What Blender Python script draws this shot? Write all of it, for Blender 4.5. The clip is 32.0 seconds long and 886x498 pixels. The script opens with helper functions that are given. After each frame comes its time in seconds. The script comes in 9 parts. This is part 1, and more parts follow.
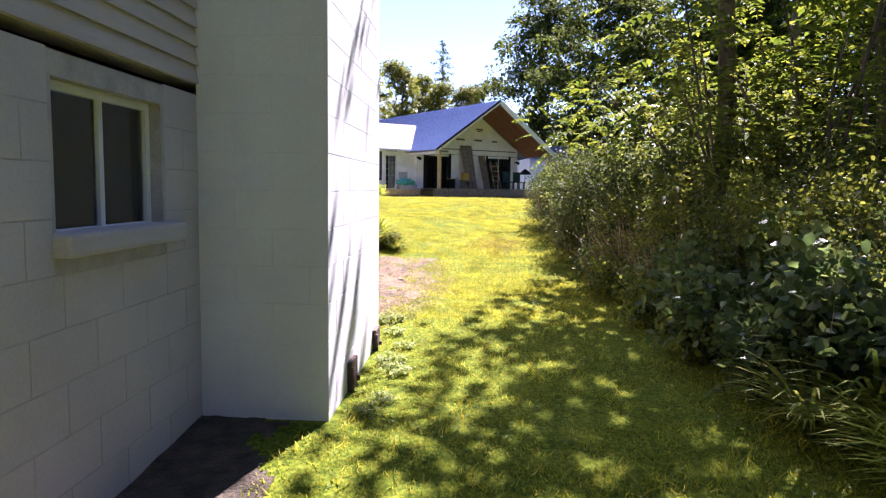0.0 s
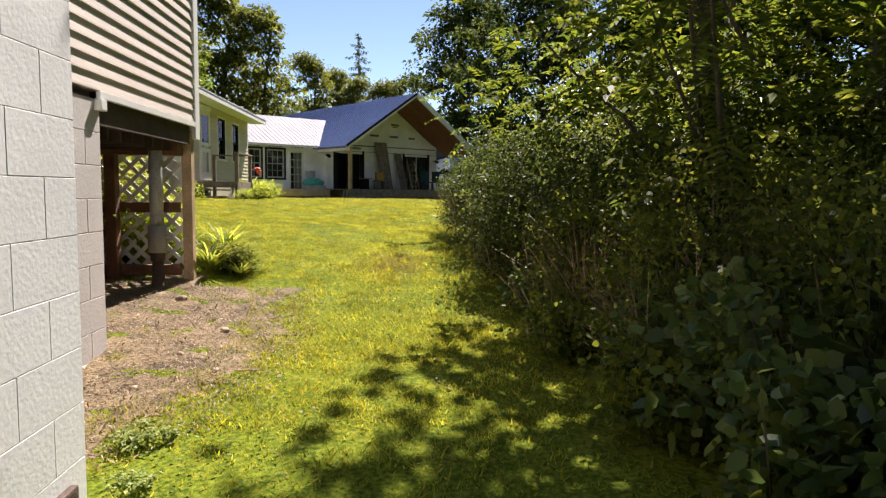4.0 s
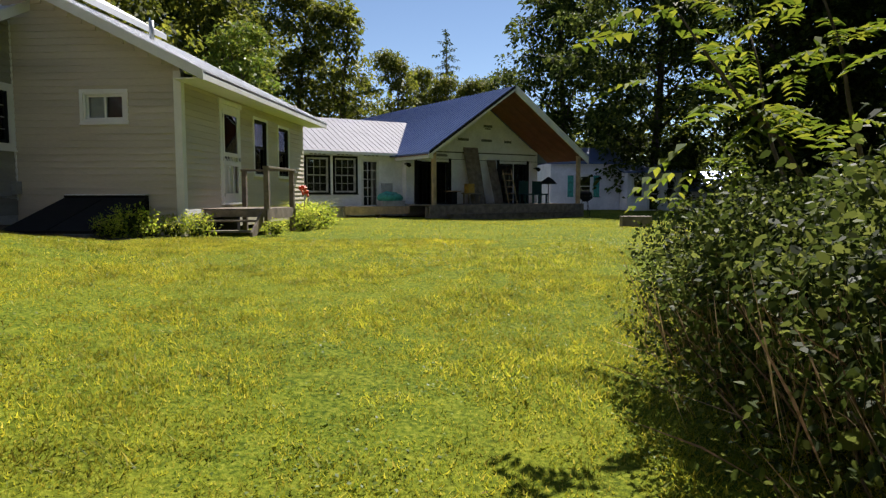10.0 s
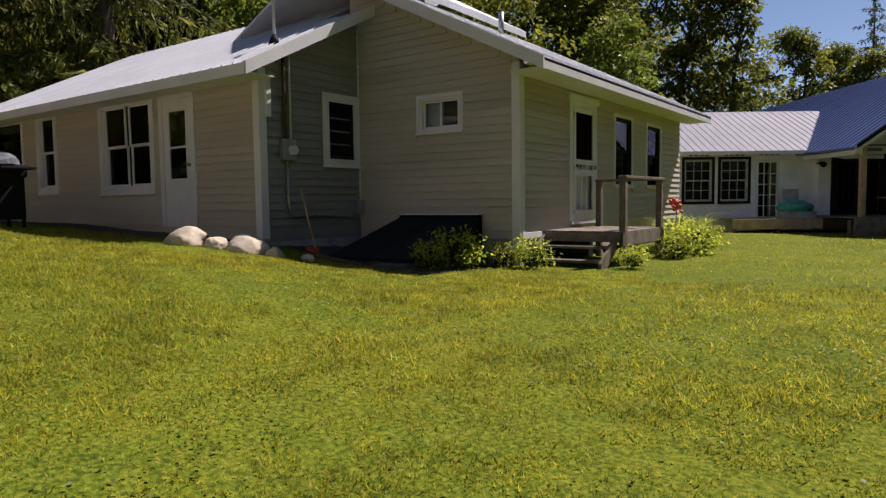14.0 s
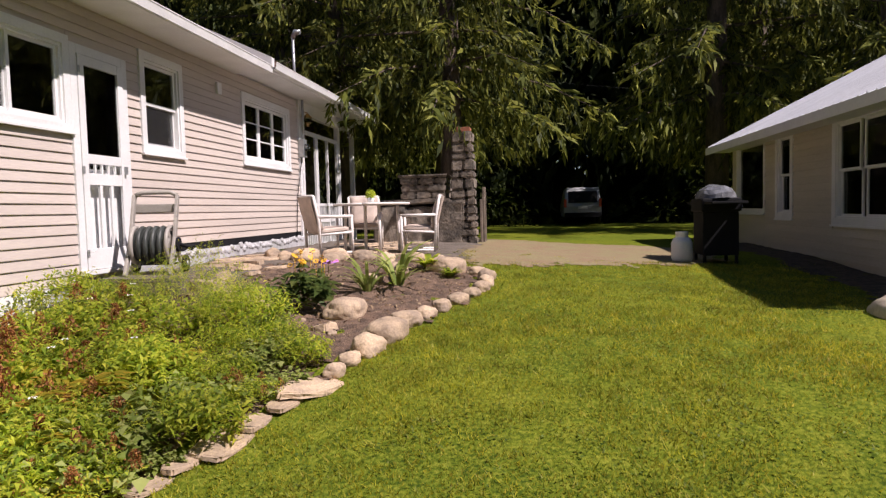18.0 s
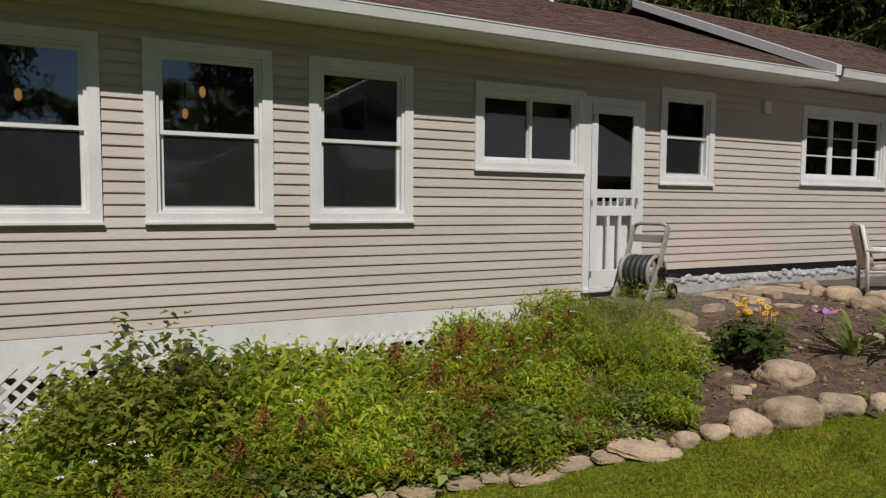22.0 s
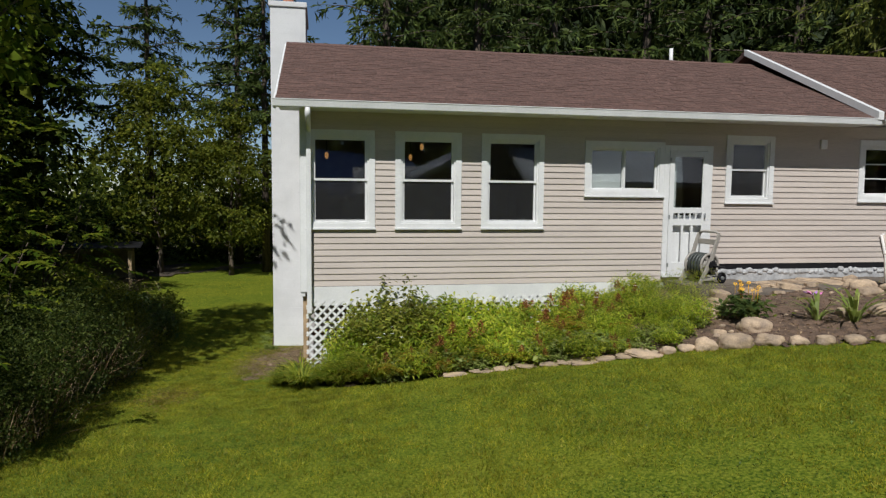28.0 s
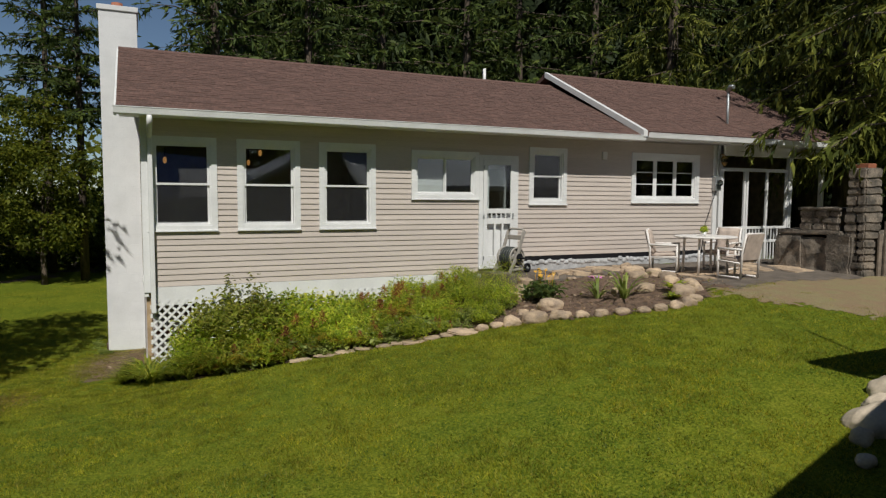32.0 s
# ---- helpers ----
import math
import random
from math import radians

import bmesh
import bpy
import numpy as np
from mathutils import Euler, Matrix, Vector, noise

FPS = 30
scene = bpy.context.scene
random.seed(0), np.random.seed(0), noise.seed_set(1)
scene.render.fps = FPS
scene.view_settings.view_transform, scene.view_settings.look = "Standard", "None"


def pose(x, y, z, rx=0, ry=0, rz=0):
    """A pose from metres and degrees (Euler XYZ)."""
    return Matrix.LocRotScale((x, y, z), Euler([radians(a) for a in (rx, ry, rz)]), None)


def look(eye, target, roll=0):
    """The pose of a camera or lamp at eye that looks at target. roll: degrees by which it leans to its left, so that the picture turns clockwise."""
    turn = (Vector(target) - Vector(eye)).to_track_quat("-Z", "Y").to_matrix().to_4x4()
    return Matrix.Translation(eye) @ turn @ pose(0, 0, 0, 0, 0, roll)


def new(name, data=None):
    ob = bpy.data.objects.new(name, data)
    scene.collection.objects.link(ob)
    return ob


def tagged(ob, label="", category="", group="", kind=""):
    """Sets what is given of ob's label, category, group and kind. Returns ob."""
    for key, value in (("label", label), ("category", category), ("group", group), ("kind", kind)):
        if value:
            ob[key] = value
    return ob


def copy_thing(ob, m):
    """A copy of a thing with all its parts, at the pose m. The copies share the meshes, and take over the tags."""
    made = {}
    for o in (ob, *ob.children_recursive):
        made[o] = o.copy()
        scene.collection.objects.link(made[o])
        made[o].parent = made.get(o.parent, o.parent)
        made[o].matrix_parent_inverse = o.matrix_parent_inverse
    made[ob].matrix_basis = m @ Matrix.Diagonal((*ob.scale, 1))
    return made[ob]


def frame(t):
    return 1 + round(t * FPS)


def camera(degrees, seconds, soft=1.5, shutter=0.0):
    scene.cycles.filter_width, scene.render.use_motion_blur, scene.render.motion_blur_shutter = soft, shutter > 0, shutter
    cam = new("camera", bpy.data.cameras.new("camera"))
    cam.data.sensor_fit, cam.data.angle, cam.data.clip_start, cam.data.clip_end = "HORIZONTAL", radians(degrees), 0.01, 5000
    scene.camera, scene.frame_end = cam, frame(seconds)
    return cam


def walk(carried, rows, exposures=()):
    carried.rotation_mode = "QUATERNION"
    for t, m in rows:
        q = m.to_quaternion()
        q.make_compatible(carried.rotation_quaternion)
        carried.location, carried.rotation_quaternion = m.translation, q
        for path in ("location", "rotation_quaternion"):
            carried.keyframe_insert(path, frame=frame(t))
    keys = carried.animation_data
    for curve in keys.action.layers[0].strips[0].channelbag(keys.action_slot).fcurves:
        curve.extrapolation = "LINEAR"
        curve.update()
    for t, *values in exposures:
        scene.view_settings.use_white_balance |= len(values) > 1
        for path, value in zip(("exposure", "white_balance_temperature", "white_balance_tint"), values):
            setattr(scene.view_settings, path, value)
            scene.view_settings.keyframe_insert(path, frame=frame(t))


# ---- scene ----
cam = camera(67.10, 32.0, 1.3)
# seconds, x, y, z, pitch, roll, yaw
PATH = [
    (0.0, 0.128, 2.123, 2.176, -5.203, -0.716, 3.014),
    (0.5, 0.143, 2.355, 2.177, -5.157, -0.819, 2.388),
    (1.0, 0.168, 2.621, 2.168, -5.134, -0.771, 1.132),
    (1.5, 0.191, 2.916, 2.167, -5.128, -0.740, 0.543),
    (2.0, 0.232, 3.191, 2.181, -5.106, -1.032, -2.230),
    (2.5, 0.291, 3.596, 2.178, -5.033, -0.973, -4.667),
    (4.5, 0.508, 5.465, 2.110, -4.950, -0.115, -2.038),
    (5.0, 0.510, 5.954, 2.132, -4.913, -0.262, 0.608),
    (5.5, 0.509, 6.451, 2.171, -4.899, -0.352, 1.258),
    (6.0, 0.485, 6.946, 2.212, -4.864, -0.452, 1.486),
    (6.5, 0.476, 7.440, 2.274, -4.860, -0.390, 1.542),
    (7.0, 0.478, 7.960, 2.330, -4.856, -0.186, 1.586),
    (7.5, 0.474, 8.468, 2.394, -4.885, -0.112, 2.569),
    (8.0, 0.404, 8.945, 2.452, -4.848, -0.152, 3.516),
    (8.5, 0.373, 9.410, 2.471, -4.819, -0.142, 3.708),
    (9.0, 0.306, 9.898, 2.493, -4.734, -0.094, 3.696),
    (9.5, 0.253, 10.380, 2.523, -4.702, -0.003, 3.749),
    (10.0, 0.238, 10.834, 2.548, -4.667, 0.065, 4.020),
    (10.5, 0.242, 11.257, 2.570, -4.643, 0.105, 5.212),
    (11.0, 0.218, 11.671, 2.581, -4.593, 0.161, 6.568),
    (11.5, 0.185, 12.082, 2.601, -4.577, 0.214, 9.179),
    (12.0, 0.111, 12.447, 2.621, -4.507, 0.361, 14.948),
    (12.5, 0.004, 12.787, 2.652, -4.418, 0.338, 19.479),
    (13.0, -0.106, 13.131, 2.668, -4.312, 0.576, 24.279),
    (13.5, -0.272, 13.457, 2.687, -4.144, 0.711, 29.743),
    (14.0, -0.441, 13.785, 2.737, -4.061, 0.770, 35.666),
    (14.5, -0.590, 14.083, 2.817, -4.145, 0.912, 43.185),
    (16.5, -1.219, 14.874, 3.153, -4.324, 2.134, 71.385),
    (17.0, -1.314, 15.043, 3.202, -4.090, 2.073, 79.771),
    (17.5, -1.396, 15.257, 3.265, -3.842, 1.919, 88.732),
    (18.0, -1.492, 15.493, 3.315, -3.366, 1.503, 97.917),
    (18.5, -1.598, 15.719, 3.382, -3.255, 1.164, 106.273),
    (19.0, -1.721, 15.937, 3.440, -3.156, 0.887, 114.718),
    (19.5, -1.884, 16.170, 3.489, -3.138, 0.579, 124.227),
    (20.0, -2.081, 16.395, 3.547, -3.134, 0.291, 132.989),
    (20.5, -2.260, 16.577, 3.609, -3.266, 0.028, 141.658),
    (21.0, -2.412, 16.724, 3.667, -3.462, -0.214, 148.196),
    (21.5, -2.491, 16.924, 3.740, -3.807, -0.364, 152.007),
    (22.0, -2.488, 17.212, 3.768, -3.862, -0.405, 153.228),
    (22.5, -2.429, 17.583, 3.817, -3.868, -0.373, 155.730),
    (23.0, -2.386, 17.987, 3.864, -3.891, -0.386, 159.900),
    (23.5, -2.332, 18.415, 3.914, -3.881, -0.395, 164.909),
    (24.0, -2.281, 18.841, 3.953, -4.021, -0.427, 168.325),
    (24.5, -2.215, 19.270, 3.989, -4.118, -0.376, 170.027),
    (25.0, -2.115, 19.640, 4.051, -4.465, -0.370, 170.454),
    (25.5, -2.019, 19.999, 4.120, -4.794, -0.410, 170.626),
    (27.5, -1.721, 21.341, 4.129, -4.630, -0.424, 169.792),
    (28.0, -1.647, 21.580, 4.124, -4.622, -0.505, 169.680),
    (28.5, -1.601, 21.808, 4.134, -4.588, -0.399, 169.050),
    (29.0, -1.561, 22.040, 4.141, -4.556, -0.319, 167.935),
    (29.5, -1.474, 22.195, 4.142, -4.483, -0.344, 165.195),
    (30.0, -1.441, 22.420, 4.140, -4.413, -0.390, 162.485),
    (30.5, -1.375, 22.556, 4.134, -4.357, -0.199, 160.639),
    (31.0, -1.292, 22.688, 4.131, -4.332, -0.082, 159.319),
    (31.5, -1.276, 22.724, 4.130, -4.330, -0.171, 157.400),
    (32.0, -1.254, 22.710, 4.135, -4.307, -0.323, 155.384),
]
# the phone's own exposure, in stops, with its white balance
EXPOSURES = [(0.0, 2.38, 5950, 36), (2.5, 1.95, 6300, 28), (4.5, 1.40, 6800, 13), (6.0, 1.22, 6750, 11), (9.0, 1.06, 6500, 12), (11.0, 0.90, 6450, 13), (13.0, 0.60, 6550, 19), (14.5, 0.57, 6500, 23), (17.0, 0.7, 6550, 25), (18.5, 0.45, 6500, 24), (20.0, 0.05, 6450, 18), (21.0, -0.15, 6400, 13), (22.0, -0.33, 6400, 10), (25.0, -0.27, 6100, 8), (28.0, -0.05, 6100, 8), (32.0, -0.18, 6400, 7)]
walk(cam, [(t, pose(x, y, z, 90 + p, r, w)) for t, x, y, z, p, r, w in PATH], EXPOSURES)

# ------------------------------------------------------------------ light
SUN = Vector((0.255, 0.77, 1.0)).normalized()
sun_data = bpy.data.lights.new("sun", "SUN")
sun_data.energy, sun_data.angle, sun_data.color = 4.8, radians(0.5), (1.0, 0.95, 0.87)
sun = new("sun", sun_data)
sun.matrix_basis = look(SUN * 60, (0, 0, 0))
world = bpy.data.worlds.new("sky")
scene.world = world
world.use_nodes = True
wn = world.node_tree
sky = wn.nodes.new("ShaderNodeTexSky")
sky.sky_type, sky.sun_disc = "NISHITA", False
sky.sun_elevation = math.asin(SUN.z)
sky.sun_rotation = math.atan2(SUN.x, SUN.y)
sky.altitude, sky.air_density, sky.dust_density, sky.ozone_density = 1200, 0.9, 0.05, 1.2
wn.links.new(sky.outputs[0], wn.nodes["Background"].inputs[0])
wn.nodes["Background"].inputs[1].default_value = 0.059
scene.view_settings.exposure = 0.0

# ------------------------------------------------------------------ materials
MATS = {}


def material(name, color, rough=0.7, metal=0.0, vary=0.15, scale=8.0, fine=60.0, bump=0.15, bump_scale=40.0,
             hue=None, rnd="", rnd_amt=0.0, stretch=(1, 1, 1), spec=0.5, grime=0.0):
    """Principled surface with two scales of variation, bump and optional per-piece variation."""
    m = bpy.data.materials.new(name)
    m.use_nodes = True
    nt = m.node_tree
    b = nt.nodes["Principled BSDF"]
    b.inputs["Roughness"].default_value = rough
    b.inputs["Metallic"].default_value = metal
    b.inputs["Specular IOR Level"].default_value = spec
    tc = nt.nodes.new("ShaderNodeTexCoord")
    mp = nt.nodes.new("ShaderNodeMapping")
    mp.inputs["Scale"].default_value = stretch
    geo = nt.nodes.new("ShaderNodeNewGeometry")
    nt.links.new(geo.outputs["Position"], mp.inputs[0])
    n1 = nt.nodes.new("ShaderNodeTexNoise")
    n1.inputs["Scale"].default_value, n1.inputs["Detail"].default_value = scale, 4
    n2 = nt.nodes.new("ShaderNodeTexNoise")
    n2.inputs["Scale"].default_value, n2.inputs["Detail"].default_value = fine, 3
    nt.links.new(mp.outputs[0], n1.inputs["Vector"])
    nt.links.new(mp.outputs[0], n2.inputs["Vector"])
    c = Vector(color)
    alt = Vector(hue) if hue else c * (1 - vary * 1.6)
    mix = nt.nodes.new("ShaderNodeMix")
    mix.data_type = "RGBA"
    mix.inputs[6].default_value = (*[min(1, k * (1 + vary * 0.5)) for k in c], 1)
    mix.inputs[7].default_value = (*alt, 1)
    ramp = nt.nodes.new("ShaderNodeMapRange")
    ramp.inputs["From Min"].default_value, ramp.inputs["From Max"].default_value = 0.35, 0.68
    nt.links.new(n1.outputs[0], ramp.inputs[0])
    nt.links.new(ramp.outputs[0], mix.inputs[0])
    hsv = nt.nodes.new("ShaderNodeHueSaturation")
    add = nt.nodes.new("ShaderNodeMapRange")
    add.inputs["From Min"].default_value, add.inputs["From Max"].default_value = 0.3, 0.7
    add.inputs["To Min"].default_value, add.inputs["To Max"].default_value = 1 - vary * 0.8, 1 + vary * 0.8
    nt.links.new(n2.outputs[0], add.inputs[0])
    val = add.outputs[0]
    if rnd:
        if rnd == "object":
            r = nt.nodes.new("ShaderNodeObjectInfo").outputs["Random"]
        else:
            r = geo.outputs["Random Per Island"]
        rr = nt.nodes.new("ShaderNodeMapRange")
        rr.inputs["To Min"].default_value, rr.inputs["To Max"].default_value = 1 - rnd_amt, 1 + rnd_amt
        nt.links.new(r, rr.inputs[0])
        mul = nt.nodes.new("ShaderNodeMath")
        mul.operation = "MULTIPLY"
        nt.links.new(val, mul.inputs[0])
        nt.links.new(rr.outputs[0], mul.inputs[1])
        val = mul.outputs[0]
    nt.links.new(val, hsv.inputs["Value"])
    nt.links.new(mix.outputs[2], hsv.inputs["Color"])
    nt.links.new(hsv.outputs[0], b.inputs["Base Color"])
    if bump:
        n3 = nt.nodes.new("ShaderNodeTexNoise")
        n3.inputs["Scale"].default_value, n3.inputs["Detail"].default_value = bump_scale, 5
        nt.links.new(mp.outputs[0], n3.inputs["Vector"])
        bp = nt.nodes.new("ShaderNodeBump")
        bp.inputs["Strength"].default_value, bp.inputs["Distance"].default_value = bump, 0.02
        nt.links.new(n3.outputs[0], bp.inputs["Height"])
        nt.links.new(bp.outputs[0], b.inputs["Normal"])
    MATS[name] = m
    return m


def leaf_material(name, colors, rough=0.5, trans=0.35, rnd_val=0.35, spec=0.18, glow=2.0, patch=None):
    """Thin leaf: diffuse and gloss, with light passing through; colour by piece."""
    m = bpy.data.materials.new(name)
    m.use_nodes = True
    nt = m.node_tree
    b = nt.nodes["Principled BSDF"]
    out = nt.nodes["Material Output"]
    geo = nt.nodes.new("ShaderNodeNewGeometry")
    ramp = nt.nodes.new("ShaderNodeValToRGB")
    e = ramp.color_ramp.elements
    e[0].color, e[1].color = (*colors[0], 1), (*colors[-1], 1)
    for i, c in enumerate(colors[1:-1]):
        k = e.new((i + 1) / (len(colors) - 1))
        k.color = (*c, 1)
    nt.links.new(geo.outputs["Random Per Island"], ramp.inputs[0])
    no = nt.nodes.new("ShaderNodeTexNoise")
    no.inputs["Scale"].default_value = 0.9
    nt.links.new(geo.outputs["Position"], no.inputs["Vector"])
    mr = nt.nodes.new("ShaderNodeMapRange")
    mr.inputs["From Min"].default_value, mr.inputs["From Max"].default_value = 0.3, 0.7
    mr.inputs["To Min"].default_value, mr.inputs["To Max"].default_value = 1 - rnd_val, 1 + rnd_val
    nt.links.new(no.outputs[0], mr.inputs[0])
    hsv = nt.nodes.new("ShaderNodeHueSaturation")
    nt.links.new(ramp.outputs[0], hsv.inputs["Color"])
    nt.links.new(mr.outputs[0], hsv.inputs["Value"])
    if patch:
        # broad drifts of a second tint, broken up by a finer noise
        big = nt.nodes.new("ShaderNodeTexNoise")
        big.inputs["Scale"].default_value, big.inputs["Detail"].default_value, big.inputs["Roughness"].default_value = 0.55, 6, 0.65
        nt.links.new(geo.outputs["Position"], big.inputs["Vector"])
        pr = nt.nodes.new("ShaderNodeMapRange")
        pr.inputs["From Min"].default_value, pr.inputs["From Max"].default_value = 0.44, 0.62
        nt.links.new(big.outputs[0], pr.inputs[0])
        tint = nt.nodes.new("ShaderNodeMix")
        tint.data_type, tint.blend_type = "RGBA", "MULTIPLY"
        tint.inputs[7].default_value = (*patch, 1)
        nt.links.new(pr.outputs[0], tint.inputs[0])
        nt.links.new(ramp.outputs[0], tint.inputs[6])
        nt.links.new(tint.outputs[2], hsv.inputs["Color"])
        no.inputs["Scale"].default_value, no.inputs["Detail"].default_value = 3.5, 4
    nt.links.new(hsv.outputs[0], b.inputs["Base Color"])
    b.inputs["Roughness"].default_value = rough
    tr = nt.nodes.new("ShaderNodeBsdfTranslucent")
    bright = nt.nodes.new("ShaderNodeHueSaturation")
    bright.inputs["Value"].default_value = glow
    bright.inputs["Hue"].default_value = 0.485
    nt.links.new(hsv.outputs[0], bright.inputs["Color"])
    nt.links.new(bright.outputs[0], tr.inputs["Color"])
    b.inputs["Specular IOR Level"].default_value = spec
    mx = nt.nodes.new("ShaderNodeMixShader")
    mx.inputs[0].default_value = trans
    nt.links.new(b.outputs[0], mx.inputs[1])
    nt.links.new(tr.outputs[0], mx.inputs[2])
    nt.links.new(mx.outputs[0], out.inputs["Surface"])
    MATS[name] = m
    return m


def glass_material(name="glass", ior=2.0):
    m = bpy.data.materials.new(name)
    m.use_nodes = True
    nt = m.node_tree
    nt.nodes.remove(nt.nodes["Principled BSDF"])
    out = nt.nodes["Material Output"]
    tr = nt.nodes.new("ShaderNodeBsdfTransparent")
    tr.inputs[0].default_value = (0.82, 0.86, 0.85, 1)
    gl = nt.nodes.new("ShaderNodeBsdfGlossy")
    gl.inputs["Roughness"].default_value = 0.015
    fr = nt.nodes.new("ShaderNodeFresnel")
    fr.inputs[0].default_value = ior
    mx = nt.nodes.new("ShaderNodeMixShader")
    nt.links.new(fr.outputs[0], mx.inputs[0])
    nt.links.new(tr.outputs[0], mx.inputs[1])
    nt.links.new(gl.outputs[0], mx.inputs[2])
    nt.links.new(mx.outputs[0], out.inputs["Surface"])
    return m


GLASS = glass_material()
GLASS_B = glass_material("shaded_glass", 1.42)


def screen_material():
    """Fine grey mesh, partly open."""
    m = bpy.data.materials.new("insect_mesh")
    m.use_nodes = True
    nt = m.node_tree
    b = nt.nodes["Principled BSDF"]
    b.inputs["Base Color"].default_value = (0.03, 0.03, 0.032, 1)
    b.inputs["Roughness"].default_value = 0.8
    tr = nt.nodes.new("ShaderNodeBsdfTransparent")
    mx = nt.nodes.new("ShaderNodeMixShader")
    mx.inputs[0].default_value = 0.25
    nt.links.new(tr.outputs[0], mx.inputs[1])
    nt.links.new(b.outputs[0], mx.inputs[2])
    nt.links.new(mx.outputs[0], nt.nodes["Material Output"].inputs["Surface"])
    return m


def glow_material():
    m = bpy.data.materials.new("warm_bulb")
    m.use_nodes = True
    b = m.node_tree.nodes["Principled BSDF"]
    b.inputs["Emission Color"].default_value = (1.0, 0.42, 0.10, 1)
    b.inputs["Emission Strength"].default_value = 0.55
    return m


SCREEN = screen_material()
GLOW = glow_material()
SIDING = material("tan_vinyl", (0.52, 0.455, 0.41), 0.55, vary=0.06, scale=1.5, fine=25, bump=0.12, bump_scale=30, rnd="object", rnd_amt=0.035, stretch=(0.4, 0.4, 3))
SIDING_B = material("tan_clapboard", (0.50, 0.45, 0.37), 0.6, vary=0.08, scale=1.2, fine=30, bump=0.12, bump_scale=30, rnd="object", rnd_amt=0.05, stretch=(0.4, 0.4, 3))
# recessed side wall: darker and greyer than the tan clapboard
SIDING_G = material("dark_grey_tan_clapboard", (0.28, 0.275, 0.25), 0.6, vary=0.12, scale=1.5, fine=30, bump=0.15, bump_scale=30, rnd="object", rnd_amt=0.06, stretch=(0.4, 0.4, 3))
WHITE = material("white_paint", (0.70, 0.70, 0.70), 0.45, vary=0.05, scale=3, fine=40, bump=0.08, bump_scale=60)
BLOCKW = material("white_block_paint", (0.66, 0.66, 0.67), 0.75, vary=0.05, scale=2.5, fine=70, bump=0.10, bump_scale=60, rnd="object", rnd_amt=0.015)
BLOCKG = material("grey_block_paint", (0.47, 0.435, 0.43), 0.75, vary=0.07, scale=2.0, fine=70, bump=0.12, bump_scale=60, rnd="object", rnd_amt=0.03)
MORTAR = material("mortar", (0.43, 0.40, 0.395), 0.9, vary=0.12, scale=10, fine=90, bump=0.4)
MORTARW = material("painted_mortar", (0.60, 0.60, 0.61), 0.85, vary=0.06, scale=10, fine=90, bump=0.3)
SHINGLE = material("brown_shingle", (0.128, 0.072, 0.058), 0.9, vary=0.26, scale=24, fine=120, bump=0.5, bump_scale=200, rnd="island", rnd_amt=0.17)
METAL = material("white_metal_roof", (0.68, 0.69, 0.72), 0.48, metal=0.15, vary=0.06, scale=1.2, fine=20, bump=0.03)
SHINGLE_P = material("brown_shingle_tab", (0.128, 0.072, 0.058), 0.9, vary=0.26, scale=24, fine=120, bump=0.5, bump_scale=200, rnd="object", rnd_amt=0.17)
METALB = material("blue_metal_roof", (0.105, 0.15, 0.32), 0.36, metal=0.3, vary=0.08, scale=1.2, fine=20, bump=0.03)
HOUSEWRAP = material("white_house_wrap", (0.80, 0.80, 0.84), 0.6, vary=0.08, scale=2.0, fine=14, bump=0.25, bump_scale=7)
# near-black and dim tones stand in for shade in rooms and under floors
DARK = material("unlit_dark", (0.05, 0.045, 0.04), 0.9, vary=0.2, bump=0)
DIM = material("dim_room_shade", (0.22, 0.19, 0.16), 0.9, vary=0.15, bump=0)
BLIND = material("pale_blind", (0.55, 0.55, 0.56), 0.8, vary=0.06, bump=0)
BLACK = material("black_paint", (0.012, 0.012, 0.014), 0.75, vary=0.1, bump=0.05, spec=0.15)
WOOD = material("weathered_wood", (0.20, 0.16, 0.125), 0.85, vary=0.25, scale=6, fine=60, bump=0.35, bump_scale=50, stretch=(1, 1, 1), rnd="object", rnd_amt=0.15)
# brown timber darkened to hold the shade under the floor
WOODK = material("underfloor_shade_timber", (0.045, 0.028, 0.02), 0.85, vary=0.25, scale=6, fine=60, bump=0.3)
WOODN = material("new_lumber", (0.48, 0.34, 0.20), 0.7, vary=0.2, scale=6, fine=60, bump=0.2, bump_scale=60, rnd="object", rnd_amt=0.12)
WOODR = material("red_brown_timber", (0.19, 0.085, 0.050), 0.75, vary=0.25, scale=6, fine=60, bump=0.3, rnd="object", rnd_amt=0.15)
SOFFIT = material("red_brown_soffit", (0.19, 0.065, 0.038), 0.6, vary=0.15, scale=3, fine=40, bump=0.15, rnd="object", rnd_amt=0.1)
ROCK = material("fieldstone", (0.41, 0.305, 0.205), 0.85, vary=0.22, scale=7, fine=60, bump=0.6, bump_scale=25, rnd="object", rnd_amt=0.22, hue=(0.27, 0.205, 0.15))
PLASTIC = material("beige_plastic", (0.32, 0.295, 0.265), 0.5, vary=0.08, bump=0.05)
STEEL = material("galvanised_steel", (0.40, 0.42, 0.43), 0.45, metal=0.7, vary=0.12, bump=0.05)
IRON = material("rusty_iron", (0.10, 0.065, 0.05), 0.8, metal=0.3, vary=0.3, bump=0.3)
BARK = material("bark", (0.10, 0.075, 0.055), 0.95, vary=0.35, scale=6, fine=40, bump=0.9, bump_scale=18, stretch=(1, 1, 0.3))
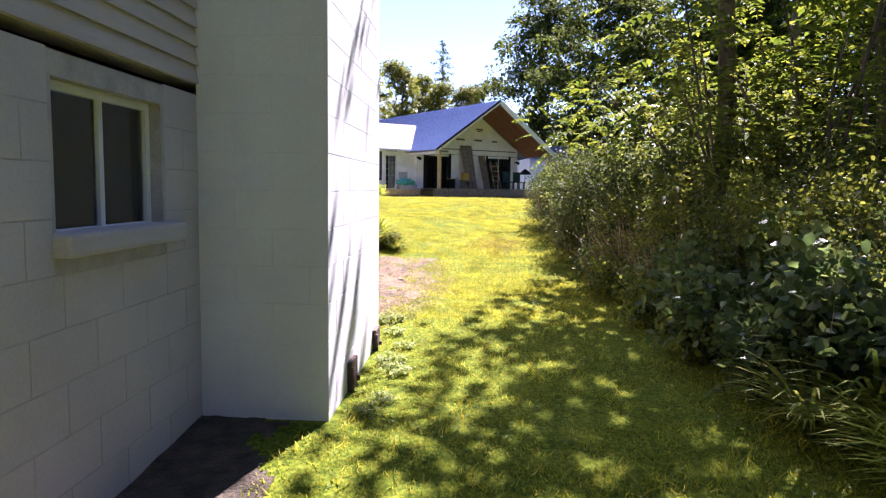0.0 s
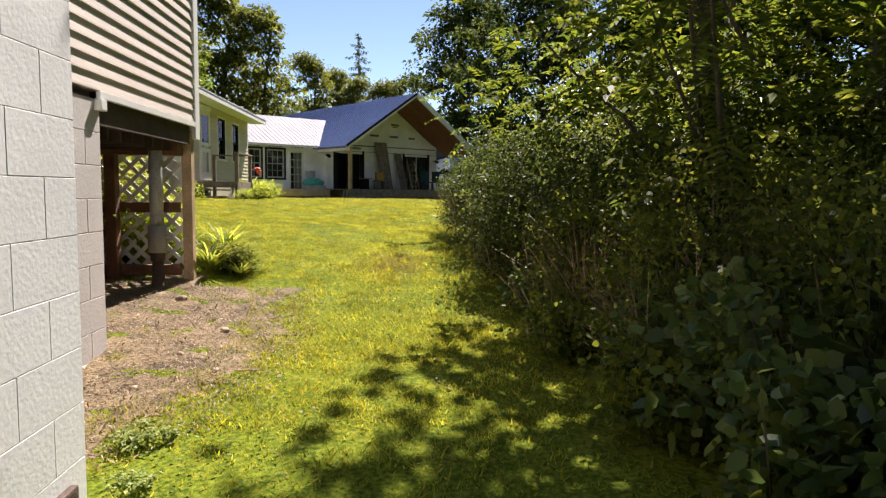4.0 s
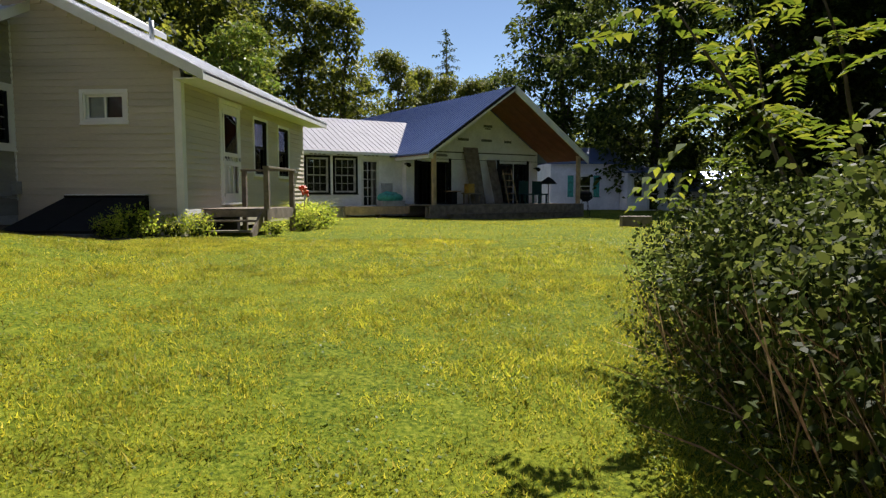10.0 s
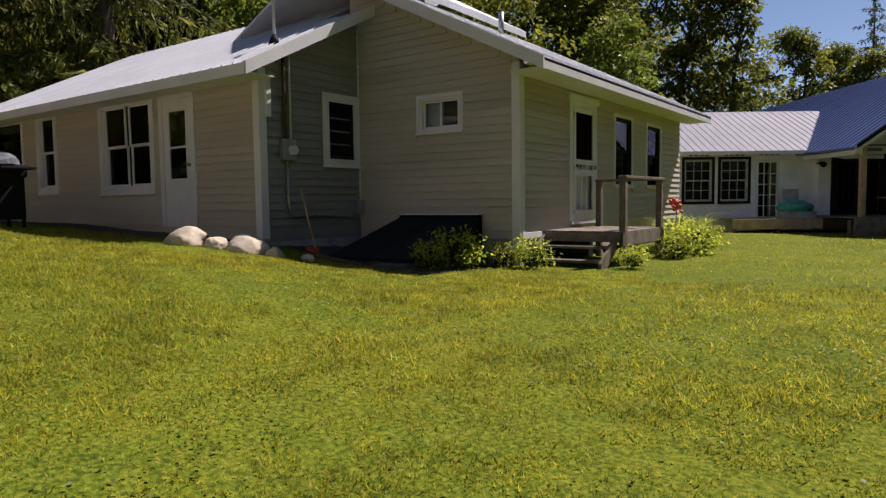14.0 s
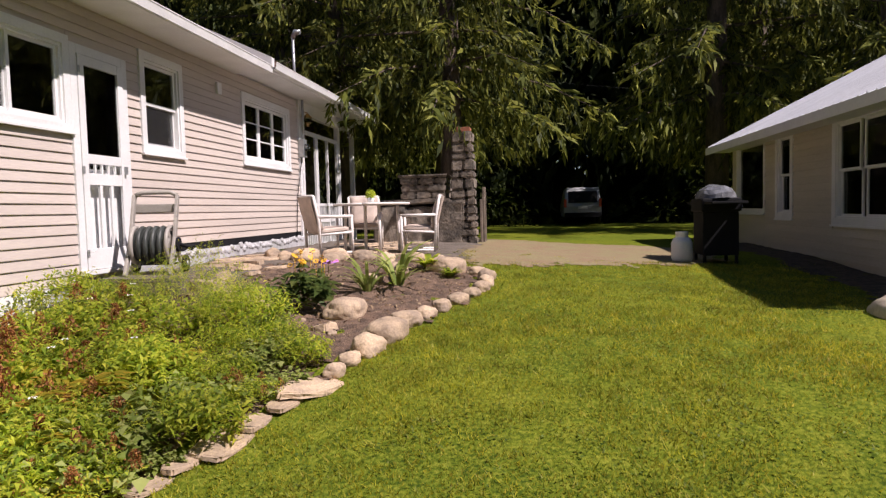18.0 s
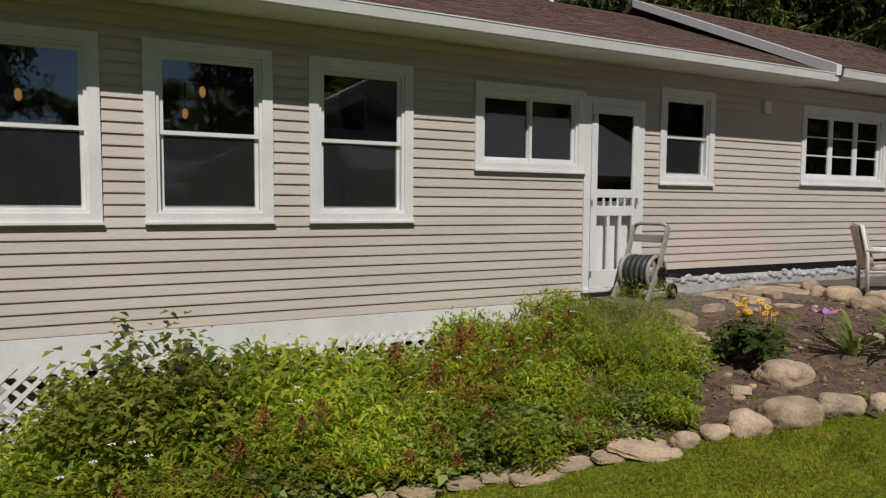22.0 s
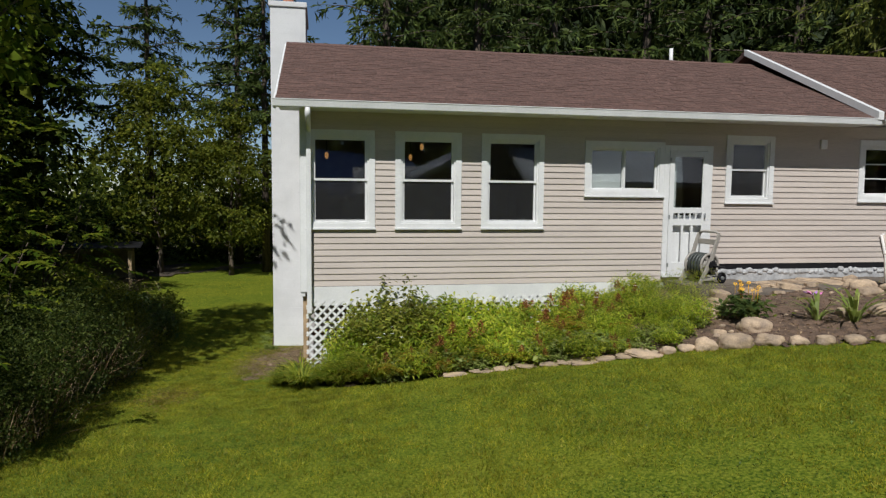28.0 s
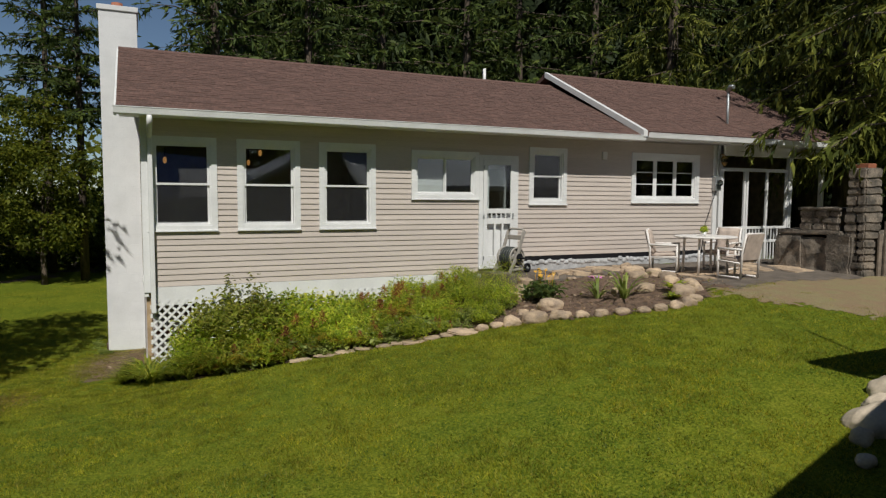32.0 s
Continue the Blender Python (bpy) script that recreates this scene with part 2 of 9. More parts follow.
OLDSTONE = material("dark_mortared_stone", (0.10, 0.092, 0.08), 0.9, vary=0.35, scale=7, fine=50, bump=0.6, bump_scale=22)
CLAY = material("orange_clay", (0.33, 0.115, 0.060), 0.7, vary=0.15, scale=5, fine=40, bump=0.2)
CONCRETE = material("grey_stucco", (0.42, 0.42, 0.43), 0.9, vary=0.2, scale=4, fine=50, bump=0.5, bump_scale=25)
MULCH = material("brown_mulch", (0.145, 0.092, 0.062), 0.95, vary=0.35, scale=9, fine=70, bump=1.0, bump_scale=60)

# ------------------------------------------------------------------ helpers
WORLD = {}


def thing(name, at=(0, 0, 0), label="", category="", group="", kind="", turn=0.0):
    ob = new(name)
    ob.empty_display_size = 0.2
    ob.matrix_basis = pose(*at, 0, 0, turn)
    WORLD[ob] = ob.matrix_basis.copy()
    return tagged(ob, label, category, group, kind)


def to_mesh(name, bm, mat):
    if isinstance(bm, bpy.types.Mesh):
        return bm
    me = bpy.data.meshes.new(name)
    bm.to_mesh(me)
    bm.free()
    for k in (mat if isinstance(mat, (list, tuple)) else [mat]):
        me.materials.append(k)
    return me


def part(name, bm, mat, parent, label="", m=None, kind=""):
    """One mesh under a thing or a part, in world coordinates or at the pose m."""
    ob = new(name, to_mesh(name, bm, mat))
    ob.parent = parent
    ob.matrix_parent_inverse = WORLD[parent].inverted()
    ob.matrix_basis = m or Matrix()
    WORLD[ob] = ob.matrix_basis.copy()
    return tagged(ob, label, kind=kind)


def solo(name, bm, mat, label, category, group="", kind="", m=None):
    ob = new(name, to_mesh(name, bm, mat))
    ob.matrix_basis = m or Matrix()
    WORLD[ob] = ob.matrix_basis.copy()
    return tagged(ob, label, category, group, kind)


def box(bm, x0, x1, y0, y1, z0, z1, m=None, bevel=0.0):
    vs = [bm.verts.new(((x0, x1)[i & 1], (y0, y1)[i >> 1 & 1], (z0, z1)[i >> 2 & 1])) for i in range(8)]
    fs = [bm.faces.new([vs[k] for k in f]) for f in ((0, 2, 3, 1), (4, 5, 7, 6), (0, 1, 5, 4), (2, 6, 7, 3), (0, 4, 6, 2), (1, 3, 7, 5))]
    if bevel:
        r = bmesh.ops.bevel(bm, geom=list({e for f in fs for e in f.edges}), offset=bevel, segments=2, affect="EDGES", profile=0.6)
        vs = list({v for f in r["faces"] for v in f.verts} | {v for v in vs if v.is_valid})
    if m is not None:
        for v in vs:
            v.co = m @ v.co
    return vs


def bbox(x0, x1, y0, y1, z0, z1, m=None, bevel=0.0):
    bm = bmesh.new()
    box(bm, min(x0, x1), max(x0, x1), min(y0, y1), max(y0, y1), min(z0, z1), max(z0, z1), m, bevel)
    return bm


def tube(points, radii, sides=8, caps=True):
    """A tapered tube along points."""
    bm = bmesh.new()
    tube_into(bm, points, radii, sides, caps)
    return bm


def tube_into(bm, points, radii, sides=8, caps=True):
    pts = [Vector(p) for p in points]
    if not isinstance(radii, (list, tuple)):
        radii = [radii] * len(pts)
    rings = []
    for i, p in enumerate(pts):
        d = (pts[min(i + 1, len(pts) - 1)] - pts[max(i - 1, 0)]).normalized()
        a = d.orthogonal().normalized() if i == 0 else (a - d * a.dot(d)).normalized()
        b = d.cross(a)
        rings.append([bm.verts.new(p + (a * math.cos(k * math.tau / sides) + b * math.sin(k * math.tau / sides)) * radii[i]) for k in range(sides)])
    for r0, r1 in zip(rings, rings[1:]):
        for k in range(sides):
            f = bm.faces.new((r0[k], r0[(k + 1) % sides], r1[(k + 1) % sides], r1[k]))
            f.smooth = True
    if caps:
        bm.faces.new(rings[0][::-1])
        bm.faces.new(rings[-1])


def wall_frame(x, y, turn):
    """Local axes of a wall: u along it to the right as seen from outside, -y outward, z up."""
    return pose(x, y, 0, 0, 0, turn)


def wall_body(u0, u1, z0, z1, openings, thick, m, top=None):
    """A wall with real openings; outer face at local y = 0, going inwards. top(u): height of a gable."""
    bm = bmesh.new()
    us = sorted({u0, u1, *[k for o in openings for k in o[:2] if u0 < k < u1]})
    for a, b in zip(us, us[1:]):
        mid = (a + b) / 2
        zs = sorted((o[2], o[3]) for o in openings if o[0] < mid < o[1])
        z = z0
        for lo, hi in zs:
            if lo > z + 1e-4:
                box(bm, a, b, 0, thick, z, lo, m)
            z = hi
        if z < z1 - 1e-4:
            box(bm, a, b, 0, thick, z, z1, m)
    if top:
        k = 16
        for i in range(k):
            a, b = u0 + (u1 - u0) * i / k, u0 + (u1 - u0) * (i + 1) / k
            ha, hb = top(a), top(b)
            if max(ha, hb) > z1 + 0.01:
                vs = box(bm, a, b, 0, thick, z1, z1 + 1)
                for v in vs:
                    if v.co.z > z1 + 0.5:
                        v.co.z = max(z1, ha if abs(v.co.x - a) < 1e-6 else hb)
                for v in vs:
                    v.co = m @ v.co
    bmesh.ops.remove_doubles(bm, verts=bm.verts, dist=0.0005)
    return bm


SID_PROFILE = ((0.001, 1.0), (0.003, 0.95), (0.026, 0.10), (0.027, 0.0), (0.020, 0.02), (0.0, 0.03))


def siding(parent, u0, u1, z0, z1, openings, m, mat, course=0.122, top=None, depth=1.0):
    """Lapped boards, each a piece, cut at the openings."""
    n = int(math.ceil((z1 - z0) / course - 0.02))
    cache = {}
    for i in range(n):
        a, b = z0 + i * course, min(z0 + (i + 1) * course, z1)
        lo, hi = u0, u1
        if top:
            ks = [u0 + (u1 - u0) * k / 60 for k in range(61)]
            ok = [k for k in ks if top(k) > a + course * 0.4]
            if not ok:
                continue
            lo, hi = min(ok), max(ok)
        segs = [(lo, hi)]
        for o in openings:
            if o[2] < b - 0.03 and o[3] > a + 0.03:
                segs = [s for p, q in segs for s in ((p, min(q, o[0])), (max(p, o[1]), q)) if s[1] - s[0] > 0.02]
        for p, q in segs:
            key = (round(q - p, 3), round(b - a, 3))
            if key not in cache:
                bm = bmesh.new()
                l = [[bm.verts.new((x, -d * depth, zz * (b - a))) for d, zz in SID_PROFILE] for x in (0, q - p)]
                for k in range(len(SID_PROFILE) - 1):
                    bm.faces.new((l[0][k], l[0][k + 1], l[1][k + 1], l[1][k]))
                bm.faces.new(l[0][::-1])
                bm.faces.new(l[1])
                bmesh.ops.recalc_face_normals(bm, faces=bm.faces)
                cache[key] = to_mesh("siding_board", bm, mat)
            part("siding_board", cache[key], mat, parent, m=m @ pose(p, 0, a))


def frame_rect(bm, u0, u1, z0, z1, w, d0, d1, m):
    """A mitred frame round an opening, w wide, from depth d0 to d1 (outward negative)."""
    ring = []
    for d in (d0, d1):
        for k in (0, w):
            ring.append([bm.verts.new(m @ Vector(c)) for c in ((u0 + k, d, z0 + k), (u1 - k, d, z0 + k), (u1 - k, d, z1 - k), (u0 + k, d, z1 - k))])
    fo, fi, bo, bi = ring
    for i in range(4):
        j = (i + 1) % 4
        for q in ((fo[i], fo[j], fi[j], fi[i]), (bo[j], bo[i], bi[i], bi[j]), (fo[j], fo[i], bo[i], bo[j]), (fi[i], fi[j], bi[j], bi[i])):
            bm.faces.new(q)


def window(parent, u0, u1, z0, z1, m, trim=0.09, kind="double", mat=None, label="", muntins=(0, 0), sash_mat=None, name="window", glass=None):
    """A trimmed window: casing, sashes, panes. (u0..z1) is the outside of the casing."""
    mat = mat or WHITE
    bm = bmesh.new()
    frame_rect(bm, u0, u1, z0, z1, trim, -0.032, 0.02, m)
    w = part(name, bm, mat, parent, label)
    part("window_sill", bbox(u0 - 0.01, u1 + 0.01, -0.055, -0.034, z0 - 0.004, z0 + 0.022, m, 0.004), mat, w)
    a, b, c, d = u0 + trim, u1 - trim, z0 + trim, z1 - trim
    bm = bmesh.new()
    frame_rect(bm, a, b, c, d, 0.028, -0.012, 0.07, m)
    part("window_frame", bm, sash_mat or mat, w)
    a, b, c, d = a + 0.028, b - 0.028, c + 0.028, d - 0.028
    if kind == "double":
        mid = (c + d) / 2
        cells = [(a, b, mid - 0.012, d, 0.015), (a, b, c, mid + 0.012, 0.045)]
    elif kind == "slider":
        mid = (a + b) / 2
        cells = [(a, mid + 0.012, c, d, 0.045), (mid - 0.012, b, c, d, 0.015)]
    elif kind == "triple":
        t = (b - a) / 3
        cells = [(a + i * t, a + (i + 1) * t, c, d, 0.02) for i in range(3)]
    elif kind == "pair":
        t = (b - a) / 2
        mid = (c + d) / 2
        cells = [(a + i * t + 0.05 * i, a + (i + 1) * t - 0.05 * (1 - i), p, q, y) for i in range(2) for p, q, y in ((mid - 0.012, d, 0.015), (c, mid + 0.012, 0.045))]
    else:
        cells = [(a, b, c, d, 0.02)]
    for p, q, r, s, y in cells:
        bm = bmesh.new()
        sw = 0.034 if kind != "triple" else 0.045
        frame_rect(bm, p, q, r, s, sw, y, y + 0.028, m)
        for i in range(muntins[0]):
            x = p + sw + (q - p - 2 * sw) * (i + 1) / (muntins[0] + 1)
            box(bm, x - 0.009, x + 0.009, y + 0.004, y + 0.024, r + sw, s - sw, m)
        for i in range(muntins[1]):
            zz = r + sw + (s - r - 2 * sw) * (i + 1) / (muntins[1] + 1)
            box(bm, p + sw, q - sw, y + 0.005, y + 0.023, zz - 0.009, zz + 0.009, m)
        part("sash", bm, sash_mat or mat, w)
        g = part("pane", bbox(p + sw, q - sw, y + 0.012, y + 0.016, r + sw, s - sw, m), glass or GLASS, w)
        g.visible_shadow = False
    return w


# ------------------------------------------------------------------ ground
CTRL = ((-0.66, 5.0, 0.85), (-0.66, 7.3, 0.9), (-1.3, 11.1, 1.18), (0.2, 2, 0.80), (0.5, 9, 1.12), (1.6, 8.4, 1.0), (0.6, 13, 1.42), (-1.2, 14.5, 1.60),
        (-4, 14, 1.92), (-9.45, 14.9, 2.52), (-6.1, 14.0, 2.16), (-7.1, 14.35, 2.35), (-7.5, 13.5, 2.42), (-8.6, 12.5, 2.66), (-10.7, 12.6, 2.73), (-11.4, 13.8, 2.70), (-12, 14, 2.67), (-14, 12.5, 2.72), (-13, 17, 2.45), (-8, 18.3, 2.32), (-8.3, 17.3, 2.42),
        (-9.4, 19.9, 2.32), (-15, 19.9, 2.4), (-7.3, 19.4, 2.02), (-6.2, 20.4, 1.85), (-5, 21.9, 1.86), (-4.2, 23.2, 1.78), (-4.4, 27, 1.82), (-2, 18, 1.85), (-1.3, 22.7, 1.88), (2, 20, 1.85),
        (-4, 33, 1.76), (2, 34, 1.62), (0, 39, 1.56), (10, 30, 1.55), (-20, 16, 2.5), (-40, 18, 2.4), (30, 20, 1.2), (0, 60, 1.9), (-30, 50, 2.2), (10, 5, 0.5),
        (5, -10, 0.3), (-6, 0, 0.9), (-10, 11.5, 2.74), (-8.0, 11.7, 2.66), (-4, 12.5, 1.85), (20, -20, 0.0), (-30, -10, 1.5), (-3, 11.3, 1.35))
CT = np.array(CTRL)


def gz(x, y):
    """Height of the ground."""
    x, y = np.asarray(x, float), np.asarray(y, float)
    d2 = (x[..., None] - CT[:, 0]) ** 2 + (y[..., None] - CT[:, 1]) ** 2
    near = np.sqrt(np.sort(d2, axis=-1)[..., 2])
    s = np.maximum(1.3, near * 0.55)[..., None]
    w = np.exp(-d2 / (2 * s * s)) + 1e-12
    roll = 0.014 * np.sin(1.7 * x + 0.6 * y) * np.sin(1.3 * y - 0.5 * x + 1)
    return (w * CT[:, 2]).sum(-1) / w.sum(-1) + roll


def gz1(x, y):
    return float(gz(np.array([x]), np.array([y]))[0])


def axis_steps(lo, hi, fine_lo, fine_hi, fine, coarse):
    a = list(np.arange(fine_lo, fine_hi, fine))
    left = list(np.arange(lo, fine_lo, coarse)) if lo < fine_lo else []
    return left + a + list(np.arange(fine_hi, hi + coarse, coarse))


def ground_material():
    m = bpy.data.materials.new("lawn_soil")
    m.use_nodes = True
    nt = m.node_tree
    b = nt.nodes["Principled BSDF"]
    b.inputs["Roughness"].default_value = 0.95
    b.inputs["Specular IOR Level"].default_value = 0.05
    geo = nt.nodes.new("ShaderNodeNewGeometry")

    def noise_node(scale, detail=5):
        n = nt.nodes.new("ShaderNodeTexNoise")
        n.inputs["Scale"].default_value, n.inputs["Detail"].default_value = scale, detail
        nt.links.new(geo.outputs["Position"], n.inputs["Vector"])
        return n.outputs[0]

    def ramp_of(src, stops):
        r = nt.nodes.new("ShaderNodeValToRGB")
        e = r.color_ramp.elements
        e[0].position, e[0].color = stops[0][0], (*stops[0][1], 1)
        e[1].position, e[1].color = stops[-1][0], (*stops[-1][1], 1)
        for p, c in stops[1:-1]:
            k = e.new(p)
            k.color = (*c, 1)
        nt.links.new(src, r.inputs[0])
        return r.outputs[0]

    def mix_of(fac, a, c, mode="MIX"):
        k = nt.nodes.new("ShaderNodeMix")
        k.data_type, k.blend_type = "RGBA", mode
        if isinstance(fac, float):
            k.inputs[0].default_value = fac
        else:
            nt.links.new(fac, k.inputs[0])
        nt.links.new(a, k.inputs[6])
        nt.links.new(c, k.inputs[7])
        return k.outputs[2]

    big = ramp_of(noise_node(0.5, 6), ((0.36, (0.045, 0.080, 0.008)), (0.5, (0.10, 0.135, 0.011)), (0.64, (0.20, 0.195, 0.015))))
    mid = ramp_of(noise_node(4.5, 6), ((0.34, (0.028, 0.055, 0.007)), (0.52, (0.085, 0.12, 0.010)), (0.68, (0.20, 0.20, 0.025))))
    fine = ramp_of(noise_node(38, 8), ((0.36, (0.022, 0.040, 0.005)), (0.5, (0.12, 0.15, 0.012)), (0.68, (0.27, 0.275, 0.035))))
    col = mix_of(0.55, mix_of(0.5, big, mid), fine)
    nt.links.new(col, b.inputs["Base Color"])
    bp = nt.nodes.new("ShaderNodeBump")
    bp.inputs["Strength"].default_value, bp.inputs["Distance"].default_value = 0.45, 0.02
    nt.links.new(noise_node(95, 6), bp.inputs["Height"])
    nt.links.new(bp.outputs[0], b.inputs["Normal"])
    return m


LAWN = ground_material()


def make_ground():
    xs = np.array(axis_steps(-420, 420, -24, 14, 0.25, 22))
    ys = np.array(axis_steps(-420, 420, -8, 46, 0.25, 22))
    X, Y = np.meshgrid(xs, ys)
    Z = gz(X, Y)
    far = np.clip((np.hypot(X + 3, Y - 18) - 60) / 200, 0, 1)
    Z = Z * (1 - far) + 1.0 * far
    me = bpy.data.meshes.new("ground")
    n, k = len(ys), len(xs)
    v = np.stack([X, Y, Z], -1).reshape(-1, 3)
    idx = np.arange(n * k).reshape(n, k)
    f = np.stack([idx[:-1, :-1], idx[:-1, 1:], idx[1:, 1:], idx[1:, :-1]], -1).reshape(-1, 4)
    me.from_pydata(v.tolist(), [], f.tolist())
    me.polygons.foreach_set("use_smooth", [True] * len(me.polygons))
    me.materials.append(LAWN)
    ob = new("ground", me)
    return tagged(ob, "mown lawn rising gently between the houses", "ground", kind="structure")


make_ground()

# ------------------------------------------------------------------ house with the tan siding (house A)
AX, AF, AB, AW = -1.36, 11.16, 3.84, -13.5
FR = wall_frame(0, AF, 180)      # front: local u = -x
GE = wall_frame(AX, 0, 90)       # east gable: local u = y


def roof_a(y):
    return 5.47 + (11.70 - y) * 0.437 if y > 8.2 else 7.0 - (8.2 - y) * 0.312


house_a = thing("house", (-7, 7.5, 0.9), "single-storey house with tan vinyl siding and brown shingle roof", "house")
openA = [(1.411, 2.469, 3.584, 5.101), (2.784, 3.833, 3.584, 5.101), (4.161, 5.197, 3.584, 5.101), (5.894, 7.30, 4.115, 5.03),
         (7.30, 8.18, 2.80, 4.985), (8.435, 9.342, 4.017, 5.175), (11.03, 12.98, 4.06, 5.155)]
holes = [(a + 0.08, b - 0.08, c + 0.08, d - 0.08) for a, b, c, d in openA]
part("wall", wall_body(1.36, 13.5, 2.70, 5.40, holes, 0.14, FR), SIDING, house_a, "front wall")
part("wall", wall_body(AB, AF - 0.14, 2.70, 5.40, [], 0.14, GE, top=lambda u: roof_a(u) - 0.14), SIDING, house_a, "gable wall")
part("wall", bbox(-13.5, AX - 0.14, AB, AB + 0.14, 0.7, 5.4), SIDING, house_a, "rear wall")
part("wall", bbox(-13.5, -13.36, AB + 0.14, AF - 0.14, 2.4, 5.4), SIDING, house_a, "wall beside the porch")
siding(house_a, 1.47, 7.30, 2.70, 5.38, openA, FR, SIDING, 0.0953, depth=0.58)
siding(house_a, 7.30, 13.41, 2.9859, 5.38, openA, FR, SIDING, 0.0953, depth=0.58)
siding(house_a, AB, AF - 0.09, 2.70, 7.0, [(5.61, 7.42, 2.6, 8)], GE, SIDING, 0.0953, top=lambda u: roof_a(u) - 0.2, depth=0.7)
for a, b in ((1.335, 1.47), (13.41, 13.53)):
    part("corner_post", bbox(a, b, -0.045, 0.03, 2.62, 5.40, FR, 0.004), WHITE, house_a)
part("corner_post", bbox(AF - 0.09, AF + 0.026, -0.029, 0.04, 2.55, 5.36, GE, 0.004), WHITE, house_a)
for i, (a, b, c, d) in enumerate(openA):
    if i == 4:
        continue
    k = ("double", "double", "double", "slider", "", "double", "triple")[i]
    window(house_a, a, b, c, d, FR, kind=k, muntins=(0, 2) if k == "triple" else (0, 0), label="white-trimmed %s window" % {"double": "double-hung", "slider": "sliding", "triple": "three-light"}[k])
# inside: floor, and unseen backings whose colour holds the rooms' shade
part("floor", bbox(-13.35, AX - 0.15, AB + 0.15, AF - 0.15, 2.55, 2.69), WOOD, house_a)
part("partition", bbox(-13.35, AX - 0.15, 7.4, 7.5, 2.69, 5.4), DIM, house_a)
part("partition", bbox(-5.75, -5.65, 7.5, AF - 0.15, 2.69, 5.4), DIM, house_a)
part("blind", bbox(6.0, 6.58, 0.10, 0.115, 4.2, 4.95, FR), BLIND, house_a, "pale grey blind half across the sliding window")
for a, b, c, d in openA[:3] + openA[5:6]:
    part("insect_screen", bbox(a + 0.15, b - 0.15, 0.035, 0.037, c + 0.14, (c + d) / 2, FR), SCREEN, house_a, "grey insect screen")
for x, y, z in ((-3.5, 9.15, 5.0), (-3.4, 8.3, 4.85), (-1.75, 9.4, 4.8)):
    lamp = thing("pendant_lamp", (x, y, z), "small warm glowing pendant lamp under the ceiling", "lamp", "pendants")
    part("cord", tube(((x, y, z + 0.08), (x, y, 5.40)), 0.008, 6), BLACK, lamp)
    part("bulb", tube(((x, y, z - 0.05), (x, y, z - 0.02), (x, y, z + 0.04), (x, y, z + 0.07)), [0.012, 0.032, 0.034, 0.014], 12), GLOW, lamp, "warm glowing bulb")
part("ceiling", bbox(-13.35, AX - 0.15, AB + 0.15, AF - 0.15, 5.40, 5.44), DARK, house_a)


def slab(u0, u1, prof, thick, m=None):
    """A roof plate: profile points (y, z) swept along x from u0 to u1."""
    bm = bmesh.new()
    rows = []
    for x in (u0, u1):
        top = [bm.verts.new((x, y, z)) for y, z in prof]
        low = [bm.verts.new((x, y, z - thick)) for y, z in prof]
        rows.append((top, low))
    n = len(prof)
    for i in range(n - 1):
        bm.faces.new((rows[0][0][i], rows[0][0][i + 1], rows[1][0][i + 1], rows[1][0][i]))
        bm.faces.new((rows[0][1][i + 1], rows[0][1][i], rows[1][1][i], rows[1][1][i + 1]))
        for r in rows:
            bm.faces.new((r[0][i], r[0][i + 1], r[1][i + 1], r[1][i]))
    for i in (0, n - 1):
        bm.faces.new((rows[0][0][i], rows[0][1][i], rows[1][1][i], rows[1][0][i]))
    bmesh.ops.recalc_face_normals(bm, faces=bm.faces)
    if m is not None:
        bmesh.ops.transform(bm, matrix=m, verts=bm.verts)
    return bm


roofA = part("roof", slab(-10.9, -1.02, ((11.70, 5.47), (8.2, 7.0), (3.3, 5.47)), 0.09), SHINGLE, house_a, "brown asphalt shingle roof")
roofW = part("roof", slab(-17.4, -10.86, ((11.74, 5.55), (8.0, 7.34), (3.2, 5.55)), 0.10), SHINGLE, house_a, "brown asphalt shingle roof over the porch end")
part("soffit", bbox(-10.9, -1.05, 11.12, 11.60, 5.375, 5.392), WHITE, house_a)
part("soffit", bbox(-17.4, -10.9, 11.0, 11.64, 5.415, 5.432), WHITE, house_a)
part("fascia", bbox(-10.9, -1.02, 11.60, 11.635, 5.36, 5.475, None, 0.004), WHITE, house_a)
part("fascia", bbox(-17.4, -10.86, 11.64, 11.675, 5.40, 5.53, None, 0.004), WHITE, house_a)


def gutter_mesh(u0, u1, y, z):
    bm = bmesh.new()
    prof = ((0.0, 0.11), (0.0, 0.0), (0.07, 0.0), (0.10, 0.05), (0.105, 0.11), (0.118, 0.115), (0.118, 0.104), (0.112, 0.10), (0.095, 0.012), (0.01, 0.01), (0.01, 0.11))
    rows = [[bm.verts.new((x, y + a, z + b)) for a, b in prof] for x in (u0, u1)]
    k = len(prof)
    for i in range(k):
        bm.faces.new((rows[0][i], rows[0][(i + 1) % k], rows[1][(i + 1) % k], rows[1][i]))
    bmesh.ops.recalc_face_normals(bm, faces=bm.faces)
    return bm


part("gutter", gutter_mesh(-10.92, -0.98, 11.635, 5.355), WHITE, house_a, "white aluminium gutter")
part("gutter", gutter_mesh(-17.4, -10.95, 11.675, 5.415), WHITE, house_a, "white aluminium gutter")


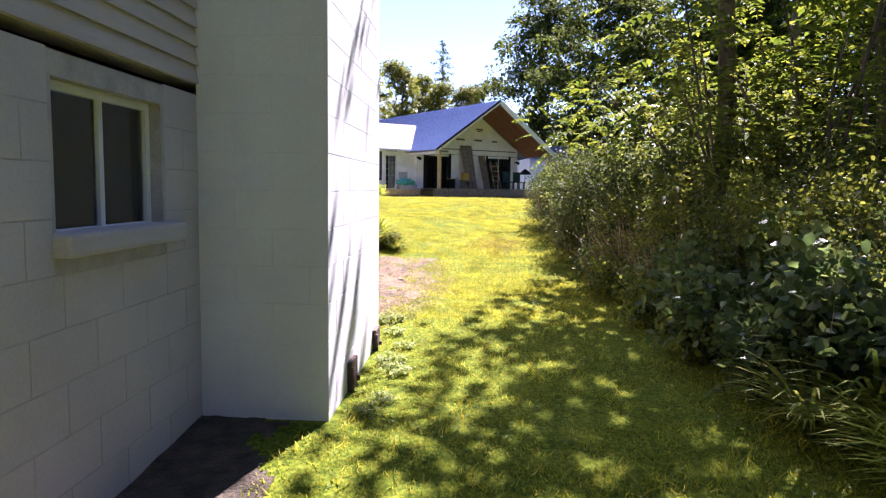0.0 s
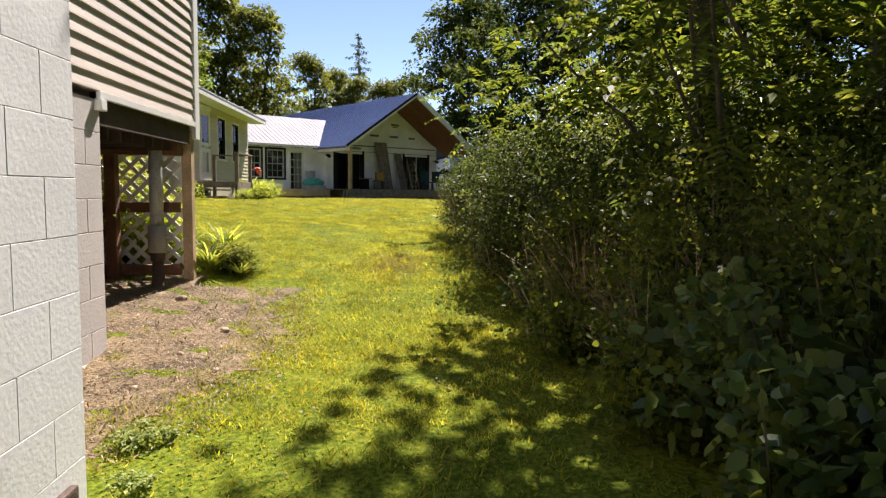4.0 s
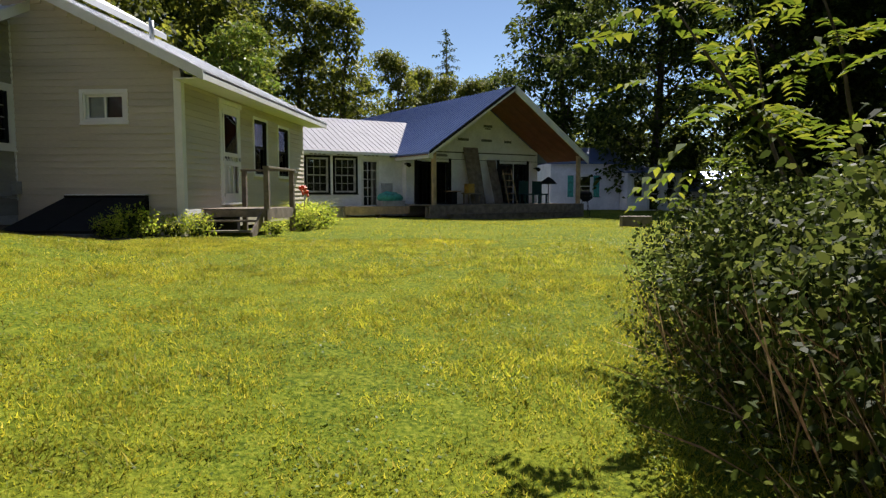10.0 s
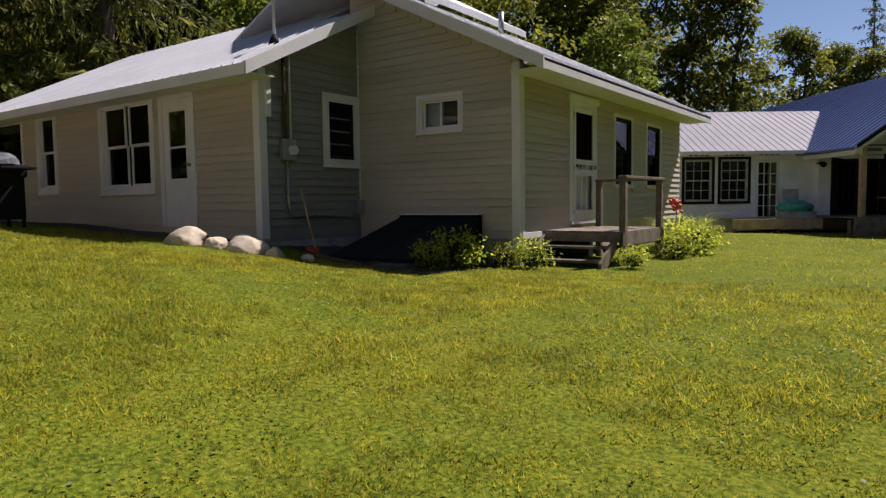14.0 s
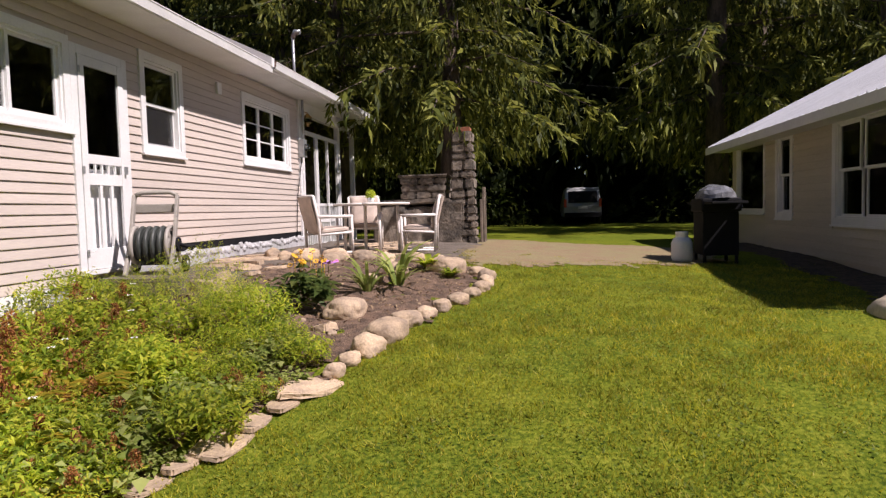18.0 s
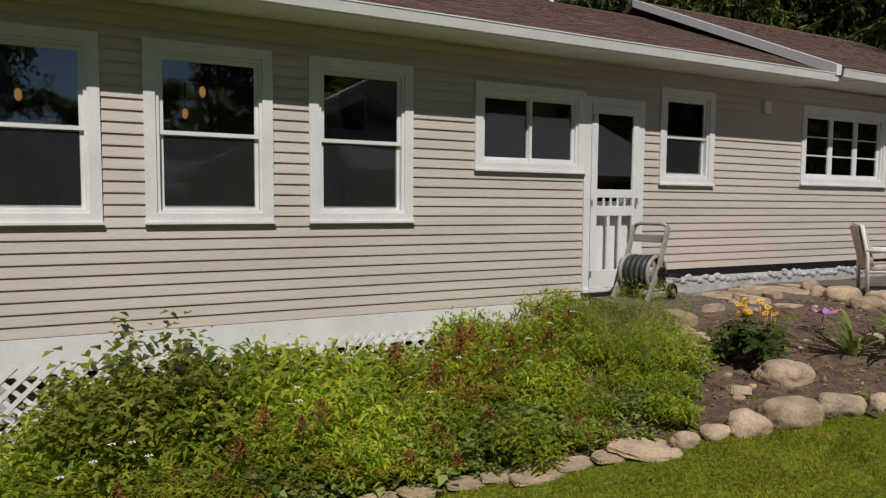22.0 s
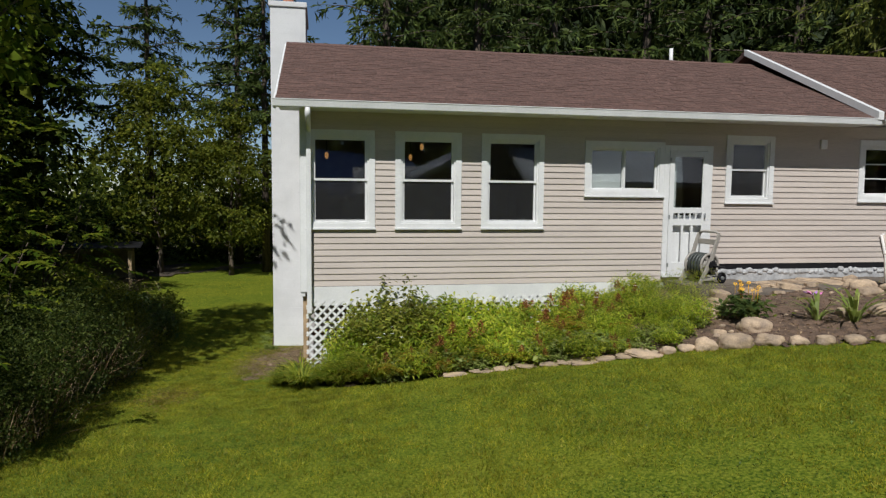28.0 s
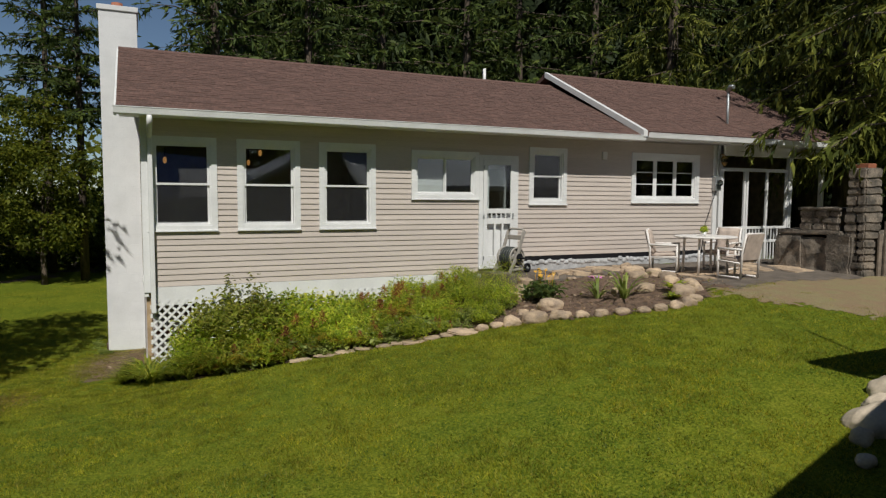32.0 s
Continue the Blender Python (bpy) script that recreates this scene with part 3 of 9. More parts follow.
def rake(bm, x0, x1, y0, z0, y1, z1, h):
    """A sloping board from (y0, z0) to (y1, z1)."""
    vs = []
    for x in (x0, x1):
        vs += [bm.verts.new((x, y0, z0)), bm.verts.new((x, y0, z0 - h)), bm.verts.new((x, y1, z1 - h)), bm.verts.new((x, y1, z1))]
    for f in ((0, 1, 2, 3), (7, 6, 5, 4), (0, 4, 5, 1), (1, 5, 6, 2), (2, 6, 7, 3), (3, 7, 4, 0)):
        bm.faces.new([vs[i] for i in f])
    bmesh.ops.recalc_face_normals(bm, faces=bm.faces)


for x0, x1, y0, z0, y1, z1, h in ((-1.02, -0.99, 11.70, 5.465, 8.2, 6.995, 0.17), (-10.93, -10.83, 11.76, 5.575, 8.0, 7.372, 0.13)):
    bm = bmesh.new()
    rake(bm, x0, x1, y0, z0, y1, z1, h)
    part("rake_board", bm, WHITE, house_a)
bm = bmesh.new()
rake(bm, -1.02, -0.99, 8.2, 6.995, 3.3, 5.465, 0.15)
part("rake_board", bm, WHITE, house_a)

part("stone_footing", bbox(8.2, 13.5, -0.05, 0.0, 2.40, 2.885, FR, 0.01), CONCRETE, house_a, "whitewashed stone footing")
# black strip draws the shade between footing and siding
part("footing_gap", bbox(8.2, 13.45, -0.006, 0.0, 2.885, 2.985, FR), BLACK, house_a)

# foundation of painted blocks under the gable
BLOCK_CACHE = {}


def block_mesh(l, h, d, mat):
    key = (round(l, 3), round(h, 3), round(d, 3), mat.name)
    if key not in BLOCK_CACHE:
        bm = bbox(0, l, 0, d, 0, h)
        es = [e for e in bm.edges if all(abs(v.co.y) < 1e-5 for v in e.verts)]
        bmesh.ops.bevel(bm, geom=es, offset=0.0015, segments=1, affect="EDGES")
        BLOCK_CACHE[key] = to_mesh("block", bm, mat)
    return BLOCK_CACHE[key]


def block_wall(parent, u0, u1, z0, z1, m, mat, openings=(), shift=0, mortar=0.005, bl=0.4, bh=0.2, joined_above=99):
    n = int(math.ceil((z1 - z0) / bh - 0.01))
    rest = bmesh.new()
    for i in range(n):
        a, b = z0 + i * bh, min(z0 + (i + 1) * bh, z1)
        u = u0 - (bl / 2 if (i + shift) % 2 else 0)
        while u < u1 - 0.01:
            p, q = max(u, u0), min(u + bl, u1)
            u += bl
            if q - p < 0.03:
                continue
            zm = (a + b) / 2
            segs = [(p, q)]
            for o in openings:
                if o[2] < zm < o[3]:
                    segs = [k for x, w in segs for k in ((x, min(w, o[0])), (max(x, o[1]), w)) if k[1] - k[0] > 0.03]
            for p, q in segs:
                h, l = b - a - mortar, q - p - mortar
                jit = noise.noise((p * 7.1, a * 9.3, 1.7)) * 0.0012
                if a > joined_above:
                    box(rest, p + mortar / 2, q - mortar / 2, jit, 0.03, a + mortar / 2, b - mortar / 2, m)
                else:
                    part("block", block_mesh(l, h, 0.03, mat), mat, parent, m=m @ pose(p + mortar / 2, jit, a + mortar / 2))
    if rest.verts:
        part("upper_blockwork", rest, mat, parent, kind="stuff")
    else:
        rest.free()


bw = (4.41, 5.22, 1.97, 2.55)
found = part("foundation", wall_body(AB, 9.24, 0.5, 2.64, [bw], 0.2, GE @ pose(0, 0.003, 0)), MORTAR, house_a, "grey-painted concrete block foundation")
block_wall(found, AB, 9.24, 0.65, 2.65, GE, BLOCKG, [(bw[0] - 0.02, bw[1] + 0.02, bw[2] - 0.02, bw[3] + 0.02)])
part("unpainted_block", bbox(8.5, 9.02, -0.004, 0.03, 0.90, 1.08, GE, 0.003), CONCRETE, found, "bare grey concrete block at the foot")
part("bracket", bbox(9.17, 9.25, -0.045, 0.0, 2.58, 2.65, GE, 0.006), WHITE, house_a)
part("pier_return", bbox(AX - 0.8, AX - 0.005, 9.04, 9.235, 0.5, 2.64), BLOCKG, house_a)

# ------------------------------------------------------------------ chimney
chimney = thing("chimney", (-1.0, 6.5, 0.8), "white-painted concrete block chimney with iron cleanout doors", "chimney")
CX, CY0, CY1, CT_ = -0.66, 5.61, 7.42, 7.88
part("core", bbox(AX + 0.01, CX - 0.0015, CY0 + 0.0015, CY1 - 0.0015, 0.6, 7.85), MORTARW, chimney)
block_wall(chimney, CY0, CY1, 0.75, CT_, wall_frame(CX, 0, 90), BLOCKW, joined_above=4.6, mortar=0.002)
block_wall(chimney, AX, CX, 0.75, CT_, wall_frame(0, CY0, 0), BLOCKW, shift=1, joined_above=4.6, mortar=0.002)
block_wall(chimney, -CX, -AX, 0.75, CT_, wall_frame(0, CY1, 180), BLOCKW, shift=1, joined_above=3.0, mortar=0.002)
part("chimney_cap", bbox(AX - 0.03, CX + 0.03, CY0 - 0.03, CY1 + 0.03, 7.875, 7.98, None, 0.015), BLOCKW, chimney, "white concrete cap")
for y in (6.2, 6.95):
    part("flue", tube(((-1.0, y, 7.98), (-1.0, y, 8.14)), 0.11, 14), CLAY, chimney, "orange clay flue liner")

# ------------------------------------------------------------------ house B: two wings with a white metal roof
BX1, BY1 = -7.94, 19.90          # corner of the west wing
BX2, BY2, BY3 = -4.978, 21.915, 29.3
B1 = wall_frame(0, BY1, 0)       # faces -y, u = x
B2 = wall_frame(BX1, 0, 90)      # faces +x, u = y
B3 = wall_frame(0, BY2, 0)
B4 = wall_frame(BX2, 0, 90)
house_b = thing("house", (-9, 25, 2.1), "tan cottage of two wings under a white metal roof", "house")
o1 = [(-10.35, -9.41, 2.40, 4.487), (-12.213, -10.505, 2.92, 4.556), (-14.607, -13.77, 2.97, 4.579), (-17.02, -15.2, 3.05, 4.55)]
o2 = [(21.089, 22.038 - 0.14, 3.291, 4.428)]
o3 = [(-6.733, -5.882, 3.741, 4.331)]
o4 = [(23.49, 24.54, 2.38, 4.31), (25.33, 26.28, 2.95, 4.27), (27.02, 27.95, 2.95, 4.25)]


def holes_of(o, k=0.07):
    return [(a + k, b - k, c + k, d - k) for a, b, c, d in o]


def roof_b1(y):
    return 4.56 + (y - 19.4) * 0.50


def roof_b2(x):
    return 4.56 + (-4.40 - x) * 0.50


part("wall", wall_body(-17.4, BX1, 2.2, 4.62, holes_of(o1), 0.14, B1), SIDING_B, house_b)
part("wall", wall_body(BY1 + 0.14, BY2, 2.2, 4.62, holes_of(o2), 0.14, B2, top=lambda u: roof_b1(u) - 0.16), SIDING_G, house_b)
part("wall", wall_body(BX1 - 0.14, BX2, 1.7, 4.62, holes_of(o3), 0.14, B3, top=lambda u: roof_b2(u) - 0.16), SIDING_B, house_b)
part("wall", wall_body(BY2 + 0.14, BY3, 1.9, 4.62, holes_of(o4), 0.14, B4), SIDING_B, house_b)
part("wall", bbox(-17.4, BX2 - 0.14, BY3 - 0.14, BY3, 1.9, 5.0), SIDING_B, house_b, "rear wall")
part("wall", bbox(-17.4, -17.26, BY1 + 0.14, BY3 - 0.14, 2.2, 4.62), SIDING_B, house_b, "end wall")
siding(house_b, -15.2, BX1 - 0.10, 2.42, 4.60, o1, B1, SIDING_B, 0.115)
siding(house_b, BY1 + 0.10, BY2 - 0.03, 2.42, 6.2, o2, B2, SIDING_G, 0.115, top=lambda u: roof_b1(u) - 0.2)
siding(house_b, BX1 + 0.03, BX2 - 0.10, 2.20, 6.2, o3, B3, SIDING_B, 0.115, top=lambda u: roof_b2(u) - 0.2)
siding(house_b, BY2 + 0.10, BY3, 2.30, 4.60, o4, B4, SIDING_B, 0.115)
for fr, a, b in ((B1, BX1 - 0.10, BX1 + 0.03), (B2, BY1 - 0.026, BY1 + 0.10), (B3, BX2 - 0.10, BX2 + 0.03), (B4, BY2 - 0.026, BY2 + 0.10)):
    part("corner_board", bbox(a, b, -0.03 if fr in (B1, B3) else -0.034, 0.02, 2.25 if fr in (B1, B2) else 2.02, 4.62, fr, 0.004), WHITE, house_b)
part("foundation", bbox(-17.4, BX1 - 0.01, BY1 + 0.012, BY1 + 0.13, 1.8, 2.43), CONCRETE, house_b)
part("foundation", bbox(BX1 - 0.12, BX1 - 0.012, BY1 + 0.13, BY2, 1.6, 2.43), CONCRETE, house_b)
part("floor", bbox(-17.2, BX1 - 0.15, BY1 + 0.15, BY3 - 0.15, 2.1, 2.2), WOOD, house_b)
part("floor", bbox(BX1 - 0.15, BX2 - 0.15, BY2 + 0.15, BY3 - 0.15, 2.1, 2.2), WOOD, house_b)
# added dark ceilings and backings give the rooms their shade
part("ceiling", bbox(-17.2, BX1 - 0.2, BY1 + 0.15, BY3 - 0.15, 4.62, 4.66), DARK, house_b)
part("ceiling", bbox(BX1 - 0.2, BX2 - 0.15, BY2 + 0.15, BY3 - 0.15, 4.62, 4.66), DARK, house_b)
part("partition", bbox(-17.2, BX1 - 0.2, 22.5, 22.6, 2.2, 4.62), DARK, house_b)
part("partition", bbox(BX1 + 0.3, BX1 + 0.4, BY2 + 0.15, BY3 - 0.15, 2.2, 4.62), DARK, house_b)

# roofs with raised seams
part("roof", slab(-17.6, -8.6, ((19.40, 4.56), (23.6, 6.66), (29.8, 4.6)), 0.05), METAL, house_b, "white ribbed metal roof of the west wing")
part("roof", slab(21.55, 29.75, ((4.40, 4.56), (8.6, 6.66), (12.6, 4.66)), 0.05, Matrix(((0, -1, 0, 0), (1, 0, 0, 0), (0, 0, 1, 0), (0, 0, 0, 1)))), METAL, house_b, "white ribbed metal roof")
part("roof", slab(-8.6, -7.66, ((19.40, 4.56), (21.6, 5.66)), 0.05), METAL, house_b, "white ribbed metal roof over the corner")
bm = bmesh.new()
for i in range(44):
    x = -17.5 + i * 0.23
    k = 23.6 if x < -8.65 else 21.6
    rake(bm, x, x + 0.03, 19.40, 4.585, k, 4.585 + (k - 19.4) * 0.5, 0.025)
part("roof_ribs", bm, METAL, house_b, kind="stuff")
bm = bmesh.new()
for i in range(36):
    y = 21.6 + i * 0.23
    vs = [bm.verts.new(c) for c in ((-4.4, y, 4.585), (-4.4, y + 0.03, 4.585), (-8.6, y + 0.03, 6.685), (-8.6, y, 6.685))]
    ws = [bm.verts.new(v.co - Vector((0, 0, 0.03))) for v in vs]
    bm.faces.new(vs)
    for k in range(4):
        bm.faces.new((vs[k], ws[k], ws[(k + 1) % 4], vs[(k + 1) % 4]))
part("roof_ribs", bm, METAL, house_b, kind="stuff")
part("fascia", bbox(-17.6, -7.55, 19.36, 19.40, 4.40, 4.55, None, 0.004), WHITE, house_b)
part("fascia", bbox(-4.44, -4.40, 21.55, 29.75, 4.41, 4.55, None, 0.004), WHITE, house_b)
part("soffit", bbox(-17.6, -7.6, 19.42, 19.9, 4.44, 4.455), WHITE, house_b)
part("soffit", bbox(-4.95, -4.45, 21.6, 29.75, 4.44, 4.455), WHITE, house_b)
bm = bmesh.new()
rake(bm, -7.56, -7.53, 19.38, 4.57, 21.9, 5.83, 0.17)
part("rake_board", bm, WHITE, house_b)
bm = bmesh.new()
vs = []
for y in (21.52, 21.55):
    vs += [bm.verts.new((-4.40, y, 4.57)), bm.verts.new((-4.40, y, 4.40)), bm.verts.new((-8.6, y, 6.50)), bm.verts.new((-8.6, y, 6.67))]
for f in ((0, 1, 2, 3), (7, 6, 5, 4), (0, 4, 5, 1), (1, 5, 6, 2), (2, 6, 7, 3), (3, 7, 4, 0)):
    bm.faces.new([vs[i] for i in f])
part("rake_board", bm, WHITE, house_b)

# raised cross gable on the west wing
part("gable_wall", wall_body(-12.1, -8.3, 6.2, 6.6, [], 0.12, wall_frame(0, 24.1, 0), top=lambda u: 7.75 - abs(u + 10.2) * 0.55), SIDING_B, house_b, "small upper gable")
for sg in (-1, 1):
    bm = bmesh.new()
    e, k = -10.2 + sg * 2.3, -10.2
    vs = [bm.verts.new(c) for c in ((k, 23.85, 7.82), (e, 23.85, 6.56), (e, 27.5, 6.56), (k, 27.5, 7.82), (k, 23.85, 7.68), (e, 23.85, 6.42), (e, 27.5, 6.42), (k, 27.5, 7.68))]
    for f in ((0, 1, 2, 3), (7, 6, 5, 4), (0, 4, 5, 1), (1, 5, 6, 2), (2, 6, 7, 3), (3, 7, 4, 0)):
        bm.faces.new([vs[i] for i in f])
    bmesh.ops.recalc_face_normals(bm, faces=bm.faces)
    part("gable_roof", bm, METAL, house_b)

window(house_b, *o1[1], B1, trim=0.12, kind="pair", glass=GLASS_B, label="pair of white-trimmed windows")
window(house_b, *o1[2], B1, trim=0.12, kind="double", glass=GLASS_B, label="narrow white-trimmed window")
window(house_b, *o1[3], B1, trim=0.06, kind="fixed", glass=GLASS_B, label="wide dark porch screen")
lv = window(house_b, *o2[0], B2, trim=0.13, kind="fixed", glass=GLASS_B, sash_mat=BLACK, label="white-trimmed louvred window")
for i in range(3):
    z = o2[0][2] + 0.36 + i * 0.20
    part("louvre_bar", bbox(o2[0][0] + 0.19, o2[0][1] - 0.19, 0.012, 0.02, z, z + 0.012, B2), STEEL, lv)
window(house_b, *o3[0], B3, trim=0.06, kind="slider", glass=GLASS_B, label="small white sliding window")
window(house_b, *o4[1], B4, trim=0.06, kind="double", sash_mat=BLACK, glass=GLASS_B, label="tall white-trimmed window")
window(house_b, *o4[2], B4, trim=0.06, kind="double", sash_mat=BLACK, glass=GLASS_B, label="tall white-trimmed window")

METALW = material("pale_metal_roof", (0.25, 0.245, 0.28), 0.8, metal=0.1, vary=0.06, scale=1.2, fine=20, bump=0.03)
# ------------------------------------------------------------------ house C: white house under repair, turned by 37 degrees
CM = pose(1.2, 37.2, 0, 0, 0, 37)     # local x along the gable, y to the back
house_c = thing("house", (-2, 40, 1.7), "white house with blue metal gable roof and unfinished porch", "house")


def cm_part(name, bm, mat, parent=None, label="", kind=""):
    bmesh.ops.transform(bm, matrix=CM, verts=bm.verts)
    return part(name, bm, mat, parent or house_c, label, kind=kind)


GC = 1.70
ROT90 = Matrix(((0, -1, 0, 0), (1, 0, 0, 0), (0, 0, 1, 0), (0, 0, 0, 1)))
# main gable: ridge along local y
cm_part("roof", slab(0.0, 15.0, ((3.97, 4.06), (0, 6.72), (-3.97, 4.06)), 0.06, ROT90), METALB, label="blue ribbed metal roof")
wc = wall_body(-3.4, 3.4, GC, 4.4, [(u0, u1, GC + 0.45, GC + 2.12) for u0, u1 in ((-2.85, -2.2), (-2.05, -1.45), (1.28, 1.92), (2.1, 2.7))], 0.15, pose(0, 2.6, 0), top=lambda u: 6.60 - abs(u) * 0.67)
cm_part("wall", wc, HOUSEWRAP, label="gable wall in white house wrap")
cm_part("wall", bbox(-3.4, -3.25, 2.75, 15, GC, 4.4), HOUSEWRAP)
cm_part("wall", bbox(3.25, 3.4, 2.75, 15, GC, 4.4), HOUSEWRAP)
cm_part("wall", bbox(-3.4, 3.4, 14.85, 15, GC, 4.4), HOUSEWRAP)
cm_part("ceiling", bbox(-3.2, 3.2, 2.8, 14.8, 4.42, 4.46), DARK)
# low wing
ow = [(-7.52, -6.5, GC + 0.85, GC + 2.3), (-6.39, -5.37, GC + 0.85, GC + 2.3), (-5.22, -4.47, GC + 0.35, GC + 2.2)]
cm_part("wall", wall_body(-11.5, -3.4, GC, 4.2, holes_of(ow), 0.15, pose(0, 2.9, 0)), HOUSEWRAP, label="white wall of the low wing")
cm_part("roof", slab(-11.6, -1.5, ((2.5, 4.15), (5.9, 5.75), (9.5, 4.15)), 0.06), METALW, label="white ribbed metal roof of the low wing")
# unseen dark backings put shade behind the openings
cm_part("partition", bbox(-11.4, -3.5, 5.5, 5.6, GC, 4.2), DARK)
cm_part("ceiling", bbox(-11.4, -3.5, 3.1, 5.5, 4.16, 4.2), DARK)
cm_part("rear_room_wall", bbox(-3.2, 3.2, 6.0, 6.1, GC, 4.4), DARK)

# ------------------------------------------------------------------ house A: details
# near-black backing supplies the shade of the crawlspace
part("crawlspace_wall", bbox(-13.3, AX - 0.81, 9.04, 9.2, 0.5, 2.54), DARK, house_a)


def screen_door(parent, u0, u1, z0, z1, m, label, trim=0.09, head=False):
    """A white wooden screen door with bars below, in its casing, before an inner door."""
    bm = bmesh.new()
    box(bm, u0, u0 + trim, -0.034, 0.03, z0, z1, m, 0.004)
    box(bm, u1 - trim, u1, -0.034, 0.03, z0, z1, m, 0.004)
    box(bm, u0 + trim, u1 - trim, -0.034, 0.03, z1 - trim, z1, m, 0.004)
    box(bm, u0, u1, -0.06, 0.05, z0 - 0.03, z0 + 0.012, m, 0.004)
    d = part("screen_door", bm, WHITE, parent, label)
    a, b, c, e = u0 + trim + 0.004, u1 - trim - 0.004, z0 + 0.016, z1 - trim - 0.004
    h = e - c
    s = 0.085
    part("stile", bbox(a, a + s, -0.045, -0.014, c, e, m, 0.004), WHITE, d)
    part("stile", bbox(b - s, b, -0.045, -0.014, c, e, m, 0.004), WHITE, d)
    rails = ((0.0, 0.10), (0.40, 0.455), (0.50, 0.545), (0.955, 1.0)) if h > 1.7 else ((0.0, 0.1), (0.42, 0.46), (0.52, 0.56), (0.95, 1.0))
    for p, q in rails:
        part("rail", bbox(a + s, b - s, -0.043, -0.016, c + h * p, c + h * q, m, 0.004), WHITE, d)
    w = b - a - 2 * s
    for i in range(4):
        x = a + s + w * (i + 1) / 5
        part("spindle", bbox(x - 0.011, x + 0.011, -0.040, -0.020, c + h * rails[1][1], c + h * rails[2][0], m), WHITE, d)
    for i in range(2):
        x = a + s + w * (i + 1) / 3
        part("bar", bbox(x - 0.02, x + 0.02, -0.041, -0.019, c + h * rails[0][1], c + h * rails[1][0], m), WHITE, d)
    part("handle", bbox(b - 0.05, b - 0.03, -0.08, -0.045, c + h * 0.46, c + h * 0.5, m, 0.004), STEEL, d)
    for f in (0.08, 0.47, 0.93):
        part("hinge", bbox(a - 0.01, a + 0.022, -0.052, -0.045, c + h * f - 0.035, c + h * f + 0.035, m, 0.003), STEEL, d)
    g = part("screen", bbox(a + s, b - s, -0.026, -0.024, c + h * rails[2][1], c + h * rails[3][0], m), GLASS, d)
    g.visible_shadow = False
    inner = part("inner_door", wall_body(a, b, c, e, [(a + 0.17, b - 0.17, c + h * 0.48, c + h * 0.92)], 0.04, m @ pose(0, 0.05, 0)), WHITE, d, "white inner door with a dark pane")
    g = part("pane", bbox(a + 0.17, b - 0.17, 0.07, 0.075, c + h * 0.48, c + h * 0.92, m), GLASS, inner)
    g.visible_shadow = False
    return d


screen_door(house_a, 7.30, 8.18, 2.80, 4.985, FR, "white wooden screen door with bars over the lower half")

# skirt, lattice and what stands under the floor
part("skirt_board", bbox(1.47, 6.9, -0.012, 0.03, 2.43, 2.695, FR, 0.003), WHITE, house_a)
lat = part("lattice_panel", bbox(1.47, 5.9, -0.014, 0.02, 2.40, 2.435, FR), WHITE, house_a, "white wooden lattice skirt")
LZ0, LZ1, LU0, LU1 = 1.15, 2.49, 1.42, 5.9
cache_ = {}
for sgn in (1, -1):
    k = LU0 - (LZ1 - LZ0)
    while k < LU1 + (LZ1 - LZ0):
        # along the diagonal u = k + s, z rising or falling
        s0, s1 = max(0.0, LU0 - k), min(LZ1 - LZ0, LU1 - k)
        if s1 - s0 > 0.05:
            l = round((s1 - s0) * math.sqrt(2), 2)
            if l not in cache_:
                cache_[l] = to_mesh("lattice_slat", bbox(0, l, 0, 0.007, -0.018, 0.018), WHITE)
            z = LZ0 + s0 if sgn > 0 else LZ1 - s0
            part("lattice_slat", cache_[l], WHITE, lat, m=FR @ pose(k + s0, -0.02 if sgn > 0 else -0.012, z) @ pose(0, 0, 0, 0, -45 * sgn, 0))
        k += 0.14
part("foundation", bbox(6.0, 13.5, 0.02, 0.16, 2.0, 2.70, FR), CONCRETE, house_a, "grey and white mortared stone foundation")
rr = random.Random(4)
for i in range(52):
    u = 8.25 + i * 0.10
    w, h = rr.uniform(0.09, 0.15), rr.uniform(0.05, 0.09)
    bm = bmesh.new()
    bmesh.ops.create_icosphere(bm, subdivisions=2, radius=1)
    for v in bm.verts:
        v.co = Vector((v.co.x * w * 0.5, v.co.y * 0.03, v.co.z * h * 0.6)) * (1 + 0.25 * noise.noise(v.co * 1.7 + Vector((i, 0, 0))))
    part("foundation_stone", bm, CONCRETE, house_a, m=FR @ pose(u, -0.045, 2.855 + rr.uniform(-0.035, 0.025)))
corner = part("corner_timber", bbox(-1.45, -1.365, 11.03, 11.12, 0.95, 2.62, None, 0.006), WOODN, house_a, "pinkish timber post at the corner")
for x in (-2.0, -3.1, -4.3):
    part("post", bbox(x - 0.045, x + 0.045, 10.86, 10.96, 1.0, 2.56, None, 0.006), WOODR, house_a)
for z in (1.40, 1.95):
    part("rail", bbox(-5.6, -1.46, 10.97, 11.03, z - 0.045, z + 0.045, None, 0.005), WOODR, house_a)
part("beam", bbox(-6.0, -1.42, 10.84, 10.98, 2.40, 2.54, None, 0.006), WOODR, house_a, "red-brown floor beam")
# joists and subfloor take the darkened timber for the shaded void
part("rim_joist", bbox(-1.42, -1.37, 9.25, 11.0, 2.50, 2.70), WOODK, house_a)
part("subfloor", bbox(-6.0, -1.43, 9.25, 11.0, 2.545, 2.553), WOODK, house_a)
for i in range(9):
    y = 9.3 + i * 0.2
    part("joist", bbox(-5.9, -1.43, y, y + 0.04, 2.40 if i == 8 else 2.43, 2.545), WOODK, house_a)
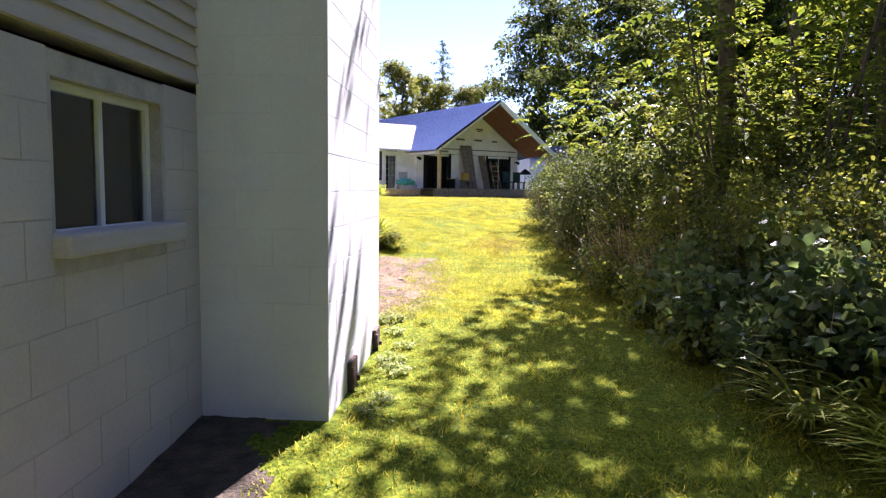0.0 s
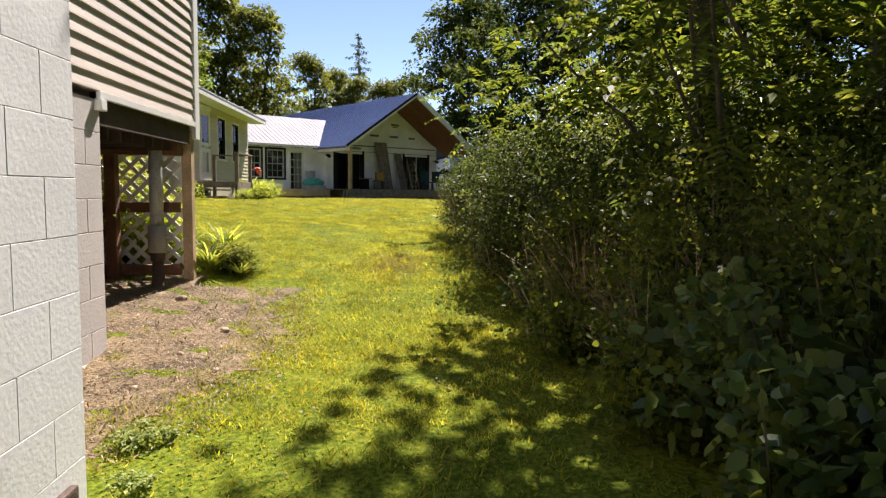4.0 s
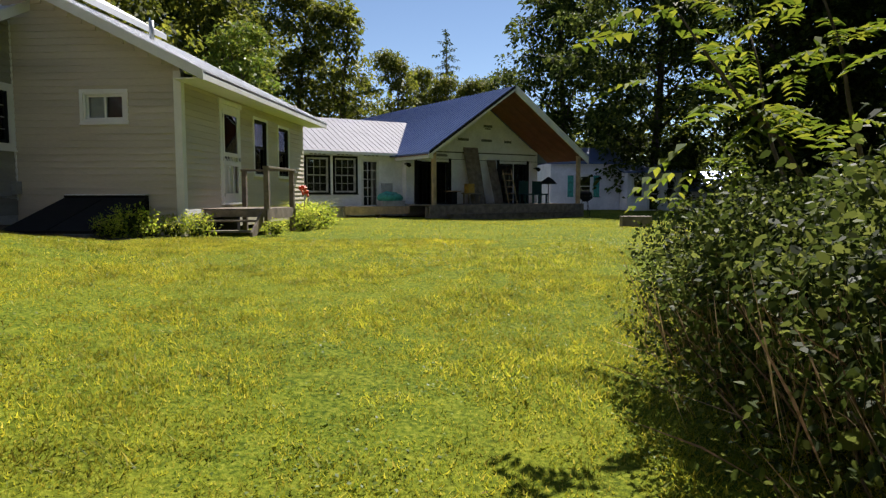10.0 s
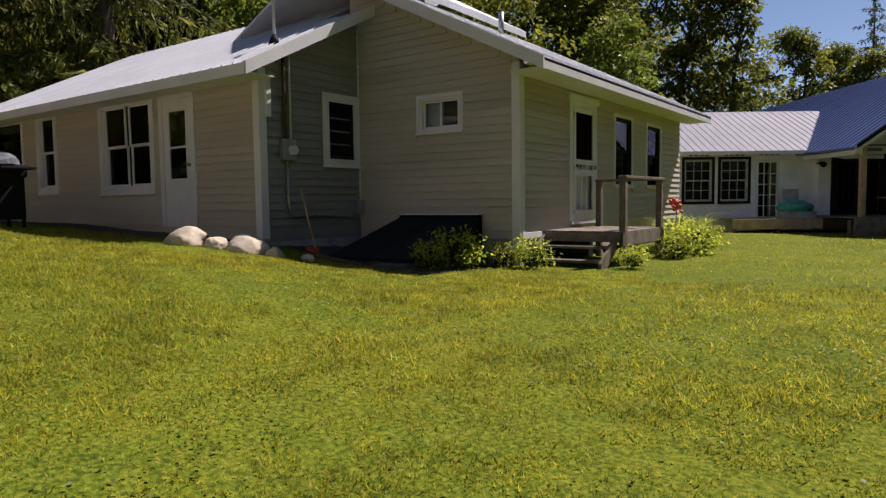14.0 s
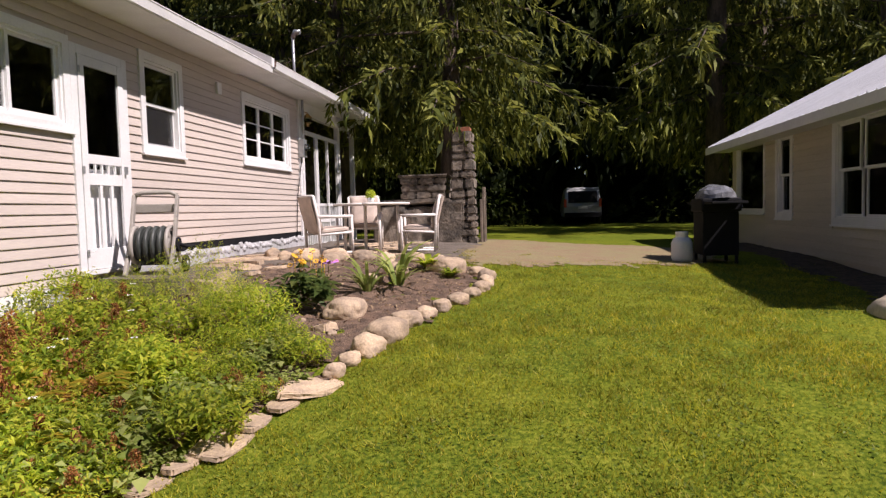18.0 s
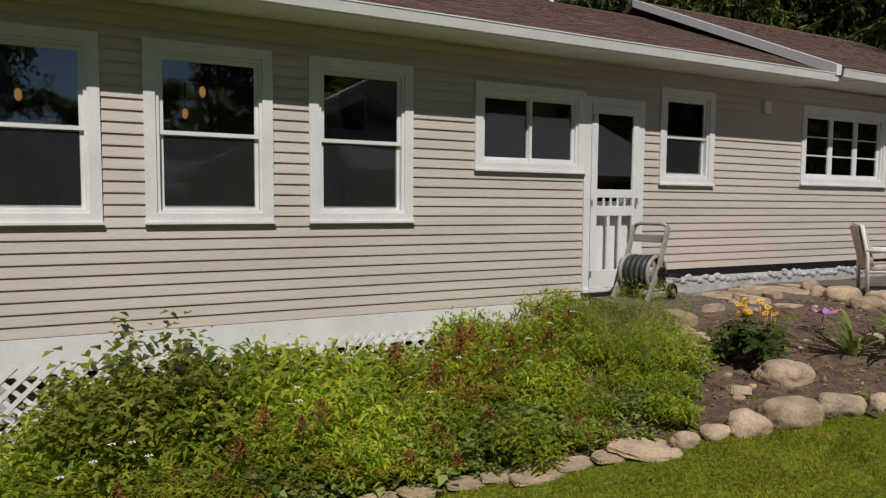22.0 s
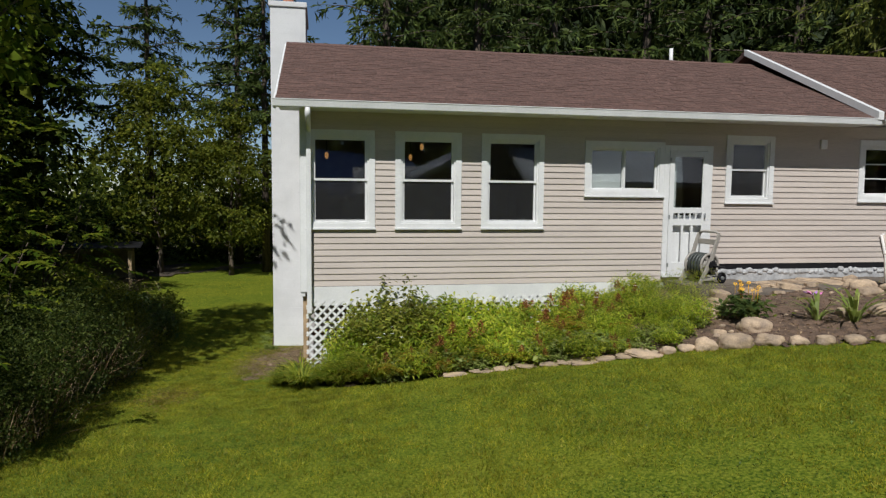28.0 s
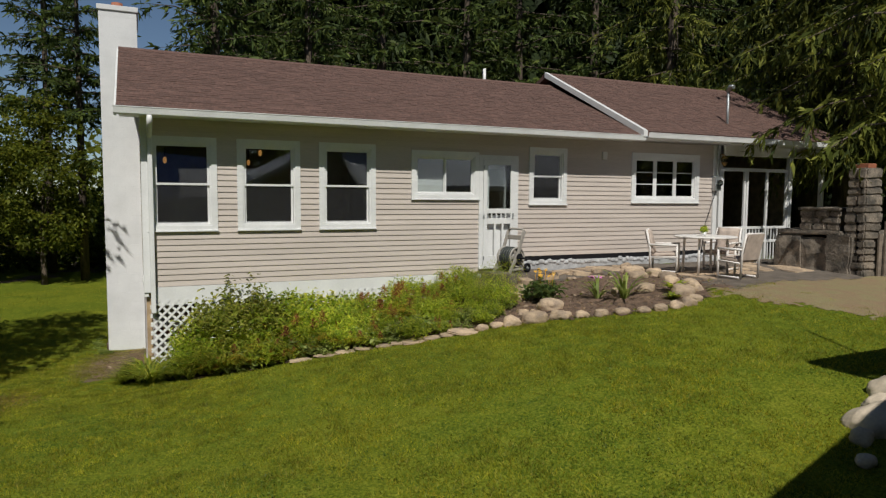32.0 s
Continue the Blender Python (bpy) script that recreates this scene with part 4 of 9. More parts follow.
part("drip_trim", bbox(9.2, AF, -0.028, 0.0, 2.655, 2.70, GE, 0.003), WHITE, house_a)
pipe = thing("waste_pipe", (-1.59, 10.80, 1.05), "grey waste pipe with a white coupling over a rusty iron stub", "pipe")
part("upper_pipe", tube(((-1.59, 10.80, 2.55), (-1.59, 10.80, 1.78)), 0.055, 14), CONCRETE, pipe)
part("coupling", tube(((-1.59, 10.80, 1.80), (-1.59, 10.80, 1.57)), 0.075, 14), PLASTIC, pipe)
part("clamp_screw", tube(((-1.53, 10.80, 1.69), (-1.46, 10.80, 1.69)), 0.02, 8), PLASTIC, pipe)
part("iron_collar", tube(((-1.59, 10.80, 1.57), (-1.59, 10.80, 1.50)), 0.06, 12), IRON, pipe)
part("iron_stub", tube(((-1.59, 10.80, 1.50), (-1.59, 10.80, 0.95)), [0.045, 0.075], 12), IRON, pipe)

# basement window in the block wall
bwin = part("basement_window", bbox(bw[0] - 0.03, bw[1] + 0.09, -0.075, 0.16, bw[2] - 0.06, bw[2] + 0.03, GE, 0.02), BLOCKG, house_a, "recessed basement window with a thick sloping sill")
bm = bmesh.new()
frame_rect(bm, bw[0], bw[1], bw[2], bw[3], 0.035, 0.06, 0.10, GE)
part("window_frame", bm, WHITE, bwin)
mu = (bw[0] + bw[1]) / 2
part("mullion", bbox(mu - 0.016, mu + 0.016, 0.062, 0.10, bw[2] + 0.035, bw[3] - 0.035, GE), WHITE, bwin)
for a, b in ((bw[0] + 0.035, mu - 0.016), (mu + 0.016, bw[1] - 0.035)):
    g = part("pane", bbox(a, b, 0.078, 0.082, bw[2] + 0.035, bw[3] - 0.035, GE), GLASS, bwin)
    g.visible_shadow = False
part("basement_floor", bbox(-13.3, AX - 0.22, AB + 0.15, 9.0, 0.55, 0.65), CONCRETE, house_a)
# added dark backing for the basement's shade
part("basement_partition", bbox(-3.4, -3.3, AB + 0.15, 9.0, 0.65, 2.55), DARK, house_a)

# cleanout doors on the chimney
for y, z in ((6.22, 0.83), (7.20, 0.82)):
    c = part("cleanout_door", bbox(y - 0.10, y + 0.10, -0.03, 0.0, z, z + 0.27, wall_frame(CX, 0, 90), 0.008), IRON, chimney, "rusty iron cleanout door")
    part("latch", bbox(y + 0.06, y + 0.09, -0.05, -0.03, z + 0.11, z + 0.15, wall_frame(CX, 0, 90), 0.004), IRON, c)
    part("hinge", tube(((CX + 0.035, y - 0.10, z + 0.03), (CX + 0.035, y - 0.10, z + 0.24)), 0.012, 6), IRON, c)

# downspout at the corner
ds = part("downspout", bbox(1.43, 1.50, -0.13, -0.052, 2.3, 5.10, FR, 0.008), WHITE, house_a, "white aluminium downspout")
part("elbow", tube(((-1.465, 11.70, 5.36), (-1.465, 11.69, 5.24), (-1.465, 11.30, 5.14), (-1.465, 11.25, 5.05)), 0.042, 8), WHITE, ds)
vent = part("vent_pipe", tube(((-9.06, 8.06, 6.75), (-9.06, 8.06, 7.30)), 0.04, 12), WHITE, house_a, "white plastic vent pipe")
part("flashing", tube(((-9.06, 8.06, 6.80), (-9.06, 8.06, 6.94)), [0.10, 0.05], 12), STEEL, vent)
part("alarm_box", bbox(10.22, 10.34, -0.06, -0.02, 4.98, 5.14, FR, 0.006), WHITE, house_a)

# screened porch at the west end
PF = FR
for u, w in ((13.62, 0.10), (15.95, 0.12), (17.15, 0.10)):
    part("porch_post", bbox(u, u + w, -0.02, 0.08, 2.6, 5.42, PF, 0.004), WHITE, house_a)
part("porch_beam", bbox(13.53, 17.4, -0.02, 0.10, 5.18, 5.42, PF, 0.004), WHITE, house_a)
part("porch_floor", bbox(-17.3, -13.5, 4.2, 11.1, 2.45, 2.62), CONCRETE, house_a)
part("porch_back_wall", bbox(-17.3, -17.2, 4.2, 10.2, 2.6, 5.4), WOOD, house_a)
part("porch_rear_wall", bbox(-17.3, -13.5, 4.1, 4.2, 2.4, 5.5), WOOD, house_a)
scr = part("screen_panel", bbox(13.72, 15.95, 0.01, 0.05, 4.82, 4.90, PF, 0.004), WHITE, house_a, "white-framed porch screens with a baluster rail")
for u in (13.72, 14.45, 14.53, 15.20, 15.88):
    part("mullion", bbox(u, u + 0.06, 0.0, 0.05, 2.64, 4.82, PF, 0.004), WHITE, scr)
for z in (2.64, 3.12, 3.45):
    part("rail", bbox(13.78, 15.88, 0.005, 0.045, z, z + 0.06, PF, 0.004), WHITE, scr)
for i in range(20):
    u = 13.86 + i * 0.105
    part("baluster", bbox(u - 0.012, u + 0.012, 0.012, 0.038, 2.70, 3.45, PF), WHITE, scr)
lamp = thing("wall_lantern", (-13.55, 11.2, 4.95), "brass wall lantern with clear glass", "lamp")
bm = bmesh.new()
for zz, r0, r1 in ((4.93, 0.03, 0.075), (5.09, 0.085, 0.02)):
    tube_into(bm, [(-13.62, 11.30, zz), (-13.62, 11.30, zz + 0.08)], [r0, r1], 8)
BRASS = material("aged_brass", (0.40, 0.25, 0.09), 0.4, metal=0.8, vary=0.2)
part("cap", bm, BRASS, lamp)
part("lantern_glass", tube(((-13.62, 11.30, 5.01), (-13.62, 11.30, 5.09)), [0.07, 0.08], 8, False), GLASS, lamp)
part("bracket", tube(((-13.55, 11.16, 5.05), (-13.55, 11.25, 5.2), (-13.62, 11.30, 5.18)), 0.012, 6), BRASS, lamp)
meter = thing("electric_meter", (-13.46, 11.2, 4.4), "grey electric meter box with conduit on the house corner", "meter")
part("meter_box", bbox(13.38, 13.56, -0.13, -0.02, 4.35, 4.68, FR, 0.01), STEEL, meter)
part("dial", tube(((-13.47, 11.29, 4.53), (-13.47, 11.36, 4.53)), 0.07, 16), GLASS, meter)
part("conduit", tube(((-13.47, 11.26, 4.68), (-13.47, 11.26, 5.40)), 0.025, 8), STEEL, meter)
part("ground_wire", tube(((-13.47, 11.22, 4.35), (-13.2, 11.2, 3.6), (-13.1, 11.2, 2.9)), 0.008, 5), BLACK, meter)
mast = thing("service_mast", (-13.9, 11.0, 5.5), "galvanised service mast above the eave", "mast")
part("pole", tube(((-14.1, 10.9, 5.5), (-14.1, 10.9, 6.75)), 0.03, 8), STEEL, mast)
part("weatherhead", tube(((-14.1, 10.9, 6.7), (-14.1, 10.95, 6.82), (-14.1, 11.05, 6.80)), 0.05, 8), STEEL, mast)


def cable(a, b, sag, r, mat, label):
    pts = [Vector(a).lerp(Vector(b), i / 16) - Vector((0, 0, sag * 4 * (i / 16) * (1 - i / 16))) for i in range(17)]
    return solo("power_cable", tube(pts, r, 5), mat, label, "cable")


cable((-14.1, 11.0, 6.75), (-8.1, 20.35, 7.05), 0.35, 0.004, BLACK, "black power cable slung between the houses")
cable((-14.1, 11.0, 6.75), (-30, 27, 8.2), 0.8, 0.004, BLACK, "black power cable going off to the trees")

# shingles: courses of tabs with broken edges
SL = math.hypot(4.2, 1.6)
def shingle_spots(x0, x1, yb, zb, slope_dy, slope_dz, seed):
    r = random.Random(seed)
    out = []
    n = int(SL / 0.14)
    for i in range(n):
        f = i / n
        x = x0 - r.uniform(0, 0.3)
        while x < x1:
            w = r.choice((0.10, 0.13, 0.17, 0.22))
            a, b = max(x, x0), min(x + w - 0.004, x1)
            x += w
            if b - a > 0.04:
                out.append((a, b - a, yb - slope_dy * f, zb + slope_dz * f, r.choice((0.004, 0.007, 0.010)), i))
    return out


tilt = math.degrees(math.atan2(1.53, 3.5))
spots = shingle_spots(-10.88, -1.02, 11.70, 5.475, 3.5, 1.53, 2)
sh_cache, verts_, faces_ = {}, [], []
near = 0
for x, w, y, z, t, row in spots:
    m = pose(x, y, z, -tilt, 0, 0)
    if row < 9 and x > -7.0 and near < 300:
        near += 1
        k = (round(w, 2), t)
        if k not in sh_cache:
            bm = bmesh.new()
            vs = [bm.verts.new(c) for c in ((0, -0.15, 0), (k[0], -0.15, 0), (k[0], 0.008, 0), (0, 0.008, 0), (0, -0.15, t * 0.4), (k[0], -0.15, t * 0.4), (k[0], 0.008, t), (0, 0.008, t))]
            for f in ((4, 5, 6, 7), (2, 3, 7, 6), (0, 3, 7, 4), (1, 2, 6, 5)):
                bm.faces.new([vs[q] for q in f])
            sh_cache[k] = to_mesh("shingle", bm, SHINGLE_P)
        part("shingle", sh_cache[k], SHINGLE_P, roofA, m=m)
    else:
        b0 = len(verts_)
        verts_ += [m @ Vector(c) for c in ((0, -0.15, 0), (w, -0.15, 0), (w, 0.008, 0), (0, 0.008, 0), (0, -0.15, t * 0.4), (w, -0.15, t * 0.4), (w, 0.008, t), (0, 0.008, t))]
        faces_ += [[b0 + q for q in f] for f in ((4, 5, 6, 7), (2, 3, 7, 6), (0, 3, 7, 4), (1, 2, 6, 5))]
tilt2 = math.degrees(math.atan2(1.79, 3.74))
for x, w, y, z, t, row in shingle_spots(-17.4, -10.86, 11.74, 5.555, 3.74, 1.79, 5):
    m = pose(x, y, z, -tilt2, 0, 0)
    b0 = len(verts_)
    verts_ += [m @ Vector(c) for c in ((0, -0.15, 0), (w, -0.15, 0), (w, 0.008, 0), (0, 0.008, 0), (0, -0.15, t * 0.4), (w, -0.15, t * 0.4), (w, 0.008, t), (0, 0.008, t))]
    faces_ += [[b0 + q for q in f] for f in ((4, 5, 6, 7), (2, 3, 7, 6), (0, 3, 7, 4), (1, 2, 6, 5))]
me = bpy.data.meshes.new("shingles")
me.from_pydata([tuple(v) for v in verts_], [], faces_)
me.materials.append(SHINGLE)
part("shingle_field", me, SHINGLE, roofA, kind="stuff")
part("ridge_cap", slab(-10.9, -1.02, ((8.36, 6.95), (8.2, 7.02), (8.04, 6.97)), 0.02), SHINGLE, roofA)
part("ridge_cap", slab(-17.4, -10.86, ((8.16, 7.28), (8.0, 7.36), (7.84, 7.31)), 0.02), SHINGLE, roofW)

# ------------------------------------------------------------------ house B: details
part("curtain", bbox(o3[0][0] + 0.1, (o3[0][0] + o3[0][1]) / 2, 0.10, 0.11, o3[0][2] + 0.06, o3[0][3] - 0.06, B3), BLIND, house_b, "pale curtain behind the small window")
# added dark panel shades the room behind the small window
part("dark_room", bbox(BX1 - 0.1, BX2 - 0.2, BY2 + 1.2, BY2 + 1.25, 2.2, 4.62), DARK, house_b)
screen_door(house_b, 23.49, 24.54, 2.38, 4.31, B4, "white wooden screen door under a scrolled head board", 0.10)
part("head_board", bbox(23.44, 24.59, -0.06, 0.0, 4.30, 4.40, B4, 0.02), WHITE, house_b)
d2 = o1[0]
bm = bmesh.new()
box(bm, d2[0], d2[0] + 0.11, -0.034, 0.03, d2[2], d2[3], B1, 0.004)
box(bm, d2[1] - 0.11, d2[1], -0.034, 0.03, d2[2], d2[3], B1, 0.004)
box(bm, d2[0] + 0.11, d2[1] - 0.11, -0.034, 0.03, d2[3] - 0.11, d2[3], B1, 0.004)
door = part("door", bm, WHITE, house_b, "white door with a tall half-glazed window")
part("door_leaf", wall_body(d2[0] + 0.11, d2[1] - 0.11, d2[2], d2[3] - 0.11, [(d2[0] + 0.25, d2[1] - 0.25, d2[2] + 0.75, d2[3] - 0.30)], 0.045, B1 @ pose(0, -0.012, 0)), WHITE, door)
g = part("pane", bbox(d2[0] + 0.25, d2[1] - 0.25, 0.0, 0.004, d2[2] + 0.75, d2[3] - 0.30, B1), GLASS, door)
g.visible_shadow = False
part("glazing_bar", bbox(d2[0] + 0.25, d2[1] - 0.25, -0.01, 0.012, d2[2] + 1.22, d2[2] + 1.25, B1), WHITE, door)
part("knob", tube(((-9.55, 19.88, 3.35), (-9.55, 19.82, 3.35)), 0.025, 10), STEEL, door)
part("seam_strip", bbox(BX1 + 0.01, BX1 + 0.035, BY2 - 0.035, BY2 - 0.01, 2.45, 5.5), WHITE, house_b)

# porch with steps on the east side
porch = thing("porch_steps", (-4.2, 23.3, 1.8), "small weathered wooden porch with a railing and two steps", "porch")
DK = 2.30
for i in range(9):
    x = -4.94 + i * 0.135
    part("deck_board", bbox(x, x + 0.13, 22.55, 24.22, DK - 0.03, DK, None, 0.004), WOOD, porch)
part("skirt", bbox(-4.94, -3.74, 22.52, 22.55, DK - 0.15, DK - 0.03), WOOD, porch)
part("skirt", bbox(-3.76, -3.72, 22.52, 24.25, DK - 0.20, DK - 0.03), WOOD, porch)
for x, y in ((-3.76, 22.62), (-3.76, 24.15), (-4.74, 24.15)):
    part("post", bbox(x - 0.045, x + 0.045, y - 0.045, y + 0.045, 1.6, 3.02 if x > -4 else 3.02, None, 0.005), WOOD, porch)
part("handrail", bbox(-3.82, -3.70, 22.57, 24.21, 3.02, 3.06, None, 0.006), WOOD, porch)
part("handrail", bbox(-4.80, -3.82, 24.10, 24.21, 3.02, 3.06, None, 0.006), WOOD, porch)
for k, (z, y) in enumerate(((2.10, 22.32), (1.93, 22.05))):
    part("step", bbox(-4.9, -3.85, y, y + 0.26, z - 0.035, z, None, 0.005), WOOD, porch)
for x in (-4.92, -3.85):
    bm = bmesh.new()
    rake(bm, x, x + 0.04, 22.54, 2.27, 21.98, 1.90, 0.20)
    part("stringer", bm, WOOD, porch)
# black panel added for the shade beneath the deck boards
part("dark_underside", bbox(-4.93, -4.85, 22.6, 24.15, 1.75, 2.12), BLACK, porch)
part("water_table", bbox(21.93, 22.5, -0.05, 0.0, 2.20, 2.29, B4, 0.004), WHITE, house_b)
pots = thing("flower_box", (-3.7, 25.0, 2.5), "red-orange flowers hanging at the porch end", "flowers")
RED = material("orange_red_petals", (0.75, 0.09, 0.03), 0.6, vary=0.2, bump=0)
bm = bmesh.new()
rr = random.Random(6)
for i in range(26):
    c = Vector((-3.62 + rr.uniform(-0.09, 0.09), 24.55 + rr.uniform(-0.09, 0.09), 2.62 + rr.uniform(-0.1, 0.1)))
    bmesh.ops.create_icosphere(bm, subdivisions=1, radius=0.03, matrix=Matrix.Translation(c))
part("petals", bm, RED, pots, kind="stuff")
part("stalk", tube(((-3.62, 24.55, 1.75), (-3.62, 24.55, 2.6)), 0.008, 5), WOOD, pots)

# cellar bulkhead in the inner corner
bulk = thing("cellar_bulkhead", (-6.3, 21.0, 1.9), "black sloping cellar bulkhead doors against the wall", "bulkhead")
part("cheek", bbox(-7.05, -6.95, 20.3, 21.88, 1.7, 2.0), OLDSTONE, bulk)
part("cheek", bbox(-5.65, -5.55, 20.3, 21.88, 1.7, 2.0), OLDSTONE, bulk)
part("sill_stone", bbox(-6.95, -5.65, 20.28, 20.45, 1.7, 1.98, None, 0.01), OLDSTONE, bulk)
for x0, x1 in ((-7.02, -6.31), (-6.29, -5.58)):
    bm = bmesh.new()
    rake(bm, x0, x1, 20.25, 2.02, 21.80, 2.50, 0.04)
    part("leaf_door", bm, BLACK, bulk)
for x in (-7.03, -5.60):
    bm = bmesh.new()
    vs = [bm.verts.new(c) for c in ((x, 20.28, 1.98), (x, 21.88, 1.98), (x, 21.88, 2.47), (x + 0.03, 20.28, 1.98), (x + 0.03, 21.88, 1.98), (x + 0.03, 21.88, 2.47))]
    for f in ((0, 1, 2), (5, 4, 3), (0, 3, 4, 1), (1, 4, 5, 2), (2, 5, 3, 0)):
        bm.faces.new([vs[i] for i in f])
    part("side_panel", bm, BLACK, bulk)
part("head_panel", bbox(-7.03, -5.57, 21.80, 21.88, 2.0, 2.54, None, 0.005), BLACK, bulk)
part("head_trim", bbox(-7.0, -5.57, 21.78, 21.895, 2.54, 2.56), WHITE, bulk)
solo("concrete_block", bbox(-5.9, -5.5, 19.95, 20.15, 1.75, 1.98, None, 0.01), OLDSTONE, "loose grey concrete block by the bulkhead", "block")

mb = thing("electric_meter", (-7.9, 20.35, 3.4), "grey electric meter with rusty service conduit on the wall", "meter")
part("meter_box", bbox(20.22, 20.46, -0.12, -0.022, 3.36, 3.66, B2, 0.01), STEEL, mb)
part("dial", tube(((BX1 + 0.12, 20.37, 3.50), (BX1 + 0.19, 20.37, 3.50)), 0.065, 16), WHITE, mb)
part("service_conduit", tube(((BX1 + 0.07, 20.30, 3.66), (BX1 + 0.07, 20.30, 4.85)), 0.03, 8), IRON, mb)
part("side_conduit", tube(((BX1 + 0.05, 20.42, 3.66), (BX1 + 0.05, 20.42, 4.95)), 0.015, 6), WHITE, mb)
part("drop_conduit", tube(((BX1 + 0.05, 20.34, 3.36), (BX1 + 0.05, 20.34, 2.72), (BX1 + 0.06, 20.42, 2.55), (BX1 + 0.06, 21.0, 2.56), (BX1 + 0.06, 21.8, 2.50)), 0.022, 7), STEEL, mb)
part("junction_box", bbox(21.74, 21.88, -0.12, -0.02, 2.56, 2.78, B2, 0.008), STEEL, mb)
part("disconnect", bbox(19.98, 20.06, -0.07, -0.02, 3.95, 4.5, B2, 0.005), WHITE, mb)
mast_b = thing("service_mast", (-8.1, 20.35, 4.9), "galvanised service mast through the metal roof", "mast")
part("pole", tube(((-8.1, 20.35, 4.9), (-8.1, 20.35, 7.1)), 0.022, 8), STEEL, mast_b)
part("flashing_boot", tube(((-8.1, 20.35, 5.0), (-8.1, 20.35, 5.16)), [0.10, 0.035], 10), BLACK, mast_b)
solo("roof_vent", tube(((-6.6, 24.2, 5.6), (-6.6, 24.2, 6.05)), 0.05, 10), STEEL, "small metal vent stack on the roof", "vent")

# gas grill by the wall
grill = thing("gas_grill", (-11.85, 18.12, gz1(-11.85, 18.12)), "black gas grill with a plastic cover thrown over its hood", "grill")
gx, gy, g0 = -11.85, 18.12, gz1(-11.85, 18.12)
part("cabinet", bbox(gx - 0.3, gx + 0.3, gy - 0.25, gy + 0.25, g0 + 0.12, g0 + 0.75, None, 0.02), BLACK, grill)
part("firebox", bbox(gx - 0.34, gx + 0.34, gy - 0.28, gy + 0.28, g0 + 0.75, g0 + 0.95, None, 0.03), BLACK, grill)
part("side_shelf", bbox(gx - 0.75, gx + 0.75, gy - 0.24, gy + 0.24, g0 + 0.86, g0 + 0.90, None, 0.01), BLACK, grill)
bm = bmesh.new()
bmesh.ops.create_uvsphere(bm, u_segments=20, v_segments=10, radius=0.36)
for v in bm.verts:
    v.co = Vector((v.co.x * 1.05, v.co.y * 0.8, max(v.co.z, 0) * 0.55)) + Vector((gx, gy, g0 + 0.95)) + Vector((0, 0, 0.03 * noise.noise(v.co * 6)))
COVER = material("clear_grey_plastic", (0.16, 0.165, 0.18), 0.25, vary=0.3, bump=0.4, bump_scale=12)
part("hood", bm, COVER, grill, "crumpled grey plastic cover")
for x, y in ((-0.27, -0.22), (0.27, -0.22), (-0.27, 0.22), (0.27, 0.22)):
    part("leg", bbox(gx + x - 0.02, gx + x + 0.02, gy + y - 0.02, gy + y + 0.02, g0, g0 + 0.13), BLACK, grill)
tank = thing("propane_tank", (gx + 0.1, gy - 0.5, g0), "white propane tank standing before the grill", "tank")
bm = bmesh.new()
tube_into(bm, [(gx + 0.1, gy - 0.5, g0 + z) for z in (0.02, 0.08, 0.3, 0.37, 0.40)], [0.13, 0.155, 0.155, 0.12, 0.05], 16)
part("body", bm, WHITE, tank)
part("collar", tube(((gx + 0.1, gy - 0.5, g0 + 0.38), (gx + 0.1, gy - 0.5, g0 + 0.47)), 0.09, 12, False), WHITE, tank)
shovel = thing("snow_shovel", (-7.6, 20.3, 2.0), "red-bladed shovel leaning on the wall", "shovel")
part("shaft", tube(((-7.35, 20.35, 2.05), (-7.75, 20.45, 2.95)), 0.015, 6), WOODN, shovel)
part("blade", bbox(-7.48, -7.25, 20.27, 20.31, 1.83, 2.12, None, 0.01), RED, shovel)

# ------------------------------------------------------------------ house C: details
def gable_strip(name, a0, a1, mat, parent, drop, thick, sign):
    """A sloping board under one half of the gable roof, from local y a0 to a1."""
    bm = bmesh.new()
    vs = []
    for y in (a0, a1):
        for x, z in ((0.02 * sign, 6.70 - drop), (3.95 * sign, 4.06 - drop), (3.95 * sign, 4.06 - drop - thick), (0.02 * sign, 6.70 - drop - thick)):
            vs.append(bm.verts.new((x, y, z)))
    for f in ((0, 1, 2, 3), (7, 6, 5, 4), (0, 4, 5, 1), (1, 5, 6, 2), (2, 6, 7, 3), (3, 7, 4, 0)):
        bm.faces.new([vs[i] for i in f])
    bmesh.ops.recalc_face_normals(bm, faces=bm.faces)
    return cm_part(name, bm, mat, parent)


for sg in (-1, 1):
    for i in range(5):
        gable_strip("soffit_board", 0.06 + i * 0.5, 0.54 + i * 0.5, SOFFIT, None, 0.065, 0.02, sg)
    gable_strip("rake_board", -0.03, 0.03, WHITE, None, -0.01, 0.24 if sg > 0 else 0.17, sg)
    gable_strip("rake_trim", -0.05, -0.03, BLACK if sg < 0 else WHITE, None, -0.05, 0.12 if sg < 0 else 0.07, sg)
for sg in (-1, 1):
    cm_part("porch_post", bbox(sg * 3.6 - 0.07, sg * 3.6 + 0.07, 0.15, 0.29, GC, 4.15, None, 0.006), WOODN)
cm_part("porch_beam", bbox(-3.9, -3.7, 0.1, 2.6, 3.85, 4.02), WHITE)
bm = bmesh.new()
